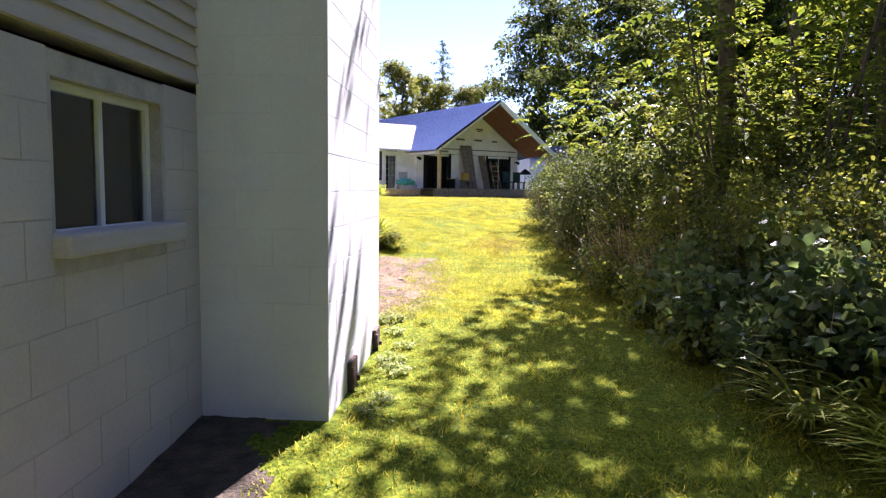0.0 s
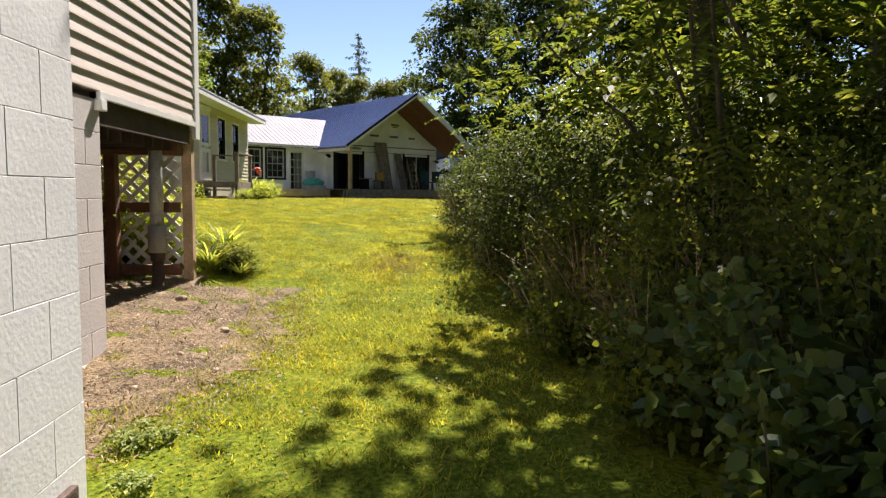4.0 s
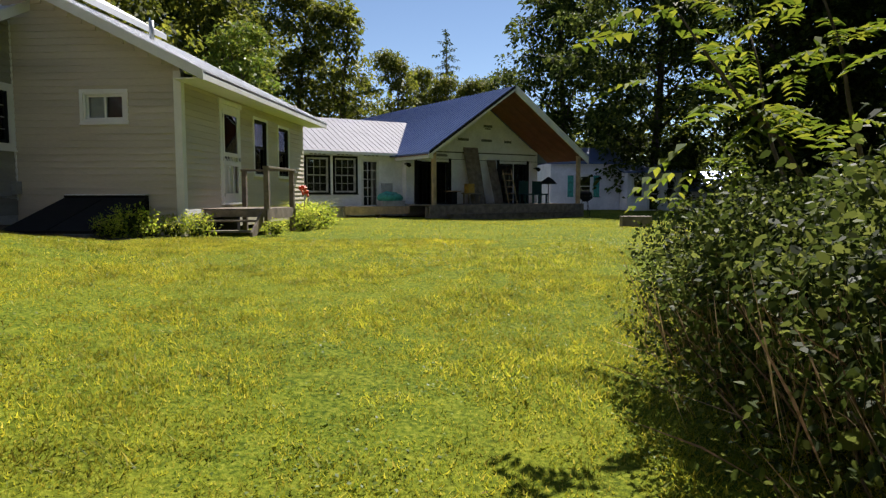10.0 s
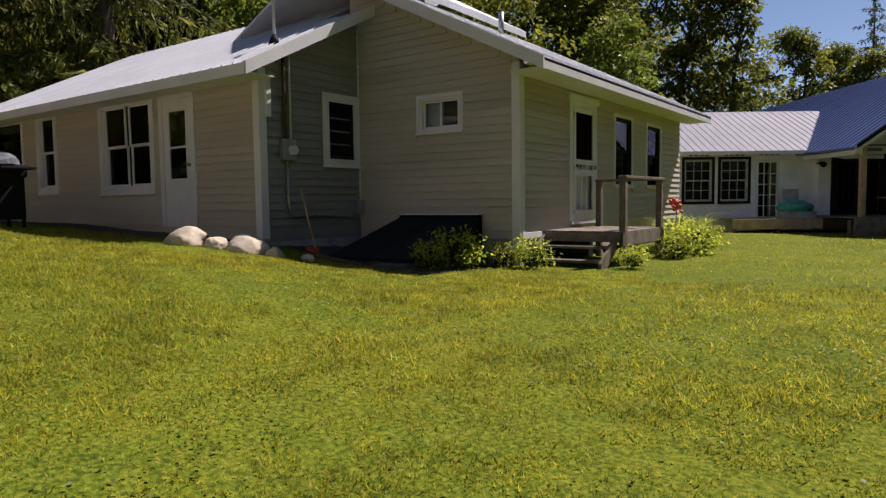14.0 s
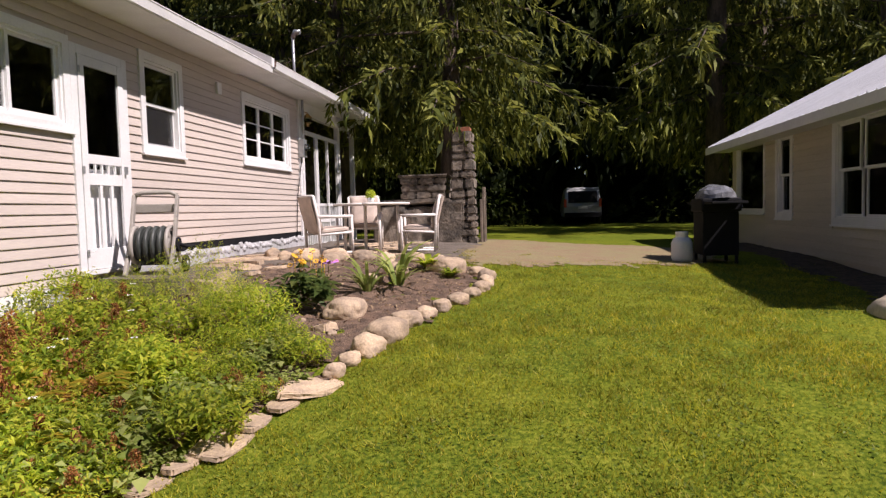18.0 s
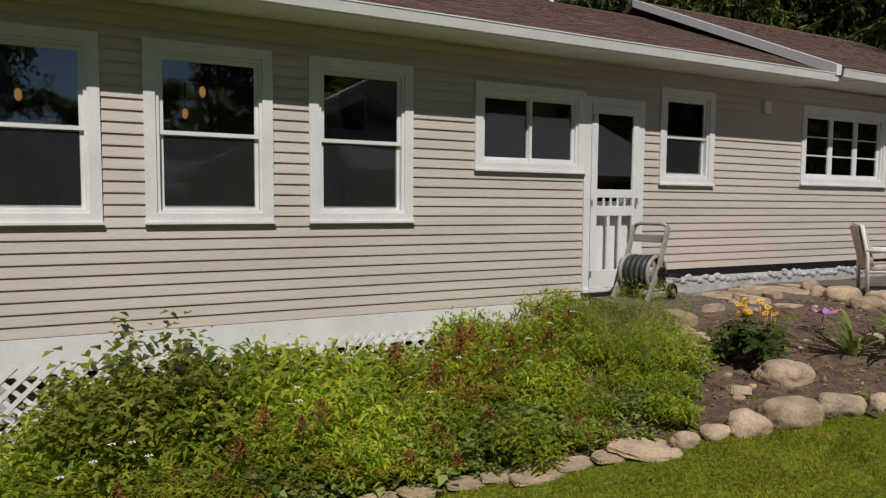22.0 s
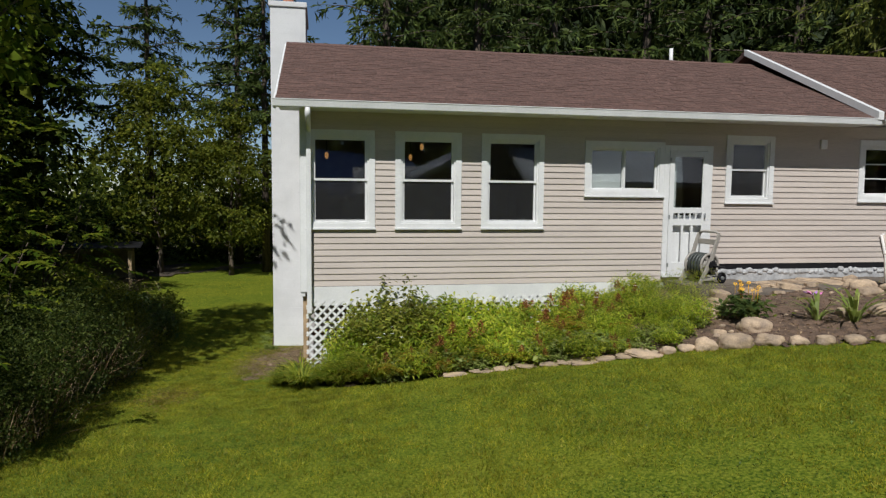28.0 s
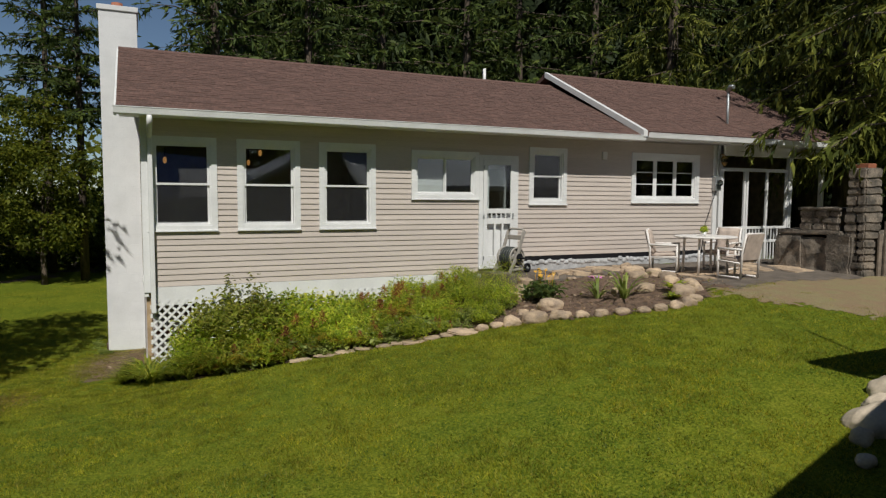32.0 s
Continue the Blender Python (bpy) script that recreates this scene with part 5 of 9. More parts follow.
for i in range(52):
    for sg in (-1, 1):
        y = 0.1 + i * 0.25
        vs = [bm.verts.new(c) for c in ((0.02 * sg, y, 6.745), (0.02 * sg, y + 0.03, 6.745), (3.97 * sg, y + 0.03, 4.085), (3.97 * sg, y, 4.085))]
        ws = [bm.verts.new(v.co - Vector((0, 0, 0.03))) for v in vs]
        bm.faces.new(vs if sg < 0 else vs[::-1])
        for k in range(4):
            bm.faces.new((vs[k], ws[k], ws[(k + 1) % 4], vs[(k + 1) % 4]))
cm_part("roof_ribs", bm, METALB, kind="stuff")
bm = bmesh.new()
for i in range(42):
    x = -11.5 + i * 0.235
    rake(bm, x, x + 0.035, 2.5, 4.164, 5.9, 5.764, 0.013)
cm_part("roof_ribs", bm, METALW, kind="stuff")
cm_part("eave_trim", bbox(-11.6, -3.6, 2.44, 2.50, 4.04, 4.14), WHITE)
cm_part("foundation", bbox(-11.4, -3.4, 3.0, 3.12, GC - 0.4, GC), DARK)
cm_part("foundation", bbox(-3.3, 3.3, 2.7, 2.82, GC - 0.4, GC), DARK)
for a, b, c, d in ow[:2]:
    w = window(house_c, a, b, c, d, CM @ pose(0, 2.9, 0), trim=0.08, kind="double", muntins=(2, 1), mat=BLACK, sash_mat=CONCRETE, glass=GLASS_B, label="black-trimmed double-hung window with grilles")


def french_door(a, b, z0, z1, y, label, dark=False):
    m = CM @ pose(0, y, 0)
    bm = bmesh.new()
    frame_rect(bm, a, b, z0, z1, 0.09, -0.03, 0.03, m)
    d = part("french_door", bm, WHITE if not dark else BLACK, house_c, label)
    for i in range(2):
        x = a + 0.09 + (b - a - 0.18) * (i + 1) / 3
        part("glazing_bar", bbox(x - 0.012, x + 0.012, -0.01, 0.01, z0 + 0.09, z1 - 0.09, m), WHITE if not dark else BLACK, d)
    for i in range(4):
        z = z0 + 0.09 + (z1 - z0 - 0.18) * (i + 1) / 5
        part("glazing_bar", bbox(a + 0.09, b - 0.09, -0.009, 0.009, z - 0.012, z + 0.012, m), WHITE if not dark else BLACK, d)
    g = part("pane", bbox(a + 0.09, b - 0.09, 0.012, 0.018, z0 + 0.09, z1 - 0.09, m), GLASS_B, d)
    g.visible_shadow = False


french_door(-5.22, -4.47, GC + 0.35, GC + 2.2, 2.9, "white french door with small panes")
for a, b in ((-2.9, -2.17), (-2.1, -1.4), (1.24, 1.97), (2.05, 2.75)):
    french_door(a, b, GC + 0.43, GC + 2.17, 2.6, "dark-framed glazed porch door", True)
for x in (-2.97, -1.33, 1.17, 2.82):
    cm_part("opening_trim", bbox(x - 0.05, x + 0.05, 2.55, 2.6, GC + 0.4, GC + 2.32), BLACK)
INK = material("faded_grey_print", (0.13, 0.135, 0.15), 0.7, vary=0.3, bump=0)
# printed house wrap: plain bars where the marks stand
for x, z, w, h in ((-0.62, 5.38, 0.46, 0.1), (0.62, 5.38, 0.46, 0.1), (-0.62, 5.30, 0.3, 0.05), (0.62, 5.30, 0.3, 0.05), (-1.9, 4.78, 0.5, 0.1), (-0.65, 4.78, 0.55, 0.1), (0.55, 4.78, 0.55, 0.1), (1.7, 4.76, 0.4, 0.1)):
    cm_part("wrap_mark", bbox(x - w / 2, x + w / 2, 2.592, 2.6, z, z + h), INK)
cm_part("wrap_seam", bbox(-2.8, 3.3, 2.594, 2.6, 4.26, 4.31), INK)
cm_part("wrap_seam", bbox(-3.35, 3.35, 2.594, 2.6, 3.98, 4.0), INK)
for i in range(3):
    for j in range(4):
        cm_part("wrap_mark", bbox(-7.3 + i * 1.1 + j * 0.17, -7.18 + i * 1.1 + j * 0.17, 2.892, 2.9, 4.03, 4.12), INK)
# deck
DK = GC + 0.46
deck = thing("deck", (0, 37, GC), "long weathered wooden deck in front of the porch", "deck")
for i in range(18):
    y = 0.0 + i * 0.145
    cm_part("deck_board", bbox(-3.95, 3.7, y, y + 0.138, DK - 0.03, DK), WOOD, deck)
for i in range(10):
    y = 1.4 + i * 0.145
    cm_part("deck_board", bbox(-6.6, -3.97, y, y + 0.138, DK - 0.08, DK - 0.05), WOOD, deck)
cm_part("fascia", bbox(-3.95, 3.7, -0.04, 0.0, GC - 0.12, DK), WOOD, deck)
cm_part("fascia", bbox(-6.6, -3.97, 1.36, 1.40, GC + 0.12, DK - 0.05), WOODN, deck)
cm_part("step", bbox(-3.2, 3.0, -0.40, -0.05, GC + 0.10, GC + 0.14), WOOD, deck)
cm_part("riser", bbox(-3.2, 3.0, -0.36, -0.33, GC - 0.25, GC + 0.10), WOOD, deck)
for x in (-6.5, -5.2, -3.9, -1.5, 1.0, 3.5):
    cm_part("pier", bbox(x - 0.06, x + 0.06, 0.1 if x > -3.95 else 1.5, 0.25 if x > -3.95 else 1.65, GC - 0.45, DK - 0.08), WOOD, deck)


def on_deck(name, label, category, mat, *boxes):
    t = thing(name, CM @ Vector((boxes[0][0], boxes[0][2], DK)), label, category)
    for i, (x0, x1, y0, y1, z0, z1, pn, mt) in enumerate(boxes):
        cm_part(pn, bbox(x0, x1, y0, y1, DK + z0, DK + z1, None, 0.01), mt or mat, t)
    return t


GREENP = material("green_plastic", (0.012, 0.055, 0.055), 0.45, vary=0.2)
TEAL = material("teal_tarp", (0.06, 0.36, 0.30), 0.4, vary=0.3, bump=0.6, bump_scale=6)
YEL = material("yellow_plastic", (0.42, 0.26, 0.05), 0.5, vary=0.2)
bm = bmesh.new()
rake(bm, -0.72, 0.02, 1.9, DK, 2.5, GC + 2.8, 0.05)
bmesh.ops.transform(bm, matrix=CM, verts=bm.verts)
solo("leaning_panel", bm, WOOD, "brown door panel leaning on the wrapped wall", "panel")
bm = bmesh.new()
rake(bm, 0.5, 0.95, 1.9, DK, 2.5, GC + 2.3, 0.05)
bmesh.ops.transform(bm, matrix=CM, verts=bm.verts)
solo("leaning_panel", bm, WOOD, "second brown panel leaning beside it", "panel")
lad = thing("step_ladder", CM @ Vector((0.6, 1.5, DK)), "wooden ladder leaning among the panels", "ladder")
for x in (0.75, 1.2):
    cm_part("side_rail", tube(((x, 1.3, DK), (x, 1.75, GC + 1.9)), 0.025, 6), WOODN, lad)
for i in range(5):
    cm_part("rung", tube(((0.75, 1.38 + i * 0.08, GC + 0.62 + i * 0.27), (1.2, 1.38 + i * 0.08, GC + 0.62 + i * 0.27)), 0.02, 6), WOODN, lad)
on_deck("green_chair", "dark green garden chair on the deck", "chair", GREENP, (1.55, 2.05, 1.2, 1.65, 0.36, 0.42, "seat", None), (1.55, 2.05, 1.6, 1.66, 0.42, 0.95, "backrest", None), (1.56, 1.62, 1.22, 1.28, 0, 0.36, "leg", None), (1.98, 2.04, 1.22, 1.28, 0, 0.36, "leg", None), (1.56, 1.62, 1.58, 1.64, 0, 0.36, "leg", None), (1.98, 2.04, 1.58, 1.64, 0, 0.36, "leg", None))
on_deck("green_chair", "dark green garden chair by the porch door", "chair", GREENP, (2.3, 2.8, 1.2, 1.65, 0.36, 0.42, "seat", None), (2.3, 2.8, 1.6, 1.66, 0.42, 0.95, "backrest", None), (2.31, 2.37, 1.22, 1.28, 0, 0.36, "leg", None), (2.73, 2.79, 1.22, 1.28, 0, 0.36, "leg", None), (2.31, 2.37, 1.58, 1.64, 0, 0.36, "leg", None), (2.73, 2.79, 1.58, 1.64, 0, 0.36, "leg", None))
on_deck("storage_box", "yellow and grey work box on the deck", "box", YEL, (-1.12, -0.82, 1.55, 1.85, 0.45, 0.82, "box", None), (-1.2, -0.5, 1.45, 1.95, 0.4, 0.45, "tabletop", WOOD), (-1.15, -1.1, 1.5, 1.55, 0, 0.4, "leg", WOOD), (-0.6, -0.55, 1.5, 1.55, 0, 0.4, "leg", WOOD), (-1.15, -1.1, 1.85, 1.9, 0, 0.4, "leg", WOOD), (-0.6, -0.55, 1.85, 1.9, 0, 0.4, "leg", WOOD))
pg = thing("patio_umbrella", CM @ Vector((2.55, 0.9, DK)), "dark closed-topped patio umbrella over a table", "umbrella")
cm_part("pole", tube(((2.55, 0.9, DK), (2.55, 0.9, GC + 1.58)), 0.02, 8), BLACK, pg)
cm_part("canopy", tube(((2.55, 0.9, GC + 1.28), (2.55, 0.9, GC + 1.42), (2.55, 0.9, GC + 1.58)), [0.36, 0.25, 0.04], 12), BLACK, pg)
cm_part("base", tube(((2.55, 0.9, DK), (2.55, 0.9, GC + 0.42)), 0.2, 12), BLACK, pg)
tp = bmesh.new()
bmesh.ops.create_uvsphere(tp, u_segments=20, v_segments=10, radius=1)
for v in tp.verts:
    v.co = Vector((v.co.x * 0.55, v.co.y * 0.3, v.co.z * 0.22 * (1 + 0.4 * noise.noise(v.co * 2.5)))) + Vector((-4.5, 1.9, GC + 0.72))
bmesh.ops.transform(tp, matrix=CM, verts=tp.verts)
solo("tarp_bundle", tp, TEAL, "rolled teal tarp lying on the low deck", "tarp")
on_deck("deck_crate", "grey crate on the low deck", "crate", CONCRETE, (-4.95, -4.0, 1.65, 2.1, -0.05, 0.12, "crate_body", None), (-4.97, -3.98, 1.63, 2.12, 0.12, 0.15, "lid", None))
cm2 = thing("lattice_chair", CM @ Vector((-4.4, 2.3, DK - 0.05)), "white metal chair frame against the wall", "chair")
for x in (-4.55, -4.05):
    cm_part("leg", tube(((x, 2.5, DK - 0.05), (x, 2.55, GC + 1.3)), 0.015, 6), WHITE, cm2)
cm_part("backrest", bbox(-4.55, -4.05, 2.52, 2.55, GC + 0.8, GC + 1.28), CONCRETE, cm2)
for x, z in ((-3.45, 3.75), (-2.95, 3.85), (3.2, 3.7)):
    t = thing("flood_lamp", CM @ Vector((x, 2.5, z)), "small black flood lamp under the eave", "lamp")
    cm_part("head", tube(((x, 2.45, z), (x, 2.25, z - 0.06)), [0.05, 0.09], 8), BLACK, t)
    cm_part("mount", tube(((x, 2.6, z), (x, 2.45, z)), 0.03, 6), BLACK, t)

ket = thing("kettle_grill", CM @ Vector((3.95, 0.1, GC - 0.1)), "black kettle charcoal grill beside the deck", "grill")
cm_part("bowl", tube(((3.95, 0.1, DK + 0.08), (3.95, 0.1, DK + 0.2), (3.95, 0.1, DK + 0.32)), [0.10, 0.26, 0.29], 14), BLACK, ket)
cm_part("lid", tube(((3.95, 0.1, DK + 0.33), (3.95, 0.1, DK + 0.48), (3.95, 0.1, DK + 0.56)), [0.295, 0.23, 0.06], 14), BLACK, ket)
for k in range(3):
    a = k * math.tau / 3 + 0.4
    cm_part("leg", tube(((3.95 + 0.14 * math.cos(a), 0.1 + 0.14 * math.sin(a), DK + 0.12), (3.95 + 0.3 * math.cos(a), 0.1 + 0.3 * math.sin(a), GC - 0.15)), 0.014, 6), BLACK, ket)
cm_part("side_table", bbox(4.2, 4.6, -0.1, 0.3, DK + 0.26, DK + 0.29, None, 0.01), BLACK, ket)
on_deck("work_table", "low dark work table crowded with tools on the deck", "table", WOODN, (-1.55, -1.3, 2.1, 2.4, 0.0, 0.5, "cabinet", BLACK), (-1.7, -1.15, 2.0, 2.5, 0.5, 0.54, "tabletop", None))

# ------------------------------------------------------------------ far white cottages to the right of it
def cottage(x, y, w, d, h, rise, turn, wins, label, shutters=False):
    z = gz1(x, y) - 0.1
    t = thing("cottage", (x, y, z), label, "house", "far cottages")
    m = pose(x, y, z, 0, 0, turn)
    hs = [(a, a + ww, b, b + hh) for a, ww, b, hh in wins]
    part("wall", wall_body(0, w, 0, h, hs, 0.15, m), HOUSEWRAP, t)
    part("wall", bbox(0, 0.15, 0.15, d, 0, h, m), HOUSEWRAP, t)
    part("wall", bbox(w - 0.15, w, 0.15, d, 0, h, m), HOUSEWRAP, t)
    part("wall", bbox(0.15, w - 0.15, d - 0.15, d, 0, h, m), HOUSEWRAP, t)
    # dark ceiling and backing, added so the windows look into shade
    part("ceiling", bbox(0.15, w - 0.15, 0.15, d - 0.15, h - 0.05, h, m), DARK, t)
    part("inner_wall", bbox(0.15, w - 0.15, 2.0, 2.1, 0, h - 0.05, m), DARK, t)
    part("roof", slab(-0.3, w + 0.3, ((-0.4, h), (d / 2, h + rise), (d + 0.4, h)), 0.08, m), METALB, t)
    for a, b, c, e in hs:
        window(t, a - 0.08, b + 0.08, c - 0.08, e + 0.08, m, trim=0.08, kind="double")
        if shutters:
            for q in (a - 0.45, b + 0.12):
                part("shutter", bbox(q, q + 0.33, -0.04, 0.0, c, e, m, 0.005), TEAL, t)
    return t


cottage(3.6, 48.5, 3.9, 5, 2.7, 1.0, 8, ((1.4, 0.9, 0.8, 1.2),), "white cottage with teal shutters", True)
cottage(7.6, 47.5, 2.9, 4.5, 2.2, 0.5, 4, ((0.3, 0.55, 0.8, 1.0), (1.15, 0.55, 0.1, 1.8), (2.1, 0.5, 0.8, 1.0)), "low white shed-like cottage with several windows")
cottage(11.2, 48.5, 3.4, 4.0, 1.2, 1.1, -6, ((0.8, 0.6, 0.3, 0.6),), "small far shed among the trees")
solo("timber_trough", bbox(3.6, 4.35, 28.1, 28.5, gz1(4, 28.3) - 0.1, gz1(4, 28.3) + 0.27, None, 0.02), WOOD, "low dark timber trough on the lawn", "trough")

# ------------------------------------------------------------------ plants
RNG = np.random.default_rng(11)
LEAF = leaf_material("broad_leaf", ((0.042, 0.060, 0.008), (0.085, 0.105, 0.012), (0.165, 0.175, 0.022)), trans=0.45)
LEAF_Y = leaf_material("sunlit_maple_leaf", ((0.06, 0.11, 0.015), (0.11, 0.17, 0.02), (0.20, 0.22, 0.03)))
# needle colour darkened to carry the shade of the deep woods
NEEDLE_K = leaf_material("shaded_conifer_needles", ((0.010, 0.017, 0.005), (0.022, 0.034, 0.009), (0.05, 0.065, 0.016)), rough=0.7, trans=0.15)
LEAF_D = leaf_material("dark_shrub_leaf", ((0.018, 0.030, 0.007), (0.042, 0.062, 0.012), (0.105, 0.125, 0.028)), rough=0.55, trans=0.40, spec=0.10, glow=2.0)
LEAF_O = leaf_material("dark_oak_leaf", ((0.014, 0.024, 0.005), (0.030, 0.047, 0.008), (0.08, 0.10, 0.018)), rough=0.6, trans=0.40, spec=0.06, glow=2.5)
LEAF_W = leaf_material("broad_weed_leaf", ((0.04, 0.07, 0.02), (0.075, 0.115, 0.03), (0.14, 0.17, 0.045)), rough=0.38, trans=0.38, spec=0.3, glow=2.4)
LEAF_L = leaf_material("light_sapling_leaf", ((0.045, 0.080, 0.008), (0.085, 0.125, 0.011), (0.18, 0.20, 0.02)), rough=0.65, trans=0.45, spec=0.04, glow=1.8)
LEAF_G = leaf_material("garden_leaf", ((0.08, 0.14, 0.015), (0.22, 0.285, 0.026), (0.41, 0.41, 0.055)), trans=0.45, glow=2.6)
LEAF_S = leaf_material("strap_leaf", ((0.075, 0.13, 0.016), (0.16, 0.20, 0.022), (0.31, 0.29, 0.045)), rough=0.6, trans=0.45, glow=2.6)
LEAF_B = leaf_material("dry_plume", ((0.13, 0.05, 0.022), (0.24, 0.095, 0.03), (0.34, 0.17, 0.05)), trans=0.2)
DEAD = leaf_material("dry_stems", ((0.12, 0.075, 0.045), (0.24, 0.16, 0.09), (0.36, 0.27, 0.17)), trans=0.05)
NEEDLE = leaf_material("spruce_needles", ((0.026, 0.038, 0.008), (0.085, 0.102, 0.018), (0.22, 0.23, 0.042)), rough=0.6, trans=0.3)
NEEDLE_P = leaf_material("pine_needles", ((0.02, 0.035, 0.010), (0.05, 0.075, 0.016), (0.095, 0.12, 0.026)), rough=0.6, trans=0.2)
GRASS = leaf_material("grass_blades", ((0.056, 0.092, 0.009), (0.130, 0.158, 0.013), (0.200, 0.212, 0.016), (0.258, 0.252, 0.022), (0.28, 0.25, 0.04)), rough=0.5, trans=0.4, rnd_val=0.42, glow=2.6, patch=(1.14, 1.06, 0.9))


def unit(a):
    return a / np.maximum(np.linalg.norm(a, axis=-1, keepdims=True), 1e-9)


def quads(name, V, mat):
    """A mesh of loose quads from an array (n, 4, 3); triangles where n, 3, 3."""
    n, k = V.shape[0], V.shape[1]
    me = bpy.data.meshes.new(name)
    me.vertices.add(n * k)
    me.vertices.foreach_set("co", V.astype(np.float32).ravel())
    me.loops.add(n * k)
    me.loops.foreach_set("vertex_index", np.arange(n * k, dtype=np.int32))
    me.polygons.add(n)
    me.polygons.foreach_set("loop_start", np.arange(0, n * k, k, dtype=np.int32))
    me.update(calc_edges=True)
    me.materials.append(mat)
    return me


def leaf_quads(P, D, L, ratio=0.45, fold=0.12, droop=0.15, flat=0.6, oval=False):
    """Diamond leaves at P along D, L long."""
    n = len(P)
    D = unit(D)
    up = unit(RNG.normal(size=(n, 3)) * (1 - flat) + np.array([0, 0, 1.0]) * flat)
    S = unit(np.cross(D, up) + 1e-6)
    N = np.cross(S, D)
    L = np.asarray(L).reshape(-1, 1) * np.ones((n, 1))
    W = L * ratio
    mid = P + D * L * 0.45
    a = mid + S * W * 0.5 + N * L * fold
    b = mid - S * W * 0.5 + N * L * fold
    tip = P + D * L - np.array([0, 0, 1.0]) * L * droop
    if oval:
        low, top = P + D * L * 0.28 + N * L * fold * 0.6, P + D * L * 0.68 - np.array([0, 0, 1.0]) * L * droop * 0.4
        return np.stack([P, low + S * W * 0.48, top + S * W * 0.4, tip, top - S * W * 0.4, low - S * W * 0.48], 1)
    return np.stack([P, a, tip, b], 1)


def sphere_dirs(n):
    return unit(RNG.normal(size=(n, 3)))


def clump_leaves(centers, radius, per, L, spread=1.0, up=0.25, ratio=0.5, out=None):
    """Leaves gathered round centers."""
    m = len(centers)
    C = np.repeat(centers, per, 0)
    r = np.repeat(np.asarray(radius).reshape(-1, 1) * np.ones((m, 1)), per, 0)
    d = sphere_dirs(m * per)
    P = C + d * r * RNG.random((m * per, 1)) ** 0.5
    D = d * spread + np.array([0, 0, up]) + RNG.normal(size=d.shape) * 0.4
    if out is not None:
        D = D + np.repeat(out, per, 0) * 0.8
    return leaf_quads(P, D, L * RNG.uniform(0.6, 1.3, m * per), ratio)


def limb_path(p, d, length, n, wob, rise=0.0):
    pts = [Vector(p)]
    d = Vector(d).normalized()
    for i in range(n):
        d = (d + Vector(RNG.normal(size=3)) * wob + Vector((0, 0, rise))).normalized()
        pts.append(pts[-1] + d * (length / n))
    return pts


def broadleaf_tree(name, label, height, spread, base=0.35, clumps=170, per=70, leaf=0.26, mat=None, trunk_r=0.22, group="", lean=0.0, open_=0.0):
    t = thing(name, (0, 0, 0), label, "tree", group)
    trunk = limb_path((0, 0, -0.3), (lean, 0.02, 1), height * 0.9, 9, 0.04)
    bm = bmesh.new()
    tube_into(bm, trunk, [trunk_r * (1.25 if i == 0 else 1 - 0.085 * i) for i in range(10)], 9)
    tips = []
    for i in range(16):
        k = 2 + int(i * 7 / 16)
        f = i / 16
        ang = i * 2.4 + RNG.uniform(-0.3, 0.3)
        ln = spread * (1.0 - 0.45 * f) * RNG.uniform(0.7, 1.05)
        if trunk[k].z < height * base * 0.8:
            continue
        l = limb_path(trunk[k], (math.cos(ang), math.sin(ang), 0.5 + f), ln, 5, 0.12, 0.06)
        tube_into(bm, l, [trunk_r * 0.36 * (1 - 0.17 * j) for j in range(6)], 5)
        tips += [np.array(q) for q in l[2:]]
    part("trunk", bm, BARK, t)
    n = clumps
    th, z = RNG.uniform(0, math.tau, n), RNG.uniform(0, 1, n)
    prof = np.sin(np.pi * (0.14 + 0.82 * z)) ** 0.7
    rad = spread * prof * (0.25 + 0.62 * RNG.random(n) ** 0.5) * (1 + 0.25 * np.sin(3 * th + z * 7))
    C = np.stack([rad * np.cos(th) + lean * height * 0.5, rad * np.sin(th), height * (base + (0.97 - base) * z) + RNG.normal(size=n) * 0.25], 1)
    if tips:
        C = np.concatenate([C, np.array(tips)[::2] + RNG.normal(size=(len(tips[::2]), 3)) * 0.2])
    size = spread * 0.19 * RNG.uniform(0.55, 1.4, len(C))
    d = sphere_dirs(len(C) * per)
    d[:, 2] = np.where(RNG.random(len(d)) < 0.72, np.abs(d[:, 2]), d[:, 2])
    rr_ = np.repeat(size, per)[:, None] * (0.55 + 0.5 * RNG.random((len(d), 1)) ** 0.6)
    P = np.repeat(C, per, 0) + d * rr_ * np.array([1.1, 1.1, 0.75]) + RNG.normal(size=d.shape) * 0.08
    D = d * np.array([1, 1, 0.2]) + RNG.normal(size=d.shape) * 0.55 + np.array([0, 0, -0.15])
    V = leaf_quads(P, D, leaf * RNG.uniform(0.6, 1.35, len(P)), 0.62, 0.1, 0.25, 0.62)
    part("crown", quads("crown", V, mat or LEAF), mat or LEAF, t, kind="stuff")
    return t


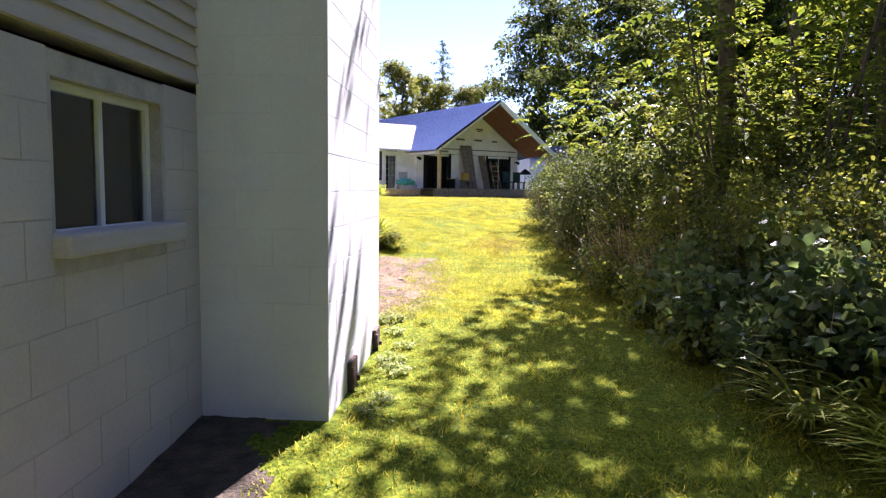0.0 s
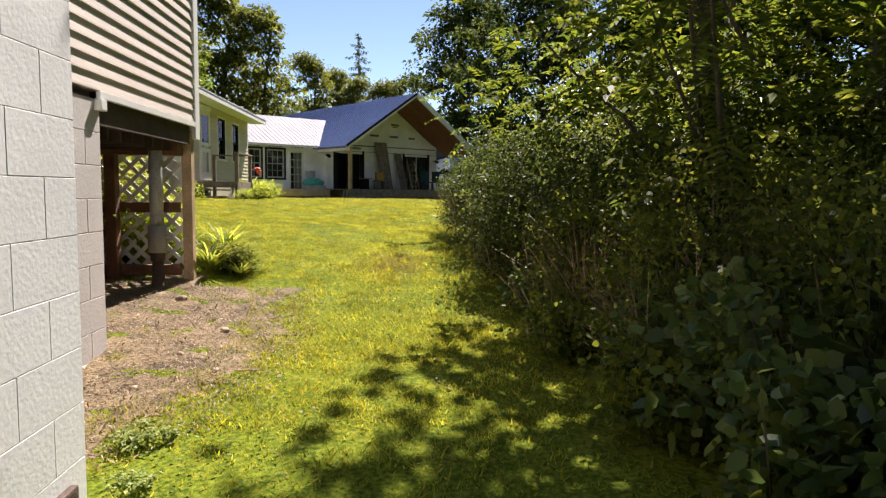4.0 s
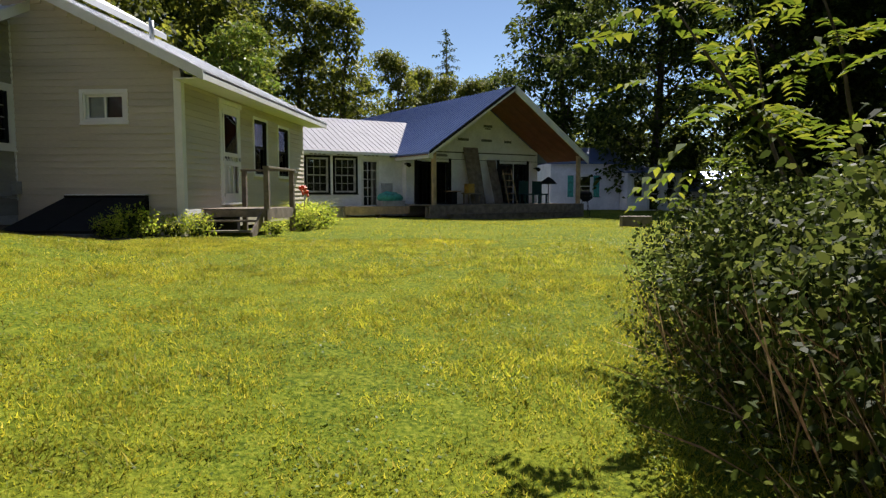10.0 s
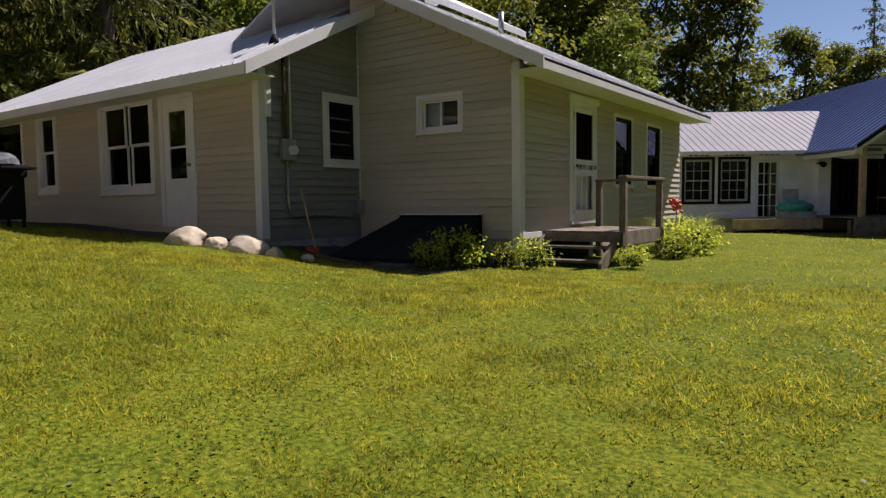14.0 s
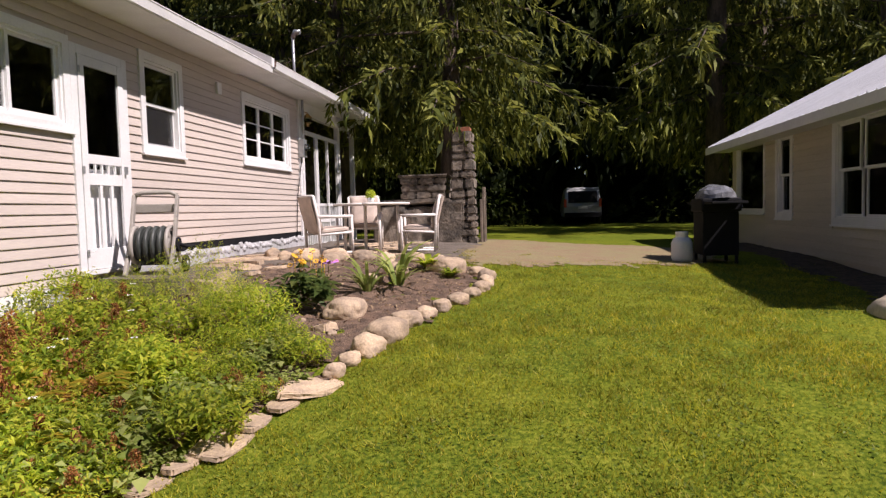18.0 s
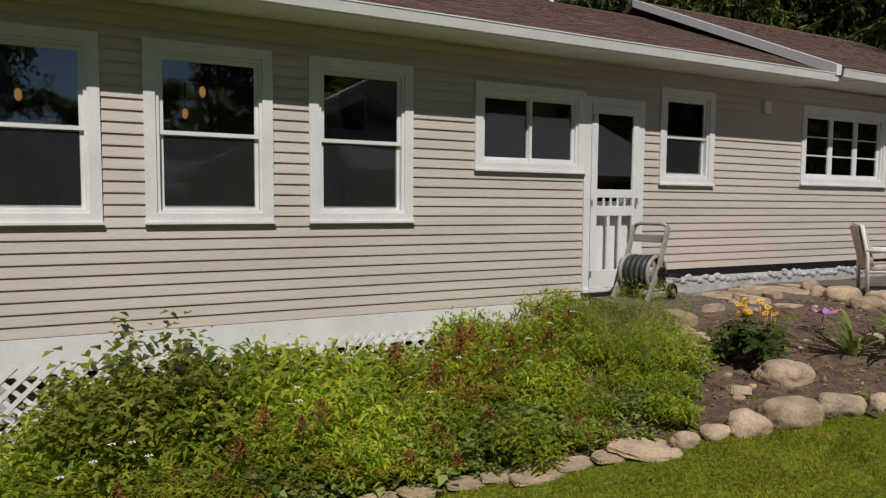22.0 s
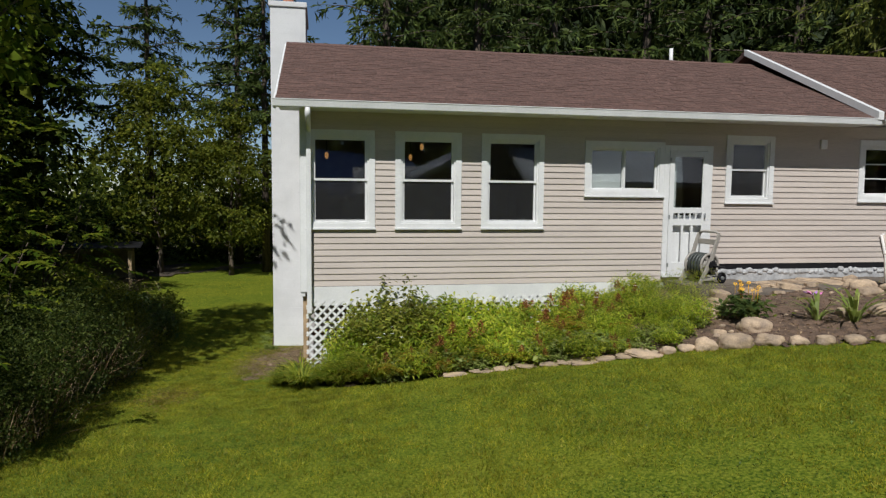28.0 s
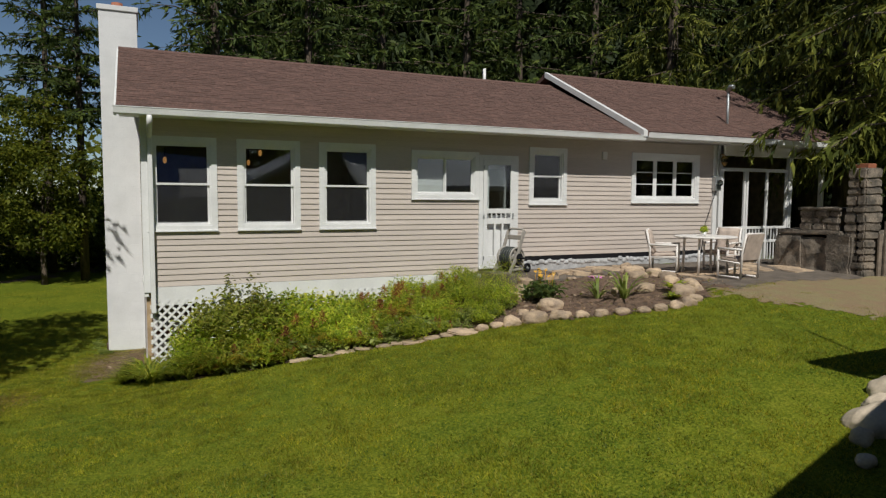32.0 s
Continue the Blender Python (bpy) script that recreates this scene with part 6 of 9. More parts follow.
def spruce_tree(name, label, height, spread, mat=None, levels=34, per=9, twig=26, group="", bare=0.04, droop=0.9, tw=0.34):
    """A conifer whose limbs carry hanging twigs."""
    mat = mat or NEEDLE
    t = thing(name, (0, 0, 0), label, "tree", group)
    bm = bmesh.new()
    tube_into(bm, [(0, 0, -0.3), (0, 0, height * 0.3), (0, 0, height * 0.7), (0, 0, height)], [spread * 0.075, spread * 0.058, spread * 0.03, 0.02], 9)
    Ps, Ds, Ls = [], [], []
    for i in range(levels):
        f = i / (levels - 1)
        z = height * (bare + (1 - bare) * f)
        ln = spread * (1 - f) ** 0.75 * RNG.uniform(0.85, 1.1) + 0.15
        k = max(4, int(per * (1 - 0.4 * f)))
        for j in range(k):
            ang = j * math.tau / k + i * 0.7 + RNG.uniform(-0.35, 0.35)
            d = np.array([math.cos(ang), math.sin(ang), 0])
            l = ln * RNG.uniform(0.5, 1.2)
            n = max(4, int(twig * (0.35 + 0.65 * (1 - f))))
            s = np.clip(np.linspace(0.12, 1, n) + RNG.normal(size=n) * 0.03, 0.05, 1.03)
            sag = l * (0.18 * s - (0.30 + 0.26 * droop) * s * s + 0.16 * s ** 4) + RNG.uniform(-0.25, 0.25)
            B = np.array([0, 0, z]) + d * (s * l)[:, None] + np.array([0, 0, 1]) * sag[:, None]
            if f < 0.8:
                tube_into(bm, [Vector((0, 0, z)), Vector(B[n // 2]), Vector(B[-1])], [0.05 * (1 - f) + 0.01, 0.025, 0.006], 4, False)
            side = np.array([-d[1], d[0], 0])
            # strands that hang from the limb, each a chain of short sprigs
            hang = droop * tw * RNG.uniform(0.5, 2.6, n) * np.sin(np.pi * np.clip(s, 0.1, 0.93)) ** 0.5 * (0.4 + 0.6 * (1 - f))
            off = RNG.normal(size=n) * 0.26 * s
            for q in range(5):
                g = (q + RNG.random(n)) / 5
                Ps.append(B + side * (off * (0.5 + 0.7 * g))[:, None] - np.array([0, 0, 1]) * (hang * g)[:, None] + RNG.normal(size=B.shape) * 0.03)
                Ds.append(np.array([0, 0, -droop]) + RNG.normal(size=B.shape) * 0.42 + d * 0.2)
                Ls.append(tw * RNG.uniform(0.4, 0.9, n) * (0.6 + 0.4 * (1 - f)))
            for sg in (-1, 1):
                Ps.append(B + RNG.normal(size=B.shape) * 0.04)
                Ds.append(side * sg * RNG.uniform(0.4, 1.0, n)[:, None] + d * 0.7 + np.array([0, 0, -0.35 * droop]) + RNG.normal(size=B.shape) * 0.15)
                Ls.append(tw * RNG.uniform(0.5, 1.2, n) * (0.55 + 0.5 * (1 - f)))
    part("trunk", bm, BARK, t)
    P, D, L = np.concatenate(Ps), np.concatenate(Ds), np.concatenate(Ls)
    n = len(P)
    V1 = leaf_quads(P, D, L, 0.24, 0.04, 0.10, 0.2)
    V2 = leaf_quads(P + unit(D) * (L * RNG.uniform(0.1, 0.6, n))[:, None], D + RNG.normal(size=D.shape) * 0.75, L * 0.55, 0.28, 0.05, 0.12, 0.2)
    part("crown", quads("crown", np.concatenate([V1, V2]), mat), mat, t, kind="stuff")
    return t


def shrub(name, label, r, h, twigs=90, per=16, leaf=0.085, mat=None, group="", category="shrub", stems=10, dead=0, ratio=0.6, base=0.0):
    """A bush: thin stems and leafy twigs with gaps between them."""
    mat = mat or LEAF_D
    t = thing(name, (0, 0, 0), label, category, group)
    bm = bmesh.new()
    for i in range(stems):
        a = RNG.uniform(0, math.tau)
        p = limb_path((r * 0.35 * math.cos(a), r * 0.35 * math.sin(a), -0.1), (math.cos(a) * 0.5, math.sin(a) * 0.5, 1.3), h * RNG.uniform(0.6, 0.95), 5, 0.18)
        tube_into(bm, p, [0.012, 0.01, 0.008, 0.006, 0.005, 0.003], 4)
    part("woody_base", bm, BARK, t)
    a, z = RNG.uniform(0, math.tau, twigs), RNG.random(twigs) ** 0.6
    prof = np.sqrt(np.clip(1 - ((z - 0.45) / 0.62) ** 2, 0.05, 1))
    rad = r * prof * (0.55 + 0.5 * RNG.random(twigs))
    C = np.stack([rad * np.cos(a), rad * np.sin(a), base * h + h * (1 - base) * z], 1)
    O = unit(np.stack([np.cos(a), np.sin(a), 0.2 + 0.9 * (z - 0.3)], 1))
    s = RNG.random((twigs * per, 1)) * 0.34 - 0.12
    P = np.repeat(C, per, 0) + np.repeat(O, per, 0) * s * (0.5 + r * 0.5) + RNG.normal(size=(twigs * per, 3)) * 0.06
    D = np.repeat(O, per, 0) * 0.5 + RNG.normal(size=P.shape) * 0.75 + np.array([0, 0, 0.05])
    V = leaf_quads(P, D, leaf * RNG.uniform(0.55, 1.35, len(P)), ratio, 0.1, 0.2, 0.5, True)
    # big dark leaves in the core stand in for the bush's inner shade
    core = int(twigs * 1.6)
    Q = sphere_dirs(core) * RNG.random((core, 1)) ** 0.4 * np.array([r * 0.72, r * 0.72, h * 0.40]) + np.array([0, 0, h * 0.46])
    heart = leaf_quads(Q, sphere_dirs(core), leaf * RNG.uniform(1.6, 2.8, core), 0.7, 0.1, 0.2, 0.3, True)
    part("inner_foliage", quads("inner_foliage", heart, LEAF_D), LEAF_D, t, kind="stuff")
    part("foliage", quads("foliage", V, mat), mat, t, kind="stuff")
    if dead:
        a = RNG.uniform(0, math.tau, dead)
        P = np.stack([r * RNG.random(dead) * np.cos(a), r * RNG.random(dead) * np.sin(a), h * RNG.uniform(0.0, 0.4, dead)], 1)
        D = np.stack([np.cos(a) * 0.35, np.sin(a) * 0.35, RNG.uniform(0.5, 2.0, dead)], 1) + RNG.normal(size=(dead, 3)) * 0.28
        part("dry_brush", quads("dry_brush", leaf_quads(P, D, RNG.uniform(0.25, 0.9, dead), 0.013, 0, 0.1, 0.3), DEAD), DEAD, t, kind="stuff")
    return t


def sapling(name, label, height, fronds=230, mat=None, group="", spread=1.3, low=0.25):
    """A young tree with feathered (pinnate) leaves."""
    mat = mat or LEAF_L
    t = thing(name, (0, 0, 0), label, "sapling", group)
    bm = bmesh.new()
    heads = []
    for i in range(5):
        a = i * 1.3 + RNG.uniform(0, 0.5)
        p = limb_path((0.15 * math.cos(a), 0.15 * math.sin(a), -0.2), (0.28 * math.cos(a), 0.28 * math.sin(a), 1), height * RNG.uniform(0.75, 1.0), 8, 0.09, 0.05)
        tube_into(bm, p, [0.035 * (1 - 0.1 * k) for k in range(9)], 6)
        for k in range(2, 9):
            if p[k].z > height * low:
                heads.append(np.array(p[k]))
    part("woody_base", bm, BARK, t)
    H = np.array(heads)
    i = RNG.integers(0, len(H), fronds)
    off = sphere_dirs(fronds) * np.array([1, 1, 0.6])
    O = H[i] + off * RNG.uniform(0.1, spread * 0.75, (fronds, 1))
    D = unit(off + np.array([0, 0, 0.15]) + RNG.normal(size=off.shape) * 0.3)
    ln = RNG.uniform(0.28, 0.5, fronds)
    Vs = []
    S = unit(np.cross(D, np.array([0, 0, 1.0])) + 1e-6)
    for k in range(1, 7):
        f = k / 6
        at = O + D * (ln * f)[:, None] - np.array([0, 0, 1]) * (ln * 0.35 * f * f)[:, None]
        for sg in (-1, 1):
            Vs.append(leaf_quads(at, S * sg + D * 0.45 + np.array([0, 0, -0.15]) + RNG.normal(size=D.shape) * 0.12, ln * 0.33 * (1.15 - 0.4 * f), 0.5, 0.05, 0.2, 0.9))
    Vs.append(leaf_quads(O + D * ln[:, None] - np.array([0, 0, 1]) * (ln * 0.35)[:, None], D, ln * 0.25, 0.4, 0.05, 0.3, 0.9))
    part("foliage", quads("foliage", np.concatenate(Vs), mat), mat, t, kind="stuff")
    return t


def place(proto, spots):
    """The first spot takes the thing itself, the others copies. Spots: x, y, turn, scale, lift."""
    for i, (x, y, turn, sc, *lift) in enumerate(spots):
        m = pose(x, y, gz1(x, y) + (lift[0] if lift else 0), 0, 0, turn) @ Matrix.Diagonal((sc, sc, sc, 1))
        if i == 0:
            first = m
        else:
            copy_thing(proto, m)
    proto.matrix_basis = first


def ring(n, x0, x1, y0, y1, s0, s1, seed):
    r = np.random.default_rng(seed)
    return [(r.uniform(x0, x1), r.uniform(y0, y1), r.uniform(0, 360), r.uniform(s0, s1)) for _ in range(n)]


# pale fallen branch at the foot of the thicket
DRYWOOD = material("bleached_dead_wood", (0.42, 0.36, 0.29), 0.85, vary=0.25, scale=9, fine=60, bump=0.3)
branch = thing("fallen_branch", (1.5, 9.75, gz1(1.5, 9.75)), "bleached dead branch lying against the thicket", "branch")
bz = gz1(1.6, 9.8)
part("main_stem", tube(((1.38, 9.62, bz + 0.03), (1.62, 9.85, bz + 0.10), (1.80, 10.05, bz + 0.30), (1.72, 10.2, bz + 0.62), (1.5, 10.35, bz + 0.85)), [0.012, 0.013, 0.011, 0.008, 0.004], 6), DRYWOOD, branch)
for p, q, r in (((1.62, 9.85, 0.10), (1.95, 9.80, 0.12), (2.2, 9.85, 0.2)), ((1.80, 10.05, 0.30), (2.0, 9.95, 0.42), (2.12, 9.9, 0.60)), ((1.74, 10.15, 0.5), (1.92, 10.1, 0.55), (2.1, 10.1, 0.5)), ((1.45, 9.70, 0.05), (1.42, 9.75, 0.2), (1.36, 9.8, 0.33))):
    part("twig", tube([(a, b, c + bz) for a, b, c in (p, q, r)], [0.008, 0.006, 0.003], 5), DRYWOOD, branch)

# thicket along the east side of the path
sh1 = shrub("thicket_shrub", "dense dark-leaved bramble shrub beside the path", 0.85, 1.5, 340, 20, 0.045, LEAF_D, "thicket", dead=420, ratio=0.56)
place(sh1, [(1.6, 14.7, 100, 0.62), (1.6, 13.85, 0, 0.7), (1.65, 11.2, 80, 0.62), (1.8, 12.85, 0, 0.85), (2.0, 11.6, 70, 0.95), (2.3, 10.4, 140, 0.9), (2.9, 13.8, 30, 1.0), (3.4, 12.0, 95, 1.1), (3.6, 10.2, 10, 1.1), (3.7, 8.4, 130, 1.0), (2.55, 14.7, 220, 0.75), (1.85, 14.5, 310, 0.72), (2.15, 14.05, 25, 0.75), (2.2, 15.0, 130, 0.7)])
sh2 = shrub("thicket_shrub", "leafy shrub with pale leaves among dry canes", 0.7, 1.2, 260, 19, 0.042, LEAF, "thicket", dead=560, ratio=0.56)
place(sh2, [(2.6, 9.1, 200, 1.05), (2.75, 7.9, 260, 1.0), (2.95, 6.9, 320, 0.95), (1.95, 9.7, 150, 0.8), (2.15, 8.5, 215, 0.8), (2.3, 7.3, 290, 0.85), (2.9, 6.0, 15, 0.8), (3.3, 5.4, 160, 0.9), (3.2, 7.4, 240, 1.1), (3.6, 6.2, 330, 1.2)])
sh3 = shrub("roadside_weed", "low broad-leaved weeds at the lawn edge", 0.5, 0.6, 90, 14, 0.06, LEAF, "weeds", dead=30, stems=6, ratio=0.8)
place(sh3, [(2.5, 4.9, 0, 0.9), (2.3, 4.2, 60, 1.0), (2.5, 3.5, 190, 1.0), (1.8, 6.8, 250, 0.7), (1.7, 7.9, 310, 0.65), (1.55, 9.2, 20, 0.6), (-1.15, 11.5, 100, 0.4)])
sh4 = shrub("broadleaf_weeds", "low broad-leaved green weeds in front of the thicket", 0.48, 0.62, 150, 13, 0.075, LEAF_W, "weeds", dead=14, stems=6, ratio=0.72)
place(sh4, [(1.95, 6.75, 0, 0.9), (2.1, 7.5, 80, 1.05), (2.05, 8.4, 150, 0.8), (2.5, 6.3, 210, 1.15), (2.75, 5.5, 280, 1.1), (2.35, 5.9, 30, 1.0), (2.2, 9.3, 100, 0.7), (1.95, 6.1, 190, 0.7), (3.2, 4.9, 330, 1.1), (2.7, 7.1, 60, 1.3), (1.55, 12.0, 120, 0.5), (1.6, 10.3, 240, 0.5)])
sap1 = sapling("sapling", "young tree with bright feathered leaves over the thicket", 3.9, 165, LEAF_L, "saplings")
place(sap1, [(2.55, 15.3, 40, 0.8), (3.35, 10.6, 0, 1.0), (3.75, 12.2, 150, 0.95), (4.4, 9.6, 200, 1.2), (4.9, 12.0, 290, 1.2)])
sap2 = sapling("sapling", "leafy young tree in the thicket", 3.2, 135, LEAF, "saplings", 1.1, 0.3)
place(sap2, [(3.3, 9.6, 0, 1.0), (3.2, 11.6, 260, 0.85), (4.2, 13.6, 30, 0.9)])

# trees
ymap = broadleaf_tree("maple_tree", "maple with bright yellow-green leaves", 11.0, 3.4, 0.12, 90, 90, 0.25, LEAF_Y, 0.22, "maples")
place(ymap, [(-12.0, 43.5, 0, 0.82), (-24, 33, 200, 0.9)])
oak = broadleaf_tree("maple_tree", "tall maple with a full green crown", 13.0, 4.6, 0.08, 130, 105, 0.28, LEAF, 0.26, "maples")
place(oak, [(-16.5, 47, 0, 1.05), (-21, 44, 80, 1.15), (-28, 50, 220, 1.2), (-17, 37, 200, 0.95), (-26, 38, 260, 1.1)])
slim = broadleaf_tree("maple_tree", "slender maple with a rounded crown behind the white house", 12.4, 3.0, 0.06, 110, 90, 0.24, LEAF, 0.2, "maples")
place(slim, [(-13.0, 55.0, 30, 1.2), (-17.5, 58.0, 190, 1.3), (-3.2, 62.0, 250, 0.78), (-22.0, 56.0, 90, 1.3), (-9.7, 53.8, 0, 1.06), (-7.2, 60.0, 60, 0.9), (-5.4, 64.0, 130, 0.86), (-1.0, 59.0, 210, 0.72), (-0.2, 65.0, 300, 0.8)])
oak2 = broadleaf_tree("oak_tree", "tall dark-leaved oak at the wood's edge", 15.0, 5.2, 0.03, 170, 125, 0.27, LEAF_O, 0.3, "oaks")
# the last two oaks are added to throw shade over the glade
place(oak2, [(9.5, 50, 0, 1.05), (15, 43, 70, 1.2), (21, 36, 140, 1.15), (20, 50, 200, 1.3), (-36, 42, 310, 1.2), (21, 31, 20, 1.0), (27, 24, 90, 1.2), (16.0, 43, 210, 0.9), (-19, 55, 30, 1.1), (5.6, 58, 60, 1.08), (11.5, -6.0, 150, 1.0), (14.5, -2.0, 250, 1.15)])
edge = broadleaf_tree("ash_tree", "slender ash tree with bare lower trunk", 11.0, 2.5, 0.36, 60, 60, 0.17, LEAF_L, 0.14, "ashes")
place(edge, [(7.4, 10.6, 0, 1.0), (6.6, 13.4, 60, 0.9), (3.5, 11.9, 120, 1.1), (8.6, 7.4, 180, 1.2), (10.6, 13.8, 300, 1.2), (7.9, 4.2, 90, 1.1)])
spr = spruce_tree("spruce_tree", "tall spruce with drooping green boughs", 17.0, 4.3, NEEDLE, 17, 6, 30, "spruces", 0.21, droop=1.2, tw=0.46)
place(spr, [(-17.6, 13.5, 0, 0.95), (-22.6, 20.9, 130, 1.15), (-25.5, 23.0, 70, 1.1), (-19.4, 10.2, 190, 0.9), (-20.6, 8.2, 140, 0.95), (-27.5, 12.0, 200, 1.2), (-21.0, 24.8, 260, 1.0), (-31, 23.0, 310, 1.2), (-25.5, 6.5, 30, 1.1), (-20.5, 2.2, 100, 1.0), (-29.5, 8.0, 160, 1.25)])
spr2 = spruce_tree("pine_tree", "tall dark pine behind the house", 16.0, 3.7, NEEDLE_P, 20, 7, 12, "pines", 0.10, 0.45, 0.60)
place(spr2, [(-4.2, -5.0, 0, 1.1), (-7.6, -4.0, 60, 1.0), (-11.0, -5.0, 120, 1.1), (-14.4, -3.6, 190, 1.05), (-17.6, -4.6, 250, 1.1), (-21.0, -3.4, 310, 1.15), (-9.3, -9.5, 20, 1.3), (-5.6, -10.5, 80, 1.25), (-24.5, -1.0, 150, 1.2), (-3.6, 70.0, 20, 0.92)])
bare = spruce_tree("pine_tree", "tall pine with a bare lower trunk in the wood", 17.0, 2.5, NEEDLE_P, 13, 6, 11, "bare pines", 0.42, 0.3, 0.55)
place(bare, [(9.2, 17.0, 0, 1.0), (11.0, 12.4, 70, 1.05), (12.6, 20.5, 130, 1.1), (13.4, 9.0, 200, 1.1), (10.8, 26, 260, 1.1), (14.5, 15.0, 310, 1.15), (0.8, -9.5, 30, 1.0), (6.6, -13.5, 100, 1.1), (9.6, -8.5, 150, 1.05), (10.5, 4.5, 190, 1.0), (2.3, -12.5, 280, 1.1)])
glade = broadleaf_tree("birch_tree", "slim broadleaf tree at the edge of the shaded glade", 8.5, 2.5, 0.2, 110, 80, 0.17, LEAF, 0.13, "birches")
place(glade, [(2.2, -8.5, 0, 0.9), (5.2, -8.8, 60, 1.05), (10.6, -3.0, 200, 1.05), (12.5, -8.0, 320, 1.25)])

# far woods, past counting
r_ = np.random.default_rng(5)
n_ = 1900
a_ = r_.uniform(0, math.tau, n_)
d_ = r_.uniform(62, 85, n_)
tall_ = np.where((a_ > 2.6) & (a_ < 4.7), 1.8, np.where((a_ > 4.7) & (a_ < 5.6), 0.75, 1.0))
C_ = np.stack([-5 + d_ * np.cos(a_), 18 + d_ * np.sin(a_), 1 + r_.random(n_) ** 0.9 * r_.uniform(6, 13, n_) * tall_], 1)
solo("far_woods", quads("far_woods", clump_leaves(C_, 2.2, 34, 0.95), LEAF), LEAF, "distant green woods all round the clearing", "woods", kind="stuff")

k_ = 1700
b_ = r_.uniform(2.5, 4.65, k_)
e_ = r_.uniform(30, 42, k_)
W_ = np.stack([-5 + e_ * np.cos(b_), 18 + e_ * np.sin(b_), 1 + r_.random(k_) * 21], 1)
W_ = W_[(np.abs(W_[:, 1] - 17.7) > 3.2) | (W_[:, 2] > 6.0) | (W_[:, 0] < -41)]
# needles here hold the wood's shade in their colour
solo("deep_woods", quads("deep_woods", np.concatenate([clump_leaves(W_, 1.9, 56, 0.42, up=-0.8, ratio=0.28), clump_leaves(W_ * np.array([1.0, 1.0, 0.95]) + (W_ - np.array([-5, 18, 0])) * np.array([0.12, 0.12, 0]), 2.4, 20, 2.0, up=-0.6, ratio=0.5)]), NEEDLE_K), NEEDLE_K, "conifer woods close behind the houses, shade put into their colour", "woods", kind="stuff")
# undergrowth that closes the view between the trunks, dark leaves for deep shade
spots_ = []
for x0, x1, y0, y1, top_, k_ in ((-8, 20, -26, -14, 3.6, 420), (-6, 5, -18, -13, 2.6, 160), (6, 16, -14, -8.5, 2.6, 170), (14, 26, -14, 36, 4.0, 420), (-50, -33, -12, 36, 4.5, 480), (-30, -3, -26, -15, 4.5, 300), (-33, -12, 52, 60, 4.0, 160), (7, 26, 52, 60, 5.0, 260)):
    spots_.append(np.stack([r_.uniform(x0, x1, k_), r_.uniform(y0, y1, k_), 0.6 + r_.random(k_) ** 1.3 * top_], 1))
U_ = np.concatenate(spots_)
U_ = U_[(np.abs(U_[:, 1] - 17.7) > 2.4) | (U_[:, 0] < -41) | (U_[:, 0] > -20)]
solo("undergrowth", quads("undergrowth", clump_leaves(U_, 1.1, 40, 0.34), LEAF_O), LEAF_O, "undergrowth among the trunks, coloured dark for the wood's shade", "undergrowth", kind="stuff")

# grass
def inside(x, y, x0, x1, y0, y1):
    return (x > x0) & (x < x1) & (y > y0) & (y < y1)


BED_X = (-12.4, -9.9, -9.4, -9.0, -8.26, -7.6, -7.26, -6.96, -6.6, -6.28, -6.03, -5.7, -5.35, -4.95, -4.6, -4.0, -3.3, -2.6, -1.6, -1.0)
BED_Y = (13.4, 14.6, 14.92, 14.93, 14.84, 14.62, 14.50, 14.38, 14.30, 14.18, 14.12, 14.03, 13.90, 13.76, 13.56, 13.36, 13.2, 12.95, 12.35, 11.6)


def bed_edge(x):
    """Outer edge (y) of the planted bed in front of the house, by x."""
    return np.interp(x, BED_X, BED_Y)


def in_path(x, y):
    """The worn dirt crossing between the patio and the cottage."""
    return (y > 14.3) & (y < 18.3) & (x < np.interp(y, (14.3, 15.0, 16.6, 17.5, 18.3), (-9.9, -10.15, -10.7, -11.2, -12.0))) & (x > np.interp(y, (14.3, 15.5, 17.0, 18.3), (-17.0, -16.6, -15.4, -14.6)))


def in_patio(x, y):
    return (y > 11.2) & (x > -17.5) & (((x < -8.0) & (y < 12.2)) | ((x < -10.25) & (y < 14.4)))


def in_wood(x, y):
    """The leaf-strewn floor of the wood beyond the lawn's south end."""
    return y < -10.9 + np.clip(x - 1.9, -6, 7) * 1.25 + 0.5 * np.sin(x * 1.3)


def in_shade_strip(x, y):
    """Bare dark earth along the cottage's front wall."""
    return (y > 19.12 + 0.10 * np.sin(x * 2.3) + 0.07 * np.sin(x * 5.1)) & (y < 20.0) & (x < -7.9) & (x > -16.5)


def in_bare(x, y):
    """Bare ground beside the open foundation."""
    return (x > -3.2) & (y < 11.1) & (((x < -1.38) & (y > 9.2)) | ((y < 10.95) & (((x + 1.35) / 0.95) ** 2 + ((y - 9.7) / 1.9) ** 2 < 1)))


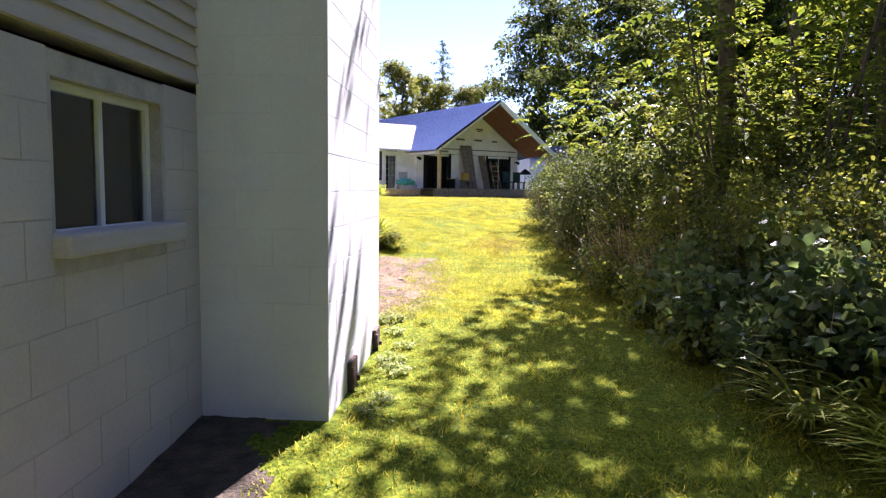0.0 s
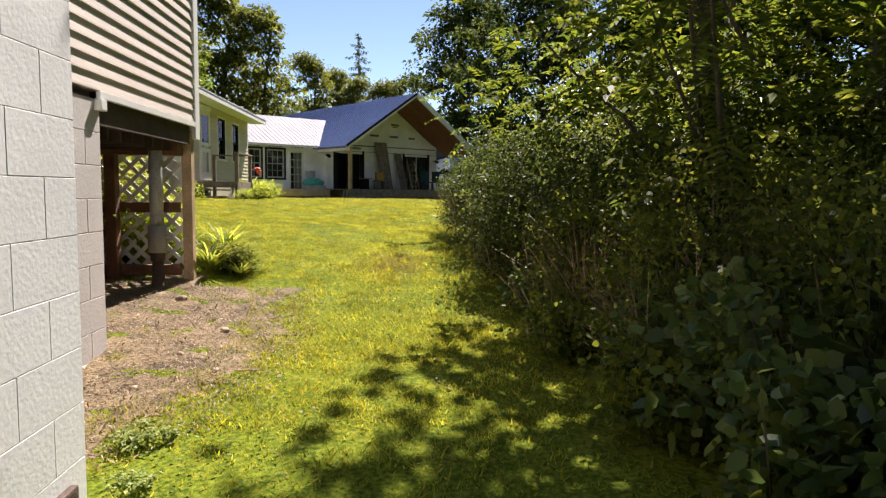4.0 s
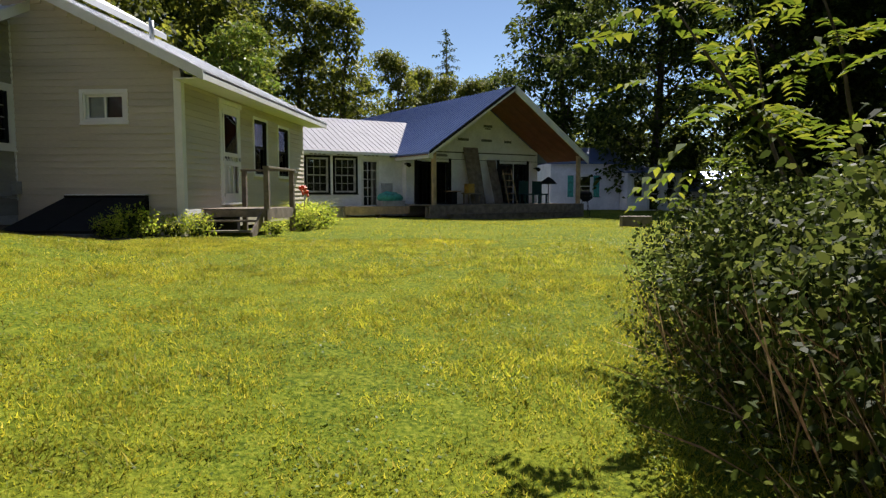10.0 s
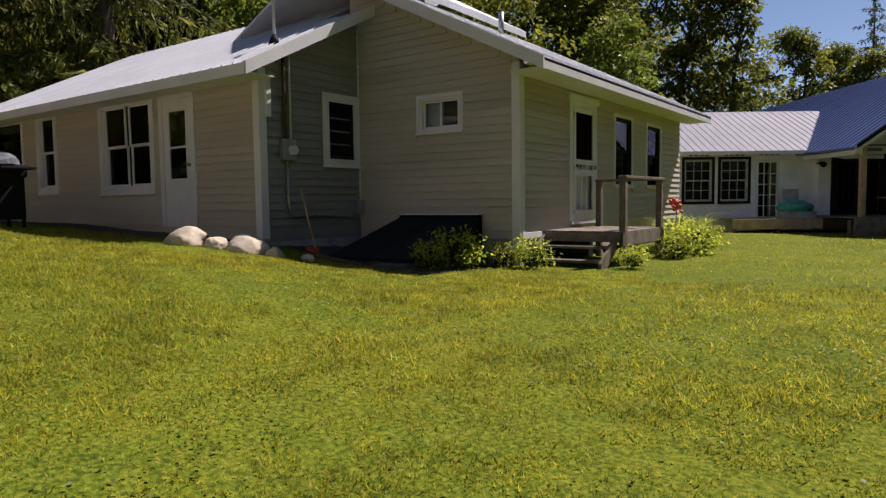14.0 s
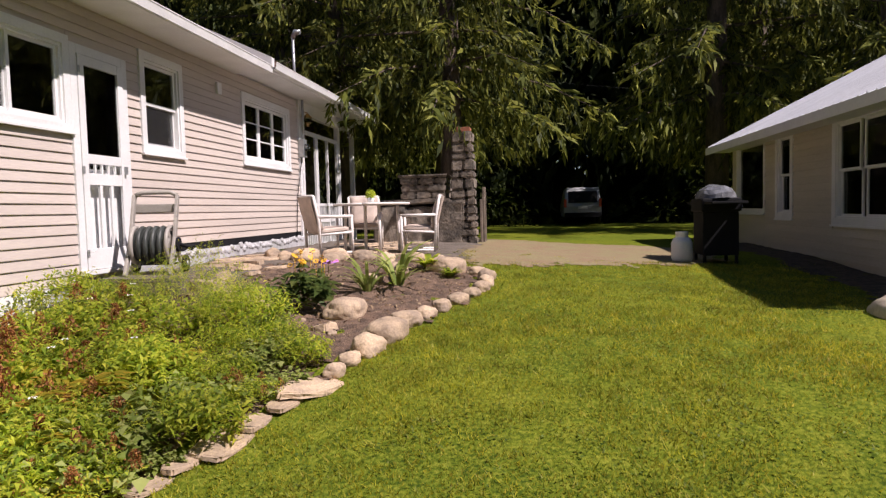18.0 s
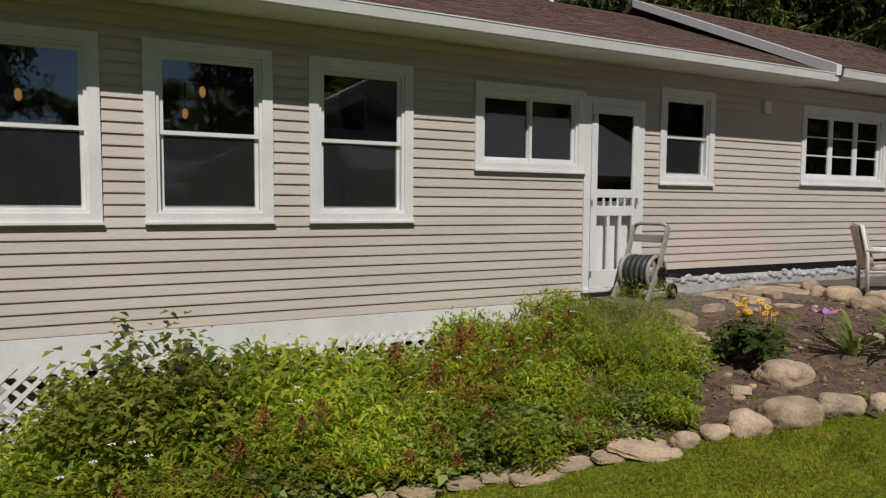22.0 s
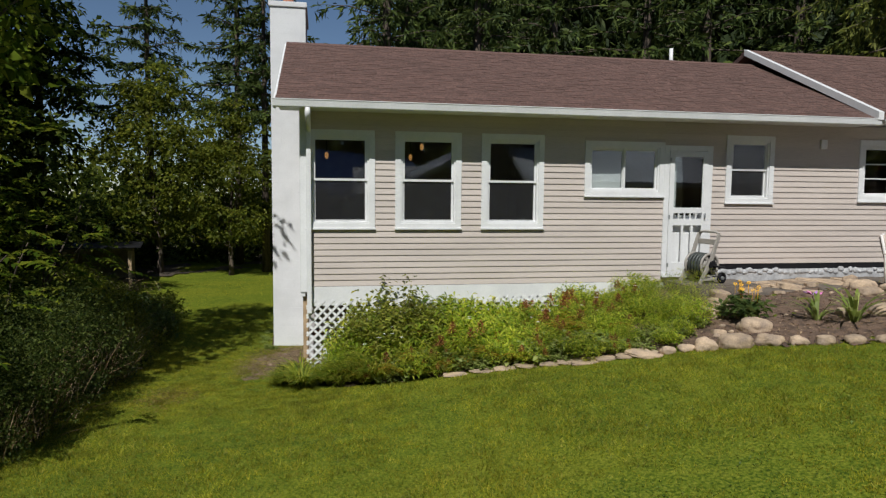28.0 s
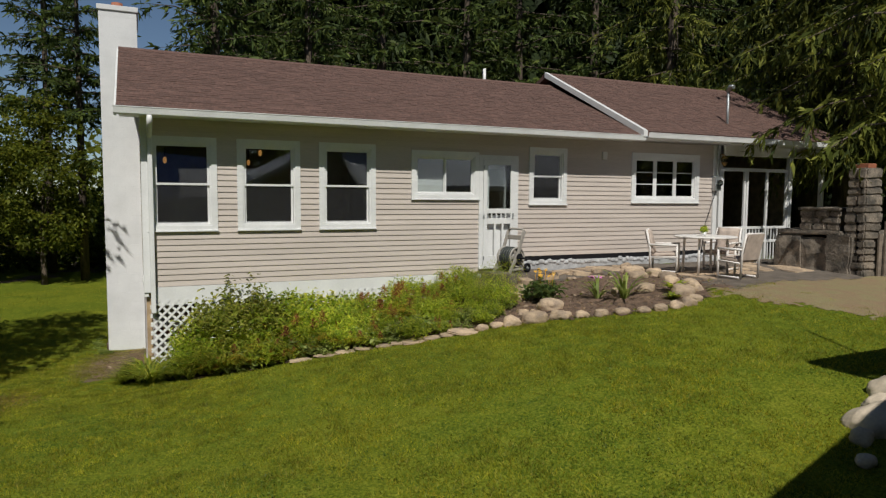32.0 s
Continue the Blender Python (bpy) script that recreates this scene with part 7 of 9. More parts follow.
def lawn_free(x, y):
    bad = inside(x, y, -17.6, -1.3, 3.6, 11.3) | inside(x, y, -17.6, -7.9, 19.7, 30) | inside(x, y, -8.2, -4.9, 21.2, 30)
    bad |= (y > 11) & (y < bed_edge(x) - 0.05) & (x > -10.3) & (x < -1.0)
    bad |= inside(x, y, -1.4, -0.6, 5.4, 7.6)
    bad |= inside(x, y, -7.8, -5.1, 20.1, 22)
    bare = (x < -0.85) & (y < 5.5) & (x > -1.4)
    thin = (in_path(x + 0.35, y) & in_path(x, y - 0.3)) | in_patio(x, y) | in_shade_strip(x, y - 0.08) | in_bare(x + 0.28, y)
    rare = np.sin(x * 7.1 + np.sin(y * 5.3) * 2) * np.sin(y * 6.3 + np.sin(x * 4.1)) > 0.72
    return ~(bad | bare | in_wood(x, y) | (thin & ~rare))


def make_grass():
    r = np.random.default_rng(3)
    sets = ((420000, -7.0, 1.9, 3.0, 21.0, 1.0), (200000, -11.5, -3.0, 13.5, 21.5, 1.0), (170000, -2.6, 1.7, 8.0, 17.5, 0.85), (90000, -12, 7, 2.0, 36, 1.3), (30000, -2, 14, -8, 42, 1.7))
    V = []
    for n, x0, x1, y0, y1, sc in sets:
        x, y = r.uniform(x0, x1, n), r.uniform(y0, y1, n)
        ok = lawn_free(x, y)
        x, y = x[ok], y[ok]
        n = len(x)
        patch = np.array([noise.noise((a * 0.9, b * 0.9, 9)) + 0.8 * noise.noise((a * 4.5, b * 4.5, 2)) for a, b in zip(x, y)])
        keep = patch + r.normal(size=n) * 0.35 > -0.45
        x, y, patch = x[keep], y[keep], patch[keep]
        n = len(x)
        z = gz(x, y) - 0.006
        h = 0.030 * sc * (1 + 0.6 * patch) * r.uniform(0.4, 1.4, n)
        a = r.uniform(0, math.tau, n)
        lean = r.normal(size=(n, 2)) * 0.6
        w = 0.0036 * sc * r.uniform(0.6, 1.7, n)
        flat = r.random(n) < 0.35
        h = np.where(flat, h * 0.55, h)
        lean = np.where(flat[:, None], lean * 1.35, lean)
        w = np.where(flat, w * 1.4, w)
        B = np.stack([x, y, z], 1)
        S = np.stack([np.cos(a) * w, np.sin(a) * w, 0 * w], 1)
        T = B + np.stack([lean[:, 0] * h, lean[:, 1] * h, h], 1)
        V.append(np.stack([B - S, B + S, T], 1))
    ob = solo("grass", quads("grass", np.concatenate(V), GRASS), GRASS, "short mown green and yellow grass blades", "grass", kind="stuff")


make_grass()

# clover and plantain leaves in patches between the blades
CLOVER = leaf_material("clover_leaf", ((0.045, 0.085, 0.012), (0.095, 0.15, 0.020), (0.17, 0.21, 0.04)), rough=0.5, trans=0.35, spec=0.25)
n_ = 90000
x_, y_ = r_.uniform(-9.5, 2.4, n_), r_.uniform(3.0, 21.5, n_)
c_ = np.array([noise.noise((a * 1.3, b * 1.3, 31)) + 0.6 * noise.noise((a * 6, b * 6, 12)) for a, b in zip(x_, y_)])
k_ = lawn_free(x_, y_) & (c_ + r_.normal(size=n_) * 0.12 > 0.22)
P_ = np.stack([x_, y_, gz(x_, y_) + r_.uniform(0.004, 0.028, n_)], 1)[k_]
D_ = r_.normal(size=P_.shape) * np.array([1, 1, 0.25])
solo("clover", quads("clover", leaf_quads(P_, D_, r_.uniform(0.012, 0.026, len(P_)), 0.75, 0.08, 0.1, 0.8), CLOVER), CLOVER, "patches of clover and plantain leaves in the lawn", "clover", kind="stuff")

# worn dry patch in the lawn
n_ = 3200
x_, y_ = r_.normal(0.42, 0.2, n_), r_.normal(12.1, 0.36, n_)
B_ = np.stack([x_, y_, gz(x_, y_)], 1)
D_ = r_.normal(size=B_.shape) * np.array([1, 1, 0.3]) + np.array([0, 0, 0.35])
DRY = leaf_material("dry_grass", ((0.15, 0.10, 0.03), (0.27, 0.18, 0.06), (0.36, 0.27, 0.10)), trans=0.2)
solo("dry_patch", quads("dry_patch", leaf_quads(B_, D_, r_.uniform(0.02, 0.05, n_), 0.14, 0, 0.1, 0.4), DRY), DRY, "worn dry brown patch in the lawn", "grass", kind="stuff")

# ------------------------------------------------------------------ beds, stones and patio
def sheet(name, x0, x1, y0, y1, inside_fn, mat, label, category, lift=0.02, step=0.12, rough=0.012, kind="structure"):
    """A patch of loose ground lying on the lawn, with an uneven edge."""
    xs, ys = np.arange(x0, x1, step), np.arange(y0, y1, step)
    X, Y = np.meshgrid(xs, ys)
    Z = gz(X, Y) + lift
    bm = bmesh.new()
    vid = {}

    def v(i, j):
        if (i, j) not in vid:
            x, y = X[i, j], Y[i, j]
            vid[i, j] = bm.verts.new((x, y, Z[i, j] + rough * 2 * noise.noise((x * 5, y * 5, 0)) + rough * noise.noise((x * 17, y * 17, 3))))
        return vid[i, j]

    for i in range(len(ys) - 1):
        for j in range(len(xs) - 1):
            cx, cy = xs[j] + step / 2, ys[i] + step / 2
            if inside_fn(cx + 0.35 * noise.noise((cx * 1.7, cy * 1.7, 7)) + 0.22 * noise.noise((cx * 7, cy * 7, 4)), cy + 0.35 * noise.noise((cx * 1.7, cy * 1.7, 8)) + 0.22 * noise.noise((cx * 7, cy * 7, 5))):
                f = bm.faces.new((v(i, j), v(i, j + 1), v(i + 1, j + 1), v(i + 1, j)))
                f.smooth = True
    return solo(name, bm, mat, label, category, kind=kind)


TANDIRT = material("tan_dirt", (0.20, 0.137, 0.078), 0.95, vary=0.25, scale=3, fine=40, bump=0.8, bump_scale=45, hue=(0.22, 0.19, 0.09))
SOIL = material("dark_soil", (0.075, 0.055, 0.035), 0.95, vary=0.4, scale=9, fine=70, bump=1.0, bump_scale=60)
CHIP = leaf_material("brown_leaf_chips", ((0.07, 0.042, 0.025), (0.20, 0.125, 0.07), (0.38, 0.27, 0.16)), trans=0.05)
LITTER = material("brown_leaf_litter", (0.19, 0.135, 0.075), 0.95, vary=0.35, scale=6, fine=50, bump=1.0, bump_scale=50)
PATIO = material("worn_patio_earth", (0.135, 0.11, 0.088), 0.95, vary=0.22, scale=4, fine=50, bump=0.7, bump_scale=40)
sheet("mulch_bed", -11.4, -5.2, 11.4, 15.2, lambda x, y: y < np.interp(x, BED_X, BED_Y) - 0.05 and x > -11.0 + 0.3 * (y - 12.5) and y > 12.2 - 0.25 * (x + 8) * (x > -8), MULCH, "dark brown mulch bed inside a ring of fieldstones", "flower bed", 0.012, 0.08)
sheet("patio", -17.5, -7.8, 11.0, 15.0, in_patio, PATIO, "worn earth and stone patio beside the house", "patio", 0.010, 0.1, 0.005)
sheet("dirt_path", -18, -9.2, 13.9, 18.9, in_path, TANDIRT, "dry tan dirt crossing between patio and cottage", "path", 0.008, 0.07, 0.004)
sheet("bare_earth", -3.2, 0.1, 7.4, 11.4, in_bare, LITTER, "brown leaf litter and bare earth by the foundation", "earth", 0.003, 0.05, 0.004)
sheet("bare_earth", -1.45, 0.3, 1.5, 5.9, lambda x, y: x < -0.78 + 0.12 * math.sin(y * 3.2) and y < 5.62, SOIL, "damp bare earth along the block wall", "earth", 0.008, 0.05, 0.004)
# litter floor in dark SOIL, which also carries the canopy's shade
sheet("forest_floor", -12, 22, -26, -1.5, in_wood, SOIL, "leaf-strewn floor of the wood, darkened for its shade", "ground", 0.05, 0.5, 0.01)
sheet("bare_earth", -16.6, -7.8, 18.8, 20.0, in_shade_strip, SOIL, "dark bare earth along the cottage wall", "earth", 0.010, 0.08, 0.006)
sheet("bare_earth", -8.2, -4.6, 19.3, 22.0, lambda x, y: y > 19.75 + 0.25 * abs(x + 6.4) ** 1.3 * 0.6 and -7.9 < x < -5.0, SOIL, "dark damp earth round the cellar bulkhead", "earth", 0.010, 0.08, 0.006)
sheet("garden_soil", -8.2, -1.0, 11.2, 14.6, lambda x, y: y < bed_edge(x) - 0.2 and -8.0 < x < -1.7, MULCH, "dark garden soil under the perennials", "soil", 0.008)

# litter flakes
r_ = np.random.default_rng(21)
n_ = 20000
x_, y_ = r_.normal(-0.95, 0.55, n_), r_.uniform(7.4, 11.2, n_)
k_ = (x_ > -2.6) & (x_ < 0.1) & ((x_ > -1.34) | (y_ > 9.3)) & (y_ < 10.95) & (((x_ + 1.35) / 1.1) ** 2 + ((y_ - 9.7) / 2.0) ** 2 < 1.0 + 0.5 * r_.random(n_))
P_ = np.stack([x_, y_, gz(x_, y_) + 0.02], 1)[k_]
D_ = r_.normal(size=P_.shape) * np.array([1, 1, 0.25])
solo("leaf_litter", quads("leaf_litter", leaf_quads(P_, D_, r_.uniform(0.010, 0.045, len(P_)), 0.18, 0.1, 0.05, 0.8), CHIP), CHIP, "dry leaves and chips scattered over bare earth", "litter", kind="stuff")
n_ = 4200
x_, y_ = r_.uniform(-11, -5.4, n_), r_.uniform(12.0, 14.9, n_)
k_ = (y_ < np.interp(x_, BED_X, BED_Y) - 0.1) & (y_ > 12.3 - 0.25 * (x_ + 8) * (x_ > -8))
P_ = np.stack([x_, y_, gz(x_, y_) + 0.02], 1)[k_]
D_ = r_.normal(size=P_.shape) * np.array([1, 1, 0.3])
solo("mulch_chips", quads("mulch_chips", leaf_quads(P_, D_, r_.uniform(0.02, 0.06, len(P_)), 0.35, 0.05, 0.05, 0.6), DEAD), DEAD, "shredded bark chips on the flower bed", "mulch", kind="stuff")

ROCKS = []
for i in range(9):
    bm = bmesh.new()
    bmesh.ops.create_icosphere(bm, subdivisions=4, radius=1)
    o = Vector((i * 7.3, i * 3.1, 2))
    for v in bm.verts:
        n = v.co.normalized()
        cut = max(abs(n.x), abs(n.y), abs(n.z))
        k = (0.62 + 0.38 / cut ** 0.6 * 0.9) * (1 + 0.22 * noise.noise(n * 1.1 + o) + 0.07 * noise.noise(n * 3.5 + o) + 0.02 * noise.noise(n * 11 + o))
        v.co = Vector((n.x * k, n.y * k * 0.78, n.z * k * 0.62))
    for f in bm.faces:
        f.smooth = True
    ROCKS.append(to_mesh("fieldstone", bm, ROCK))


SLABS = []
for i in range(7):
    q = random.Random(40 + i)
    n = 8
    rad = [q.uniform(0.72, 1.1) for k in range(n)]
    bm = bmesh.new()
    lo = [bm.verts.new((math.cos(k * math.tau / n) * rad[k] * 1.04, math.sin(k * math.tau / n) * rad[k] * 0.7, -0.5)) for k in range(n)]
    hi = [bm.verts.new((v.co.x * 0.96, v.co.y * 0.96, 0.42 + q.uniform(-0.12, 0.12))) for v in lo]
    bm.faces.new(lo[::-1])
    bm.faces.new(hi)
    for k in range(n):
        bm.faces.new((lo[k], lo[(k + 1) % n], hi[(k + 1) % n], hi[k]))
    bmesh.ops.bevel(bm, geom=list(bm.edges), offset=0.07, segments=2, affect="EDGES")
    bmesh.ops.triangulate(bm, faces=bm.faces)
    bmesh.ops.subdivide_edges(bm, edges=bm.edges, cuts=1)
    for v in bm.verts:
        v.co += Vector((0, 0, 0.10)) * noise.noise(v.co * 2.3 + Vector((i * 5, 0, 0))) + Vector((1, 1, 0)) * 0.04 * noise.noise(v.co * 4)
    SLABS.append(to_mesh("slab_stone", bm, ROCK))


def slab_stone(name, x, y, s, h, turn, kind, label, group, z=None, tilt=(0, 0)):
    zz = gz1(x, y) if z is None else z
    return solo(name, SLABS[kind % 7], ROCK, label, "stone", group, m=pose(x, y, zz, tilt[0], tilt[1], turn) @ Matrix.Diagonal((s, s, h, 1)))


def rock(x, y, s, turn, kind, label, z=None, flat=1.0, name="fieldstone", group="bed stones"):
    zz = (gz1(x, y) if z is None else z) + s * 0.20 * flat
    return solo(name, ROCKS[kind % 9], ROCK, label, "stone", group, m=pose(x, y, zz, 0, 0, turn) @ Matrix.Diagonal((s, s, s * flat, 1)))


rr = random.Random(9)
for x, y, w in ((-6.62, 14.30, 0.42), (-7.03, 14.38, 0.32), (-7.34, 14.50, 0.24), (-7.62, 14.60, 0.24), (-7.92, 14.72, 0.22), (-8.24, 14.83, 0.22), (-8.50, 14.90, 0.22),
                (-8.78, 14.93, 0.24), (-9.05, 14.92, 0.26), (-9.32, 14.78, 0.24), (-6.27, 14.24, 0.30), (-6.06, 14.16, 0.20), (-5.84, 14.11, 0.19)):
    rock(x, y, w * 0.52, rr.uniform(-25, 25) - 18, rr.randrange(9), "rounded tan fieldstone edging the flower bed", flat=rr.uniform(0.85, 1.15))
for x, y, w, h in ((-5.60, 14.03, 0.29, 0.075), (-5.40, 13.93, 0.20, 0.05), (-5.16, 13.83, 0.18, 0.05), (-4.92, 13.75, 0.29, 0.05), (-4.72, 13.62, 0.16, 0.06), (-4.52, 13.54, 0.2, 0.035), (-4.25, 13.44, 0.22, 0.035), (-3.98, 13.36, 0.2, 0.03), (-3.7, 13.29, 0.22, 0.035), (-3.35, 13.2, 0.2, 0.03)):
    slab_stone("edging_stone", x, y, w * 0.86, h * 0.6, rr.uniform(-10, 10) - 20, rr.randrange(9), "flat tan stone laid as lawn edging", "edging stones", gz1(x, y) + h * 0.14 + 0.012, tilt=(rr.uniform(-5, 5), rr.uniform(-5, 5)))
for x, y, w in ((-7.25, 13.78, 0.40), (-9.40, 14.42, 0.44), (-9.12, 13.86, 0.34), (-8.70, 13.68, 0.24)):
    rock(x, y, w * 0.55, rr.uniform(0, 360), rr.randrange(9), "large rounded boulder in the flower bed")
for x, y, w in ((-10.40, 11.84, 0.30), (-10.16, 12.12, 0.26), (-10.10, 12.42, 0.40), (-9.79, 12.90, 0.34), (-10.28, 12.78, 0.36), (-10.25, 13.18, 0.34), (-9.98, 13.55, 0.30), (-10.05, 13.95, 0.32), (-9.85, 14.25, 0.30)):
    rock(x, y, w * 0.52, rr.uniform(0, 360), rr.randrange(9), "fieldstone dividing the bed from the patio")
for x, y, w, h in ((-9.12, 11.97, 0.46, 0.09), (-8.38, 12.0, 0.42, 0.10), (-7.75, 12.2, 0.44, 0.12), (-7.45, 12.55, 0.34, 0.10), (-7.05, 13.02, 0.36, 0.15), (-7.35, 12.85, 0.3, 0.12), (-6.76, 13.75, 0.24, 0.07), (-9.6, 11.9, 0.36, 0.07), (-8.75, 12.25, 0.24, 0.05), (-9.25, 12.35, 0.3, 0.04)):
    slab_stone("flat_stone", x, y, w * 0.56, h, rr.uniform(0, 360), rr.randrange(9), "flat tan flagstone set along the bed", "bed stones", gz1(x, y) + h * 0.45, tilt=(rr.uniform(-7, 7), rr.uniform(-7, 7)))
for i in range(26):
    x, y = rr.uniform(-9.7, -6.6), rr.uniform(12.5, 14.2)
    if y < bed_edge(x) - 0.25:
        rock(x, y, rr.uniform(0.02, 0.05), rr.uniform(0, 360), rr.randrange(9), "small loose stone on the mulch", name="small_stone", group="mulch stones")
PALE = material("pale_cream_stone", (0.56, 0.47, 0.36), 0.8, vary=0.12, scale=4, fine=40, bump=0.35, bump_scale=18, rnd="object", rnd_amt=0.08)
PALES = [k.copy() for k in ROCKS]
for k in PALES:
    k.materials[0] = PALE
for i, (x, y, s, h, a, b) in enumerate(((-8.0, 18.74, 0.29, 0.29, 20, -8), (-7.2, 19.04, 0.28, 0.27, 18, 14), (-6.82, 19.15, 0.12, 0.14, 8, 0), (-7.55, 18.85, 0.17, 0.18, 10, 5), (-7.6, 19.25, 0.16, 0.18, -6, 0), (-6.5, 19.4, 0.09, 0.1, 0, 0))):
    solo("pale_boulder", PALES[(i * 4 + 2) % 9], PALE, "pale cream boulder in the grass by the cottage", "stone", "pale boulders", m=pose(x, y, gz1(x, y) + 0.03, a, b, rr.uniform(-20, 20)) @ Matrix.Diagonal((s, s, h, 1)))
for x, y, s in ((-1.29, 10.45, 0.05), (-0.95, 8.6, 0.03), (-0.75, 9.7, 0.04), (-0.6, 8.9, 0.03), (-0.9, 9.2, 0.025)):
    rock(x, y, s, rr.uniform(0, 360), rr.randrange(9), "small stone on the bare earth", name="small_stone", group="small stones")
# patio flags
for i in range(34):
    x, y = rr.uniform(-14.0, -8.4), rr.uniform(11.5, 13.6)
    if x > -10.8 and y > 11.95:
        y = rr.uniform(11.45, 11.85)
    slab_stone("flagstone", x, y, rr.uniform(0.26, 0.42), 0.05, rr.uniform(0, 360), i, "worn flagstone sunk in the patio", "flagstones", gz1(x, y) + 0.005)

# ------------------------------------------------------------------ plants of the beds
def herb(name, label, r, h, n, leaf, mat, group, ratio=0.42, plume=0, plume_mat=None, category="plant"):
    t = thing(name, (0, 0, 0), label, category, group)
    st = int(n / 14)
    a, rad = RNG.uniform(0, math.tau, st), r * np.sqrt(RNG.random(st))
    lean = 0.35 * rad / r
    top = np.stack([rad * np.cos(a) * (1 + lean), rad * np.sin(a) * (1 + lean), h * (1 - 0.35 * (rad / r) ** 2) * RNG.uniform(0.75, 1.1, st)], 1)
    foot = np.stack([rad * np.cos(a) * 0.8, rad * np.sin(a) * 0.8, 0 * a], 1)
    f = 0.25 + 0.75 * RNG.random((st, 14, 1)) ** 0.6
    P = (foot[:, None] * (1 - f) + top[:, None] * f).reshape(-1, 3)
    P += RNG.normal(size=P.shape) * 0.03
    D = unit(RNG.normal(size=P.shape) * np.array([1, 1, 0.35]) + np.array([0, 0, 0.25]))
    part("foliage", quads("foliage", leaf_quads(P, D, leaf * RNG.uniform(0.6, 1.3, len(P)), ratio, 0.08, 0.3, 0.8), mat), mat, t, kind="stuff")
    if plume:
        i = RNG.integers(0, st, plume)
        C = top[i] + np.array([0, 0, 0.0])
        per = 90
        z = RNG.random((plume, per, 1))
        Q = (C[:, None] + np.concatenate([RNG.normal(size=(plume, per, 2)) * 0.045 * (1.2 - z), z * 0.16], -1)).reshape(-1, 3)
        part("seed_plume", quads("seed_plume", leaf_quads(Q, RNG.normal(size=Q.shape) + np.array([0, 0, 0.6]), 0.04, 0.35), plume_mat or LEAF_B), plume_mat or LEAF_B, t, kind="stuff")
    return t


def strap_clump(name, label, n, l, mat, group, width=0.03, category="plant"):
    """Arching strap leaves, each a bent ribbon."""
    t = thing(name, (0, 0, 0), label, category, group)
    a = RNG.uniform(0, math.tau, n)
    L = l * RNG.uniform(0.6, 1.15, n)
    up = RNG.uniform(0.7, 1.5, n)
    d = np.stack([np.cos(a), np.sin(a), 0 * a], 1)
    S = np.stack([-np.sin(a), np.cos(a), 0 * a], 1)
    ks = np.linspace(0, 1, 6)
    pts = [d * (L * k * (0.35 + 0.65 * k) * 0.8)[:, None] + np.array([0, 0, 1]) * (L * (up * k - 0.95 * k * k * up * 0.62))[:, None] + d * 0.03 for k in ks]
    W = [width * 0.5 * w for w in (0.8, 1.0, 1.0, 0.85, 0.55, 0.08)]
    V = []
    for i in range(5):
        V.append(np.stack([pts[i] - S * W[i], pts[i] + S * W[i], pts[i + 1] + S * W[i + 1], pts[i + 1] - S * W[i + 1]], 1))
    part("leaf_blade", quads("leaf_blade", np.concatenate(V), mat), mat, t, kind="stuff")
    return t


LEAF_P = leaf_material("pale_leaf", ((0.11, 0.16, 0.03), (0.18, 0.23, 0.05), (0.32, 0.35, 0.12)), trans=0.35)
LEAF_F = leaf_material("yellowing_fern", ((0.14, 0.15, 0.015), (0.26, 0.22, 0.02), (0.34, 0.20, 0.03)), trans=0.4)
LEAF_V = leaf_material("dusty_vine", ((0.075, 0.10, 0.015), (0.17, 0.20, 0.026), (0.30, 0.29, 0.06)), trans=0.35)
h1 = herb("perennial_plant", "leafy green perennial in the crowded bed", 0.44, 0.60, 1800, 0.092, LEAF_G, "perennials", 0.27)
h1b = herb("perennial_plant", "dark green perennial with lance leaves", 0.38, 0.60, 950, 0.115, LEAF_G, "perennials", 0.3)
h2 = herb("astilbe_plant", "fern-leaved astilbe with dry red-brown plumes", 0.38, 0.58, 1300, 0.07, LEAF_G, "perennials", 0.36, 9)
h3 = herb("ground_ivy", "low pale round-leaved plant at the bed's edge", 0.36, 0.28, 520, 0.075, LEAF_P, "perennials", 0.85)
h4 = strap_clump("daylily_clump", "arching yellow-green daylily leaves", 120, 0.72, LEAF_S, "daylilies", 0.024)
h5 = herb("vine_tangle", "dusty dry vine tangle on the lattice", 0.42, 0.95, 1300, 0.06, LEAF_V, "perennials", 0.6)
h6 = herb("cosmos_plant", "fine thready pale green foliage", 0.34, 0.70, 1500, 0.09, LEAF_G, "perennials", 0.07)
r2 = random.Random(12)


def fern_clump(name, label, fronds, l, mat, group):
    t = thing(name, (0, 0, 0), label, "fern", group)
    a = RNG.uniform(0, math.tau, fronds)
    L = l * RNG.uniform(0.7, 1.1, fronds)
    d = np.stack([np.cos(a), np.sin(a), 0 * a], 1)
    S = np.stack([-np.sin(a), np.cos(a), 0 * a], 1)
    V = []
    for k in range(2, 15):
        f = k / 14
        at = d * (L * f * 0.85)[:, None] + np.array([0, 0, 1]) * (L * (1.15 * f - 0.85 * f * f))[:, None]
        for sg in (-1, 1):
            V.append(leaf_quads(at, S * sg + d * 0.35 + RNG.normal(size=d.shape) * 0.08, L * 0.24 * (1.1 - f), 0.26, 0.02, 0.2, 0.95))
    part("frond", quads("frond", np.concatenate(V), mat), mat, t, kind="stuff")
    return t


h7 = fern_clump("yellowing_fern", "yellow and rust fern fronds among the perennials", 15, 0.6, LEAF_F, "ferns")


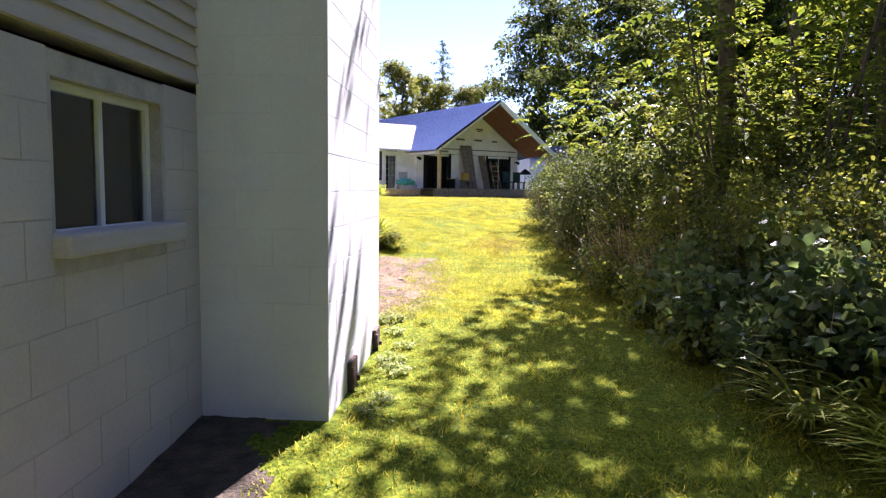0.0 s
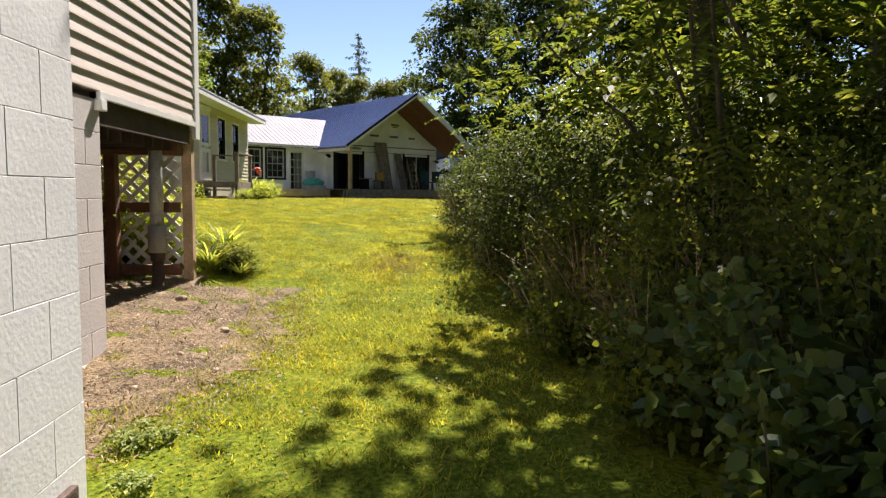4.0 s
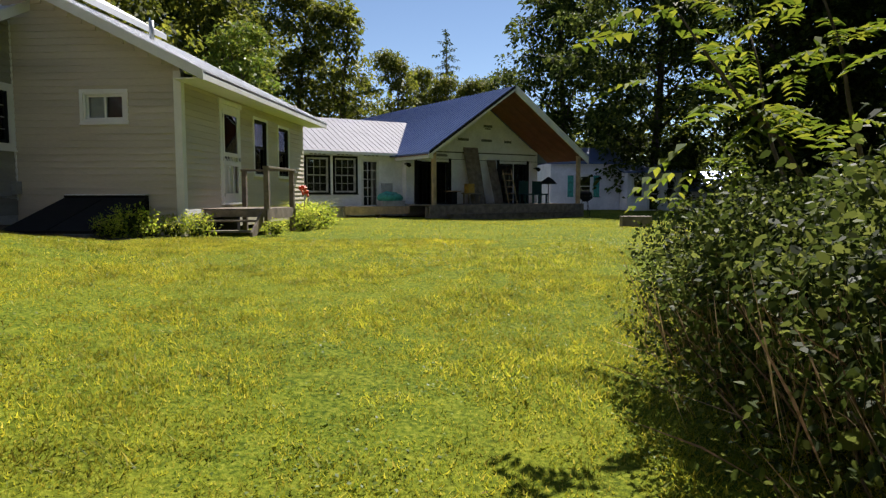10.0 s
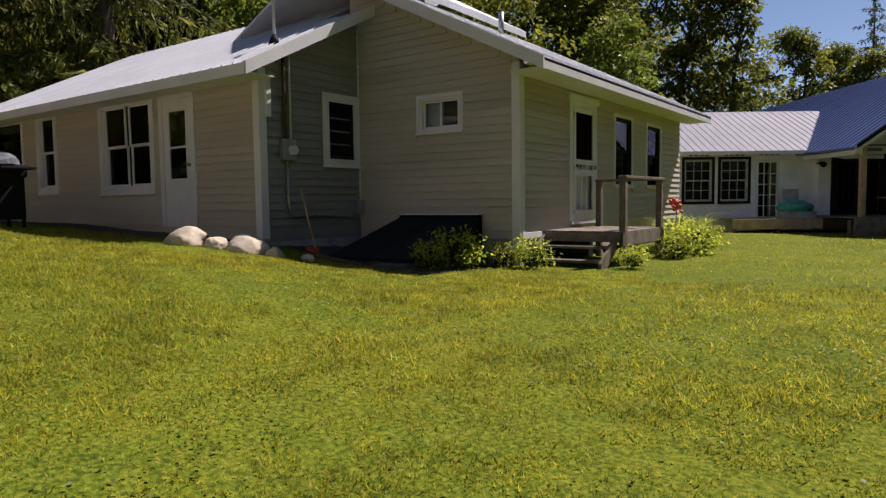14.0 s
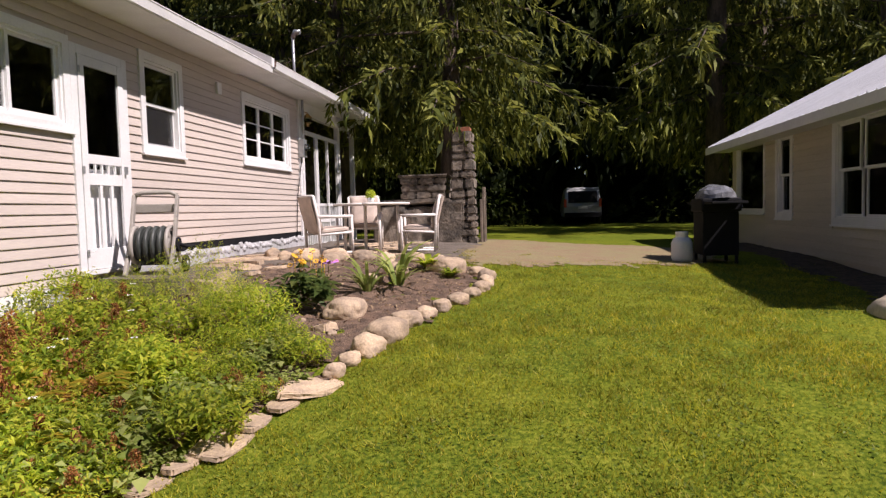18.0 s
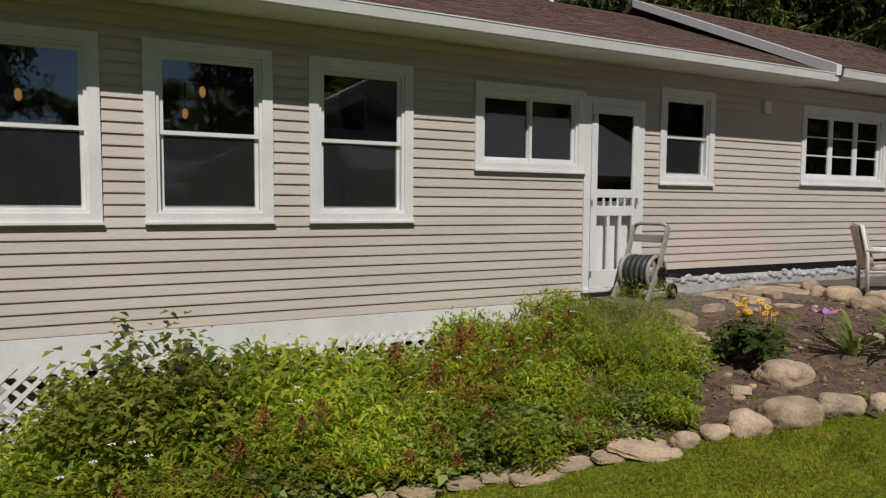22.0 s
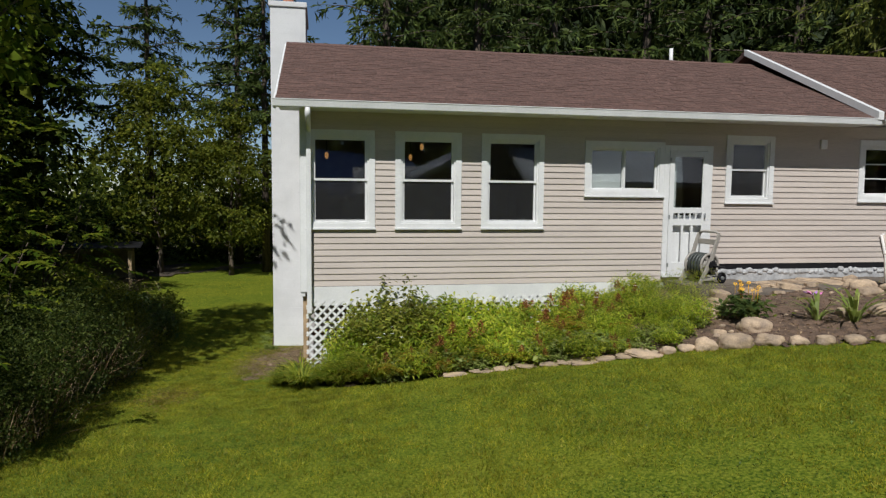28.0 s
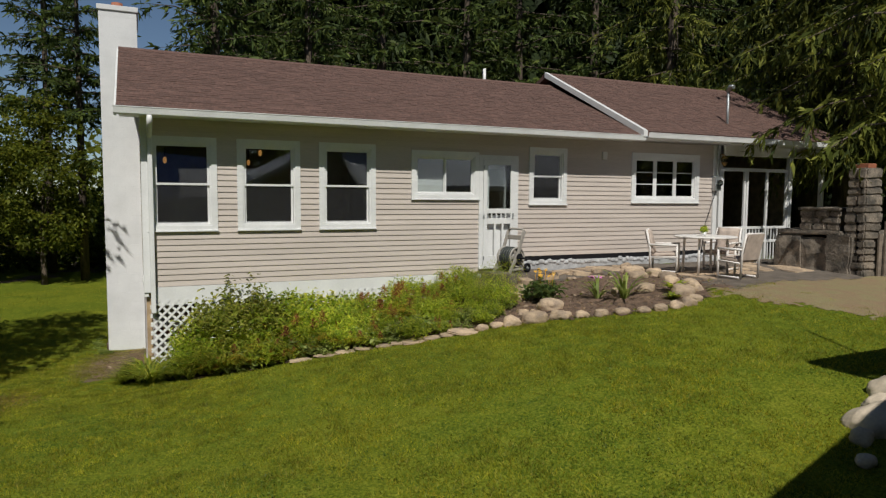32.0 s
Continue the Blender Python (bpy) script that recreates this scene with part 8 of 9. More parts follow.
def scatter(spots):
    return [(x + r2.uniform(-0.12, 0.12), y + r2.uniform(-0.08, 0.08), r2.uniform(0, 360), s * r2.uniform(0.7, 1.2)) for x, y, s in spots]


place(h1, scatter([(-1.9, 11.65, 0.7), (-2.1, 11.75, 0.9), (-2.35, 11.65, 1.15), (-2.1, 12.05, 0.8), (-2.6, 11.7, 1.05), (-3.3, 11.6, 1.2), (-3.9, 12.0, 1.0), (-5.1, 12.0, 1.0), (-6.2, 11.9, 0.7), (-6.7, 11.6, 0.62), (-3.0, 12.3, 0.95), (-4.2, 12.5, 0.85), (-5.0, 12.6, 0.8), (-5.8, 12.5, 0.85), (-4.8, 11.5, 1.05), (-5.6, 11.55, 1.0), (-5.4, 13.0, 0.6), (-3.6, 12.3, 1.0), (-4.6, 12.2, 0.95), (-6.0, 13.2, 0.55), (-6.6, 13.1, 0.6), (-6.2, 13.5, 0.5), (-5.7, 13.3, 0.55), (-5.0, 13.1, 0.6), (-4.4, 12.9, 0.65), (-2.55, 11.6, 1.35), (-2.95, 11.55, 1.5), (-3.4, 11.55, 1.5), (-3.9, 11.55, 1.35), (-4.4, 11.55, 1.2)]))
edge_ = [(x, float(bed_edge(x)) - 0.2, 0.5) for x in np.arange(-6.0, -2.0, 0.34)]
place(h1b, scatter(edge_[::3] + [(-4.5, 11.7, 1.0), (-5.9, 11.6, 0.8), (-3.6, 11.6, 1.1), (-6.5, 12.1, 0.6), (-5.3, 12.3, 0.9), (-4.2, 12.0, 1.0), (-5.6, 12.9, 0.7), (-6.3, 12.7, 0.7)]))
place(h2, scatter(edge_[2::3] + [(-4.3, 12.3, 1.0), (-5.4, 12.2, 1.0), (-3.6, 12.5, 0.9), (-5.0, 12.0, 1.0), (-6.0, 12.2, 0.7), (-4.7, 12.8, 0.8), (-2.8, 12.2, 0.9), (-3.4, 12.0, 1.1), (-5.8, 12.7, 0.8), (-5.6, 12.1, 0.85)]))
place(h3, scatter(edge_[1::3] + [(-3.4, 12.85, 1.0), (-4.1, 13.0, 0.95), (-4.7, 13.15, 0.9), (-5.3, 13.3, 0.85), (-2.7, 12.65, 0.9), (-5.9, 13.45, 0.7), (-3.8, 12.85, 0.9), (-5.1, 13.1, 0.8), (-6.3, 13.6, 0.55), (-6.6, 13.3, 0.6), (-4.4, 12.95, 0.9), (-0.5, 5.75, 0.22), (-0.48, 6.0, 0.2), (-0.5, 6.5, 0.24), (-0.46, 6.8, 0.22), (-0.5, 7.2, 0.25), (-0.45, 7.6, 0.25), (-0.55, 7.9, 0.25)]))
place(h4, scatter([(-1.75, 11.75, 0.85), (-1.9, 12.0, 1.0), (-2.1, 11.7, 0.9), (-2.05, 12.2, 0.75), (-1.75, 11.95, 0.55), (-1.85, 12.3, 0.5), (-1.2, 11.45, 0.7), (-1.3, 11.75, 0.75), (-1.1, 11.6, 0.6), (-1.05, 11.35, 0.5), (-1.35, 12.1, 0.9), (-2.5, 12.6, 1.05), (-2.9, 12.75, 1.05), (-2.1, 12.1, 1.05), (-1.7, 12.15, 0.8), (-2.3, 12.4, 1.0), (-3.2, 12.8, 1.0), (-2.7, 12.35, 1.0), (-3.5, 12.85, 0.85), (-4.0, 12.75, 0.8), (-4.6, 12.95, 0.7), (-5.2, 13.2, 0.6), (1.8, 5.5, 0.9), (1.95, 5.2, 0.95), (2.2, 5.6, 1.0), (2.1, 4.8, 0.9), (2.5, 5.3, 0.95), (2.4, 4.6, 0.9), (2.2, 5.1, 0.9), (2.7, 4.9, 0.9)]))
place(h5, scatter([(-2.15, 11.55, 1.0), (-2.4, 11.6, 1.1), (-2.7, 11.55, 1.3), (-2.4, 12.0, 1.0), (-3.05, 11.55, 1.3), (-3.1, 11.9, 1.0)]))
place(h6, scatter([(-6.8, 12.0, 0.75), (-6.6, 12.5, 0.75), (-6.9, 12.9, 0.7), (-6.4, 13.1, 0.7), (-7.1, 12.5, 0.8)]))
place(h7, scatter([(-3.9, 12.75, 1.35), (-4.9, 12.85, 1.25), (-3.2, 12.65, 1.4), (-5.5, 12.7, 1.3), (-2.6, 12.4, 1.3), (-4.4, 12.7, 1.3), (-3.5, 12.95, 1.1), (-4.2, 13.05, 1.0), (-2.9, 12.75, 1.1), (-5.2, 12.4, 1.5), (-2.3, 12.3, 1.1), (-3.7, 12.4, 1.5), (-4.7, 12.5, 1.4)]))
WHITEP = material("white_petals", (0.8, 0.8, 0.78), 0.6, vary=0.05, bump=0)
bm = bmesh.new()
for i in range(30):
    x, y = r2.uniform(-6.9, -2.2), r2.uniform(11.7, 13.0)
    z = gz1(x, y) + r2.uniform(0.45, 0.75)
    for k in range(5):
        b = k * math.tau / 5
        bm.faces.new([bm.verts.new((x + math.cos(b + o) * l, y + math.sin(b + o) * l + 0.01, z + h)) for o, l, h in ((0, 0.004, 0), (-0.4, 0.02, 0.004), (0, 0.03, 0.0), (0.4, 0.02, 0.004))])
solo("white_blooms", bm, WHITEP, "small white flowers dotted over the perennials", "flowers", kind="stuff")
YELLOW = material("yellow_petals", (0.82, 0.44, 0.02), 0.6, vary=0.2, bump=0)
PURPLE = material("lilac_petals", (0.45, 0.22, 0.62), 0.6, vary=0.2, bump=0)
PINK = material("pink_foil", (0.75, 0.22, 0.55), 0.35, vary=0.3, bump=0)
cone = herb("coneflower_plant", "dark-leaved plant with yellow daisies", 0.3, 0.42, 420, 0.14, LEAF_W, "bed flowers", 0.5, 0)
bm = bmesh.new()
for i in range(15):
    a, q = r2.uniform(0, 6.28), r2.uniform(0.02, 0.28)
    c = Vector((q * math.cos(a), q * math.sin(a), r2.uniform(0.48, 0.66)))
    n = Vector((r2.uniform(-0.6, 0.9), r2.uniform(-0.5, 0.9), 0.8)).normalized()
    u = n.orthogonal().normalized()
    w = n.cross(u)
    for k in range(9):
        b = k * math.tau / 9
        bm.faces.new([bm.verts.new(c + (u * math.cos(b + o) + w * math.sin(b + o)) * l) for o, l in ((0, 0.008), (-0.3, 0.026), (0, 0.04), (0.3, 0.026))])
    tube_into(bm, [c - Vector((0, 0, 0.2)), c], 0.003, 4)
part("flower_head", bm, YELLOW, cone, kind="stuff")
place(cone, [(-7.35, 13.35, 20, 0.85)])
iris = strap_clump("iris_clump", "striped iris leaves in the mulch bed", 22, 0.6, LEAF_P, "bed flowers", 0.035)
place(iris, [(-8.55, 14.0, 0, 1.3), (-8.2, 13.75, 90, 1.0)])
hosta = strap_clump("hosta_plant", "small pale green hosta", 60, 0.3, LEAF_G, "bed flowers", 0.07)
place(hosta, [(-9.45, 14.2, 0, 1.0), (-9.1, 14.5, 50, 0.6)])
pin = thing("garden_pinwheel", (-8.54, 13.23, gz1(-8.54, 13.23)), "pink and lilac foil pinwheel on a stick", "pinwheel")
pz = gz1(-8.54, 13.23) - 0.14
part("stick", tube(((-8.54, 13.23, pz), (-8.54, 13.23, pz + 0.34)), 0.006, 5), WOODN, pin)
for k in range(6):
    b = k * math.tau / 6
    bm = bmesh.new()
    vs = [bm.verts.new(Vector((-8.54, 13.23, pz + 0.34)) + Vector((math.cos(b + o) * l, math.sin(b + o) * l, h))) for o, l, h in ((0, 0.0, 0), (0.0, 0.12, 0.02), (0.5, 0.13, 0.05), (0.8, 0.06, 0.01))]
    bm.faces.new(vs)
    part("vane", bm, PURPLE if k % 2 else PINK, pin)

low = shrub("foundation_shrub", "small rounded shrub at the cottage foot", 0.32, 0.5, 60, 16, 0.05, LEAF_G, "foundation shrubs", stems=4)
place(low, [(-5.3, 21.4, 0, 0.45), (-5.25, 20.75, 40, 0.85), (-5.45, 20.45, 200, 0.6), (-4.95, 21.45, 80, 0.6), (-4.55, 21.5, 160, 0.7), (-3.5, 22.3, 220, 0.5), (-3.5, 24.1, 300, 0.7), (-3.45, 25.1, 20, 0.9), (-3.55, 24.6, 130, 0.9)])
lily = strap_clump("lily_bed", "tall yellow-green lily leaves beside the porch", 200, 0.85, LEAF_S, "lilies", 0.025)
place(lily, [(-4.1, 25.9, 0, 1.0), (-4.2, 26.6, 60, 1.1), (-4.1, 27.4, 120, 1.05), (-4.3, 28.2, 200, 1.0), (-3.8, 26.9, 250, 0.8), (-3.9, 25.4, 310, 0.8)])

# ------------------------------------------------------------------ patio furniture
CUSH = material("beige_cushion", (0.50, 0.41, 0.35), 0.9, vary=0.12, scale=8, fine=90, bump=0.2, bump_scale=120)
FRAME = material("white_resin_tube", (0.74, 0.70, 0.67), 0.5, vary=0.06)
chair = thing("patio_chair", (0, 0, 0), "white tubular patio armchair with beige cushions", "chair", "patio chairs")
for x in (-0.28, 0.28):
    part("front_leg", tube(((x, -0.28, 0.0), (x, -0.28, 0.62)), 0.024, 10), FRAME, chair)
    part("rear_leg", tube(((x, 0.28, 0.0), (x, 0.30, 0.55), (x, 0.38, 0.95)), 0.024, 10), FRAME, chair)
    part("armrest", tube(((x, -0.30, 0.62), (x, 0.32, 0.62)), 0.026, 10), FRAME, chair)
    part("side_rail", tube(((x, -0.28, 0.36), (x, 0.29, 0.33)), 0.02, 8), FRAME, chair)
    part("floor_rail", tube(((x, -0.28, 0.03), (x, 0.28, 0.03)), 0.02, 8), FRAME, chair)
part("top_rail", tube(((-0.28, 0.38, 0.95), (0.28, 0.38, 0.95)), 0.024, 10), FRAME, chair)
part("front_rail", tube(((-0.28, -0.28, 0.36), (0.28, -0.28, 0.36)), 0.02, 8), FRAME, chair)


def cushion(m, w, l, h):
    bm = bmesh.new()
    box(bm, -w / 2, w / 2, -l / 2, l / 2, -h / 2, h / 2)
    bmesh.ops.subdivide_edges(bm, edges=bm.edges, cuts=5, use_grid_fill=True)
    for v in bm.verts:
        k = (1 - (2 * v.co.x / w) ** 4) * (1 - (2 * v.co.y / l) ** 4)
        v.co.z *= 0.45 + 0.75 * max(k, 0)
    for f in bm.faces:
        f.smooth = True
    bmesh.ops.transform(bm, matrix=m, verts=bm.verts)
    return bm


part("seat_cushion", cushion(pose(0, 0.0, 0.40, -4), 0.50, 0.54, 0.10), CUSH, chair)
part("back_cushion", cushion(pose(0, 0.30, 0.68, 76), 0.50, 0.56, 0.10), CUSH, chair)
part("sling_back", bbox(-0.26, 0.26, -0.005, 0.005, -0.28, 0.28, pose(0, 0.36, 0.67, -14)), CUSH, chair)
for i, (x, y, t) in enumerate(((-10.75, 12.55, 222), (-11.4, 13.75, 5), (-12.05, 12.75, 108))):
    m = pose(x, y, gz1(x, y) + 0.03, 0, 0, t) @ Matrix.Diagonal((0.87, 0.87, 0.87, 1))
    if i:
        copy_thing(chair, m)
    else:
        first_chair = m
chair.matrix_basis = first_chair
tx, ty = -11.3, 13.05
tz = gz1(tx, ty) + 0.03
table = thing("patio_table", (tx, ty, tz), "round white patio table on tubular legs", "table")
part("tabletop", tube(((tx, ty, tz + 0.70), (tx, ty, tz + 0.73)), 0.56, 36), FRAME, table)
part("rim", tube([(tx + 0.56 * math.cos(k * math.tau / 36), ty + 0.56 * math.sin(k * math.tau / 36), tz + 0.715) for k in range(37)], 0.018, 8), FRAME, table)
for k in range(4):
    a = k * math.tau / 4 + 0.5
    part("leg", tube(((tx + 0.42 * math.cos(a), ty + 0.42 * math.sin(a), tz), (tx + 0.40 * math.cos(a), ty + 0.40 * math.sin(a), tz + 0.70)), 0.024, 10), FRAME, table)
pot = thing("plant_pot", (tx + 0.05, ty, tz + 0.73), "small white pot with a green moss ball", "plant pot")
part("pot", tube(((tx + 0.05, ty, tz + 0.73), (tx + 0.05, ty, tz + 0.81)), [0.04, 0.055], 14), WHITE, pot)
P_ = sphere_dirs(420) * 0.075 * RNG.uniform(0.6, 1, (420, 1)) + np.array([tx + 0.05, ty, tz + 0.86])
part("foliage", quads("foliage", leaf_quads(P_, sphere_dirs(420), 0.03, 0.5), LEAF_G), LEAF_G, pot, kind="stuff")

# outdoor stone fireplace
fire = thing("stone_fireplace", (-15.0, 13.4, 2.5), "old outdoor fireplace of mortared stone slabs with a chimney", "fireplace")
STONE = material("weathered_grey_stone", (0.20, 0.165, 0.13), 0.9, vary=0.35, scale=4, fine=30, bump=0.9, bump_scale=14, rnd="object", rnd_amt=0.14, hue=(0.07, 0.062, 0.052))


def rough_block(x0, x1, y0, y1, z0, z1, amp=0.03, cuts=5):
    bm = bmesh.new()
    box(bm, x0, x1, y0, y1, z0, z1)
    bmesh.ops.bevel(bm, geom=list(bm.edges), offset=0.03, segments=2, affect="EDGES")
    bmesh.ops.subdivide_edges(bm, edges=bm.edges, cuts=cuts, use_grid_fill=True)
    for v in bm.verts:
        v.co += Vector((noise.noise(v.co * 3), noise.noise(v.co * 3 + Vector((9, 0, 0))), noise.noise(v.co * 3 + Vector((0, 9, 0))))) * amp
    return bm


for b in ((-14.75, -14.02, 12.40, 13.05, 2.45, 3.44), (-14.80, -14.06, 13.02, 13.62, 2.45, 3.36), (-14.75, -14.00, 13.60, 14.12, 2.45, 3.46), (-15.6, -14.72, 12.45, 14.1, 2.45, 3.46)):
    part("base_stone", rough_block(*b, 0.06), STONE, fire)
part("hearth_slab", rough_block(-15.5, -14.02, 12.42, 13.9, 3.43, 3.53, 0.02), STONE, fire)
fr_ = random.Random(8)
for z in (3.52, 3.66, 3.80):
    y = 12.92
    while y < 13.70:
        w = min(fr_.uniform(0.25, 0.5), 13.80 - y)
        part("upper_stone", rough_block(-15.1, -14.1 + fr_.uniform(-0.03, 0.03), y, y + w, z, z + 0.15, 0.02, 3), STONE, fire)
        y += w
part("cap_slab", rough_block(-15.2, -14.05, 12.86, 13.84, 3.94, 4.0, 0.015), STONE, fire)
z = 2.5
while z < 4.62:
    h = fr_.uniform(0.12, 0.22)
    c = fr_.uniform(14.06, 14.24)
    g = 0.03 * (4.6 - z)
    part("chimney_stone", rough_block(-14.62, -14.12 + g * 0.5, 13.92 - g, c, z, z + h, 0.025, 3), STONE, fire)
    part("chimney_stone", rough_block(-14.62, -14.10 + g * 0.5, c, 14.32 + g, z, z + h, 0.025, 3), STONE, fire)
    z += h
part("flue_tile", bbox(-14.45, -14.2, 14.02, 14.28, z, z + 0.09, None, 0.01), CLAY, fire)
stack = thing("stacked_boards", (-15.0, 14.5, 2.5), "weathered boards stood on end beside the fireplace", "boards")
for k in range(7):
    part("board", bbox(-15.2 + k * 0.12, -15.1 + k * 0.12, 14.42 + 0.02 * (k % 3), 14.46 + 0.02 * (k % 3), 2.45, 3.5 + 0.12 * (k * 7 % 3), None, 0.005), WOOD, stack)

# hose reel on its cart
hx, hy = -7.74, 11.68
hz = 2.745
bm = bmesh.new()
box(bm, -8.55, -7.25, 11.36, 12.08, 2.35, hz)
bmesh.ops.bevel(bm, geom=list(bm.edges), offset=0.025, segments=2, affect="EDGES")
bmesh.ops.subdivide_edges(bm, edges=bm.edges, cuts=6, use_grid_fill=True)
for v in bm.verts:
    if v.co.y > 11.5:
        v.co += Vector((noise.noise(v.co * 2.5), noise.noise(v.co * 2.5 + Vector((7, 0, 0))), 0)) * 0.05
solo("door_slab", bm, PATIO, "worn grey-brown stone landing below the screen door", "door step")
reel = thing("hose_reel", (hx, hy, hz), "beige plastic hose reel cart wound with grey-green hose", "hose reel")
HOSE = material("grey_green_hose", (0.045, 0.052, 0.048), 0.5, vary=0.25)


def torus(c, R, r, ax, n=28, k=8):
    c = Vector(c)
    a = Vector((0, 0, 1)) if abs(ax[2]) < 0.9 else Vector((1, 0, 0))
    b = Vector(ax).cross(a).normalized()
    return tube([c + (a * math.cos(i * math.tau / n) + b * math.sin(i * math.tau / n)) * R for i in range(n + 1)], r, k, False)


def strut(a, b, w, t, ax=(1, 0, 0)):
    """A flat moulded bar from a to b, w wide and t thick along ax."""
    a, b = Vector(a), Vector(b)
    d = (b - a).normalized()
    side = Vector(ax).cross(d).normalized()
    m = Matrix((Vector(ax), side, d)).transposed().to_4x4()
    m.translation = a
    return bbox(-t / 2, t / 2, -w / 2, w / 2, 0, (b - a).length, m, 0.008)


for s in (-1, 1):
    x = hx + s * 0.19
    o = x + s * 0.05
    fl = part("drum_flange", torus((x, hy, hz + 0.33), 0.205, 0.024, (1, 0, 0)), PLASTIC, reel)
    part("flange_disc", tube(((x - 0.008, hy, hz + 0.33), (x + 0.008, hy, hz + 0.33)), 0.11, 24), PLASTIC, fl)
    for k in range(6):
        a = k * math.tau / 6
        part("spoke", strut((x, hy + 0.09 * math.cos(a), hz + 0.33 + 0.09 * math.sin(a)), (x, hy + 0.2 * math.cos(a), hz + 0.33 + 0.2 * math.sin(a)), 0.07, 0.016), PLASTIC, fl)
    part("front_leg", strut((o, hy + 0.27, hz), (o, hy + 0.03, hz + 0.40), 0.07, 0.035), PLASTIC, reel)
    part("rear_leg", strut((o, hy - 0.20, hz + 0.08), (o, hy + 0.03, hz + 0.40), 0.06, 0.035), PLASTIC, reel)
    part("lower_bar", strut((o, hy + 0.24, hz + 0.07), (o, hy - 0.20, hz + 0.09), 0.045, 0.03), PLASTIC, reel)
    part("upright", strut((o, hy + 0.04, hz + 0.36), (o, hy - 0.16, hz + 0.90), 0.075, 0.035), PLASTIC, reel)
    wh = part("wheel", torus((o + s * 0.04, hy - 0.22, hz + 0.10), 0.07, 0.034, (1, 0, 0), 20), BLACK, reel)
    part("hub", tube(((o + s * 0.02, hy - 0.22, hz + 0.10), (o + s * 0.075, hy - 0.22, hz + 0.10)), 0.03, 12), STEEL, wh)
part("crank", tube(((hx - 0.24, hy, hz + 0.33), (hx - 0.30, hy, hz + 0.33), (hx - 0.31, hy - 0.16, hz + 0.30), (hx - 0.42, hy - 0.16, hz + 0.30)), 0.022, 8), BLACK, reel)
part("crank_cover", tube(((hx - 0.26, hy, hz + 0.33), (hx - 0.285, hy, hz + 0.33)), 0.085, 18), BLACK, reel)
part("drum", tube(((hx - 0.19, hy, hz + 0.33), (hx + 0.19, hy, hz + 0.33)), 0.12, 16), PLASTIC, reel)
for k in range(9):
    part("hose_turn", torus((hx - 0.15 + k * 0.0375, hy, hz + 0.33), 0.165 + 0.03 * (k % 2), 0.027, (1, 0, 0)), HOSE, reel)
part("axle", tube(((hx - 0.28, hy - 0.22, hz + 0.10), (hx + 0.28, hy - 0.22, hz + 0.10)), 0.014, 8), BLACK, reel)
part("crossbar", bbox(hx - 0.24, hx + 0.24, hy - 0.155, hy - 0.12, hz + 0.70, hz + 0.80, None, 0.012), PLASTIC, reel)
part("handle", tube(((hx - 0.23, hy - 0.16, hz + 0.90), (hx - 0.16, hy - 0.17, hz + 0.935), (hx + 0.16, hy - 0.17, hz + 0.935), (hx + 0.23, hy - 0.16, hz + 0.90)), 0.026, 8), PLASTIC, reel)
reel.matrix_basis = pose(hx, hy, hz, 0, 0, -76) @ Matrix.Diagonal((0.88, 0.88, 0.88, 1))

# van under the spruces
van = thing("van", (-34, 17.7, gz1(-34, 17.7)), "pale grey van parked in the shade under the spruces", "van")
vm = pose(-34, 17.7, gz1(-34, 17.7), 0, 0, 0)
VANP = material("silver_car_paint", (0.36, 0.37, 0.39), 0.35, metal=0.15, vary=0.04, bump=0)
bm = bmesh.new()
prof = ((0.0, 0.35), (0.0, 0.95), (0.12, 1.70), (0.35, 1.80), (-3.0, 1.78), (-3.9, 1.05), (-4.6, 0.9), (-4.65, 0.35))
prof = ((0.0, 0.35), (0.02, 0.95), (-0.12, 1.68), (-0.3, 1.80), (-3.0, 1.78), (-3.9, 1.08), (-4.6, 0.92), (-4.65, 0.35))
l = [[bm.verts.new((x, y * (0.86 if z > 1.2 else 1), z)) for x, z in prof] for y in (-0.9, 0.9)]
for i in range(8):
    bm.faces.new((l[0][i], l[0][(i + 1) % 8], l[1][(i + 1) % 8], l[1][i]))
bm.faces.new(l[0])
bm.faces.new(l[1][::-1])
bmesh.ops.recalc_face_normals(bm, faces=bm.faces)
bmesh.ops.bevel(bm, geom=list(bm.edges), offset=0.05, segments=2, affect="EDGES")
bmesh.ops.transform(bm, matrix=vm, verts=bm.verts)
part("body", bm, VANP, van)
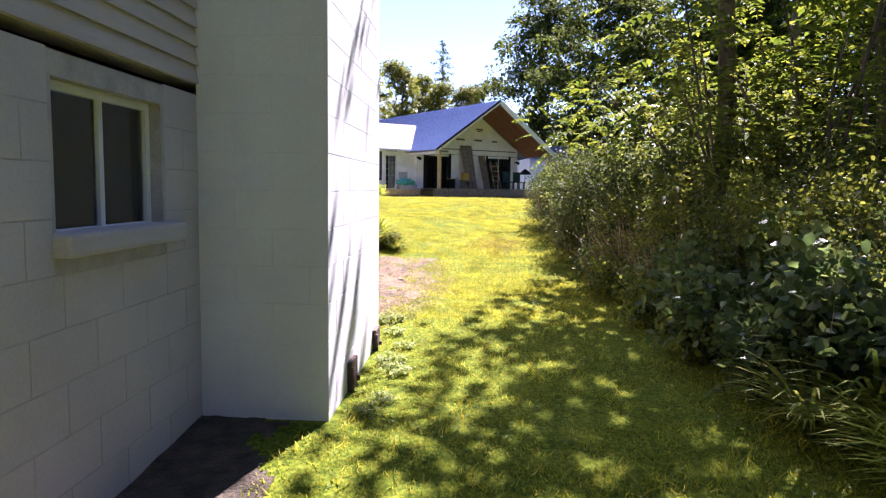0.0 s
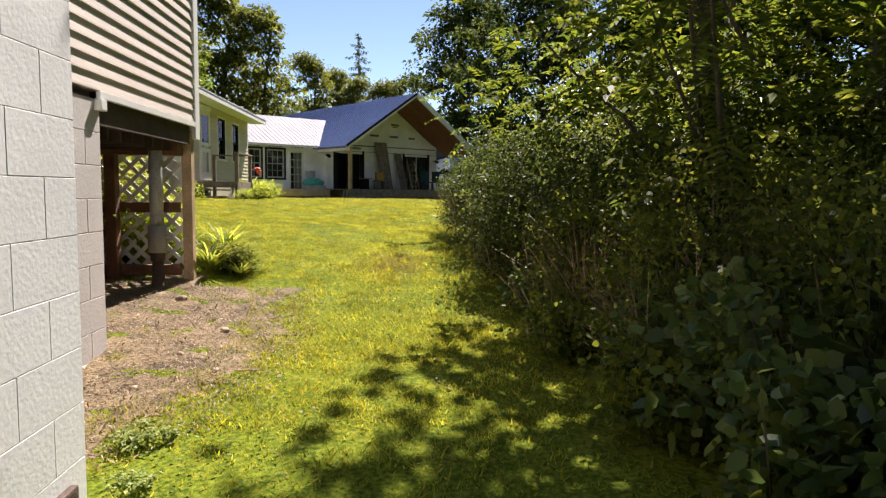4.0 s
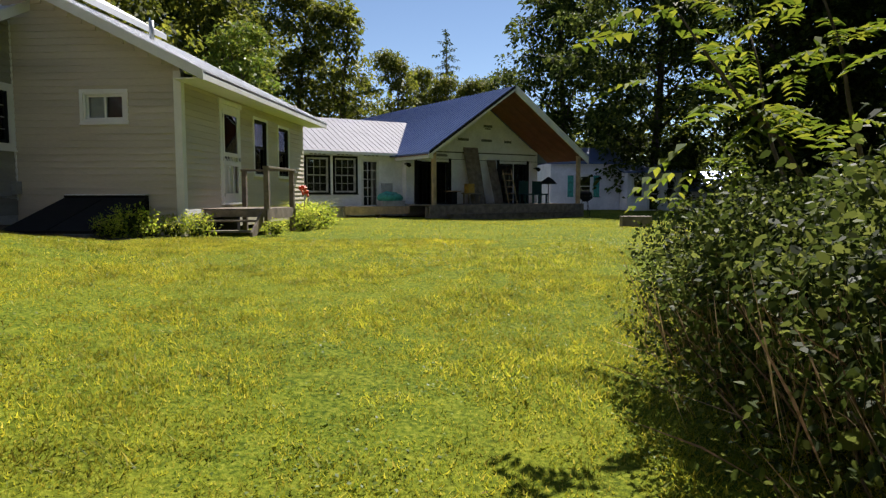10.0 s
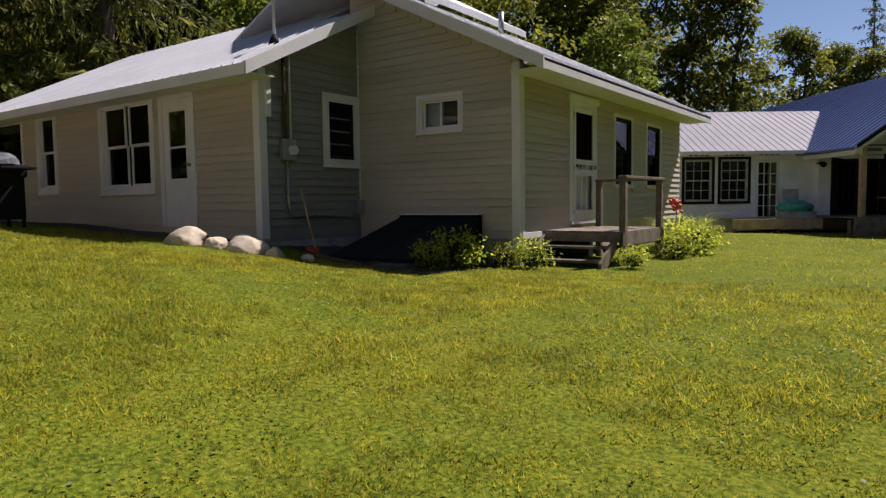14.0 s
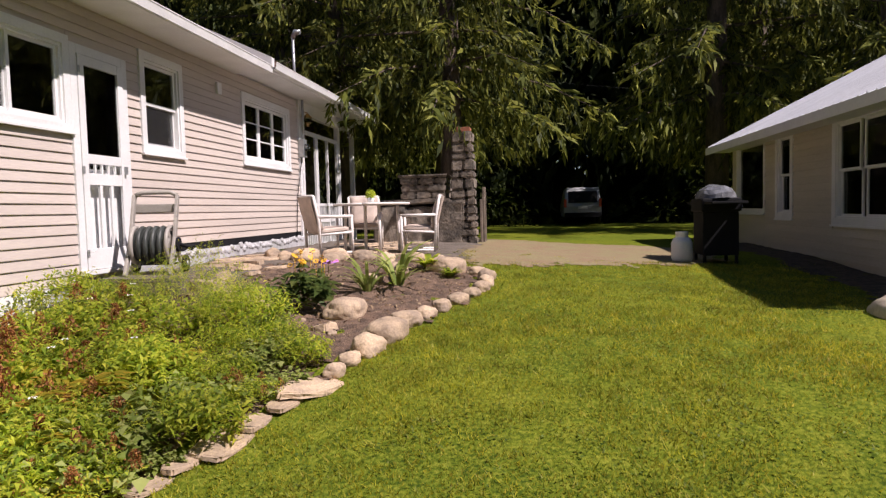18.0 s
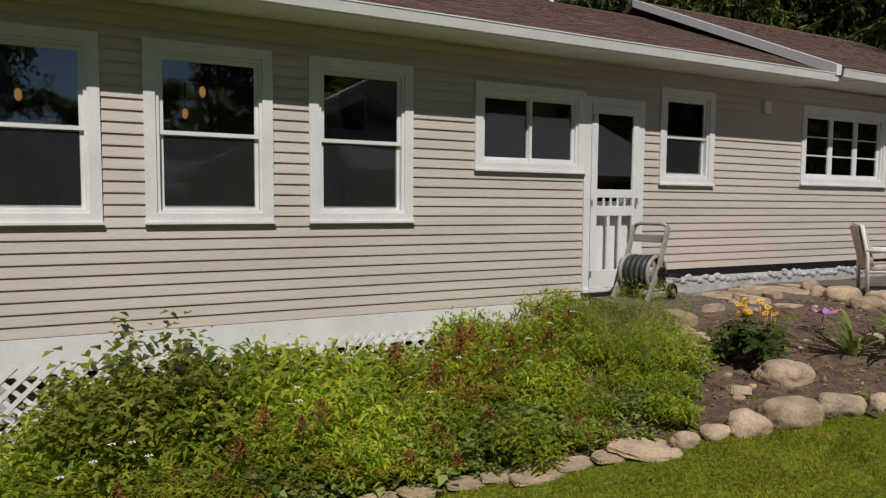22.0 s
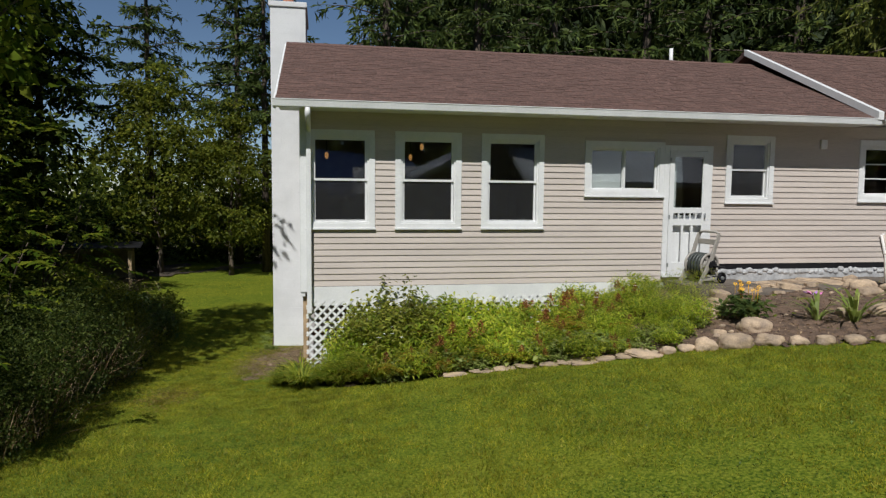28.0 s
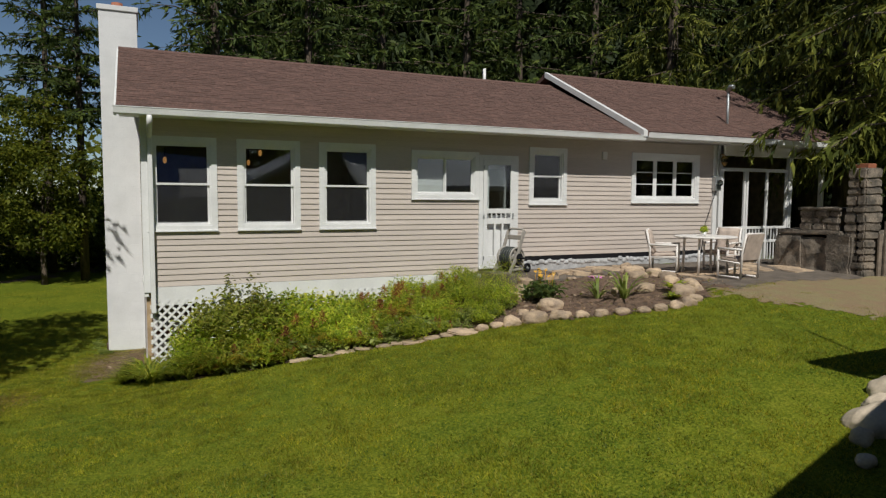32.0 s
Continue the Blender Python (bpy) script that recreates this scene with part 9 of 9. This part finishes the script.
part("rear_window", bbox(-0.006, 0.006, -0.68, 0.68, -0.28, 0.28, vm @ pose(-0.03, 0, 1.34, 0, -11, 0), 0.003), BLACK, van)
part("bumper", bbox(-0.02, 0.12, -0.88, 0.88, 0.35, 0.60, vm, 0.03), BLACK, van)
part("plate", bbox(0.0, 0.03, -0.22, 0.22, 0.78, 0.90, vm, 0.004), WHITE, van)
for y in (-0.82, 0.82):
    part("tail_lamp", bbox(-0.02, 0.035, y - 0.06, y + 0.06, 0.85, 1.25, vm, 0.01), RED, van)
    for x in (-0.8, -3.8):
        w = part("wheel", torus(vm @ Vector((x, y, 0.33)), 0.25, 0.09, (0, 1, 0), 24), BLACK, van)
        part("rim", tube((vm @ Vector((x, y - 0.06, 0.33)), vm @ Vector((x, y + 0.06, 0.33))), 0.2, 16), STEEL, w)

# low open shelter at the edge of the glade and a brush pile
shelter = thing("open_shelter", (5.4, -5.2, 0.6), "low open timber shelter with a flat dark roof", "shelter")
sm = pose(5.4, -5.2, gz1(5.4, -5.2), 0, 0, 12)
for x in (0.06, 2.2, 4.5):
    for y in (-0.06, -2.4):
        part("post", bbox(x - 0.06, x + 0.06, y - 0.06, y + 0.06, -0.3, 1.30, sm, 0.008), WOODN, shelter)
part("front_beam", bbox(-0.05, 4.6, -0.11, 0.03, 1.30, 1.42, sm, 0.008), WOOD, shelter)
part("rear_beam", bbox(-0.05, 4.6, -2.46, -2.32, 1.30, 1.42, sm, 0.008), WOOD, shelter)
part("roof", bbox(-0.35, 4.8, -2.8, 0.3, 1.42, 1.47, sm, 0.01), BLACK, shelter, "dark sheet roof")
part("back_wall", bbox(0.0, 4.5, -2.56, -2.47, -0.3, 1.30, sm), WOOD, shelter)
n_ = 500
P_ = np.stack([RNG.normal(5.2, 0.5, n_), RNG.normal(-3.4, 0.3, n_), np.abs(RNG.normal(0, 0.12, n_))], 1)
P_[:, 2] += gz(P_[:, 0], P_[:, 1])
solo("brush_pile", quads("brush_pile", leaf_quads(P_, RNG.normal(size=P_.shape), RNG.uniform(0.2, 0.5, n_), 0.04), DEAD), DEAD, "pile of dry brush on the grass", "brush", kind="stuff")
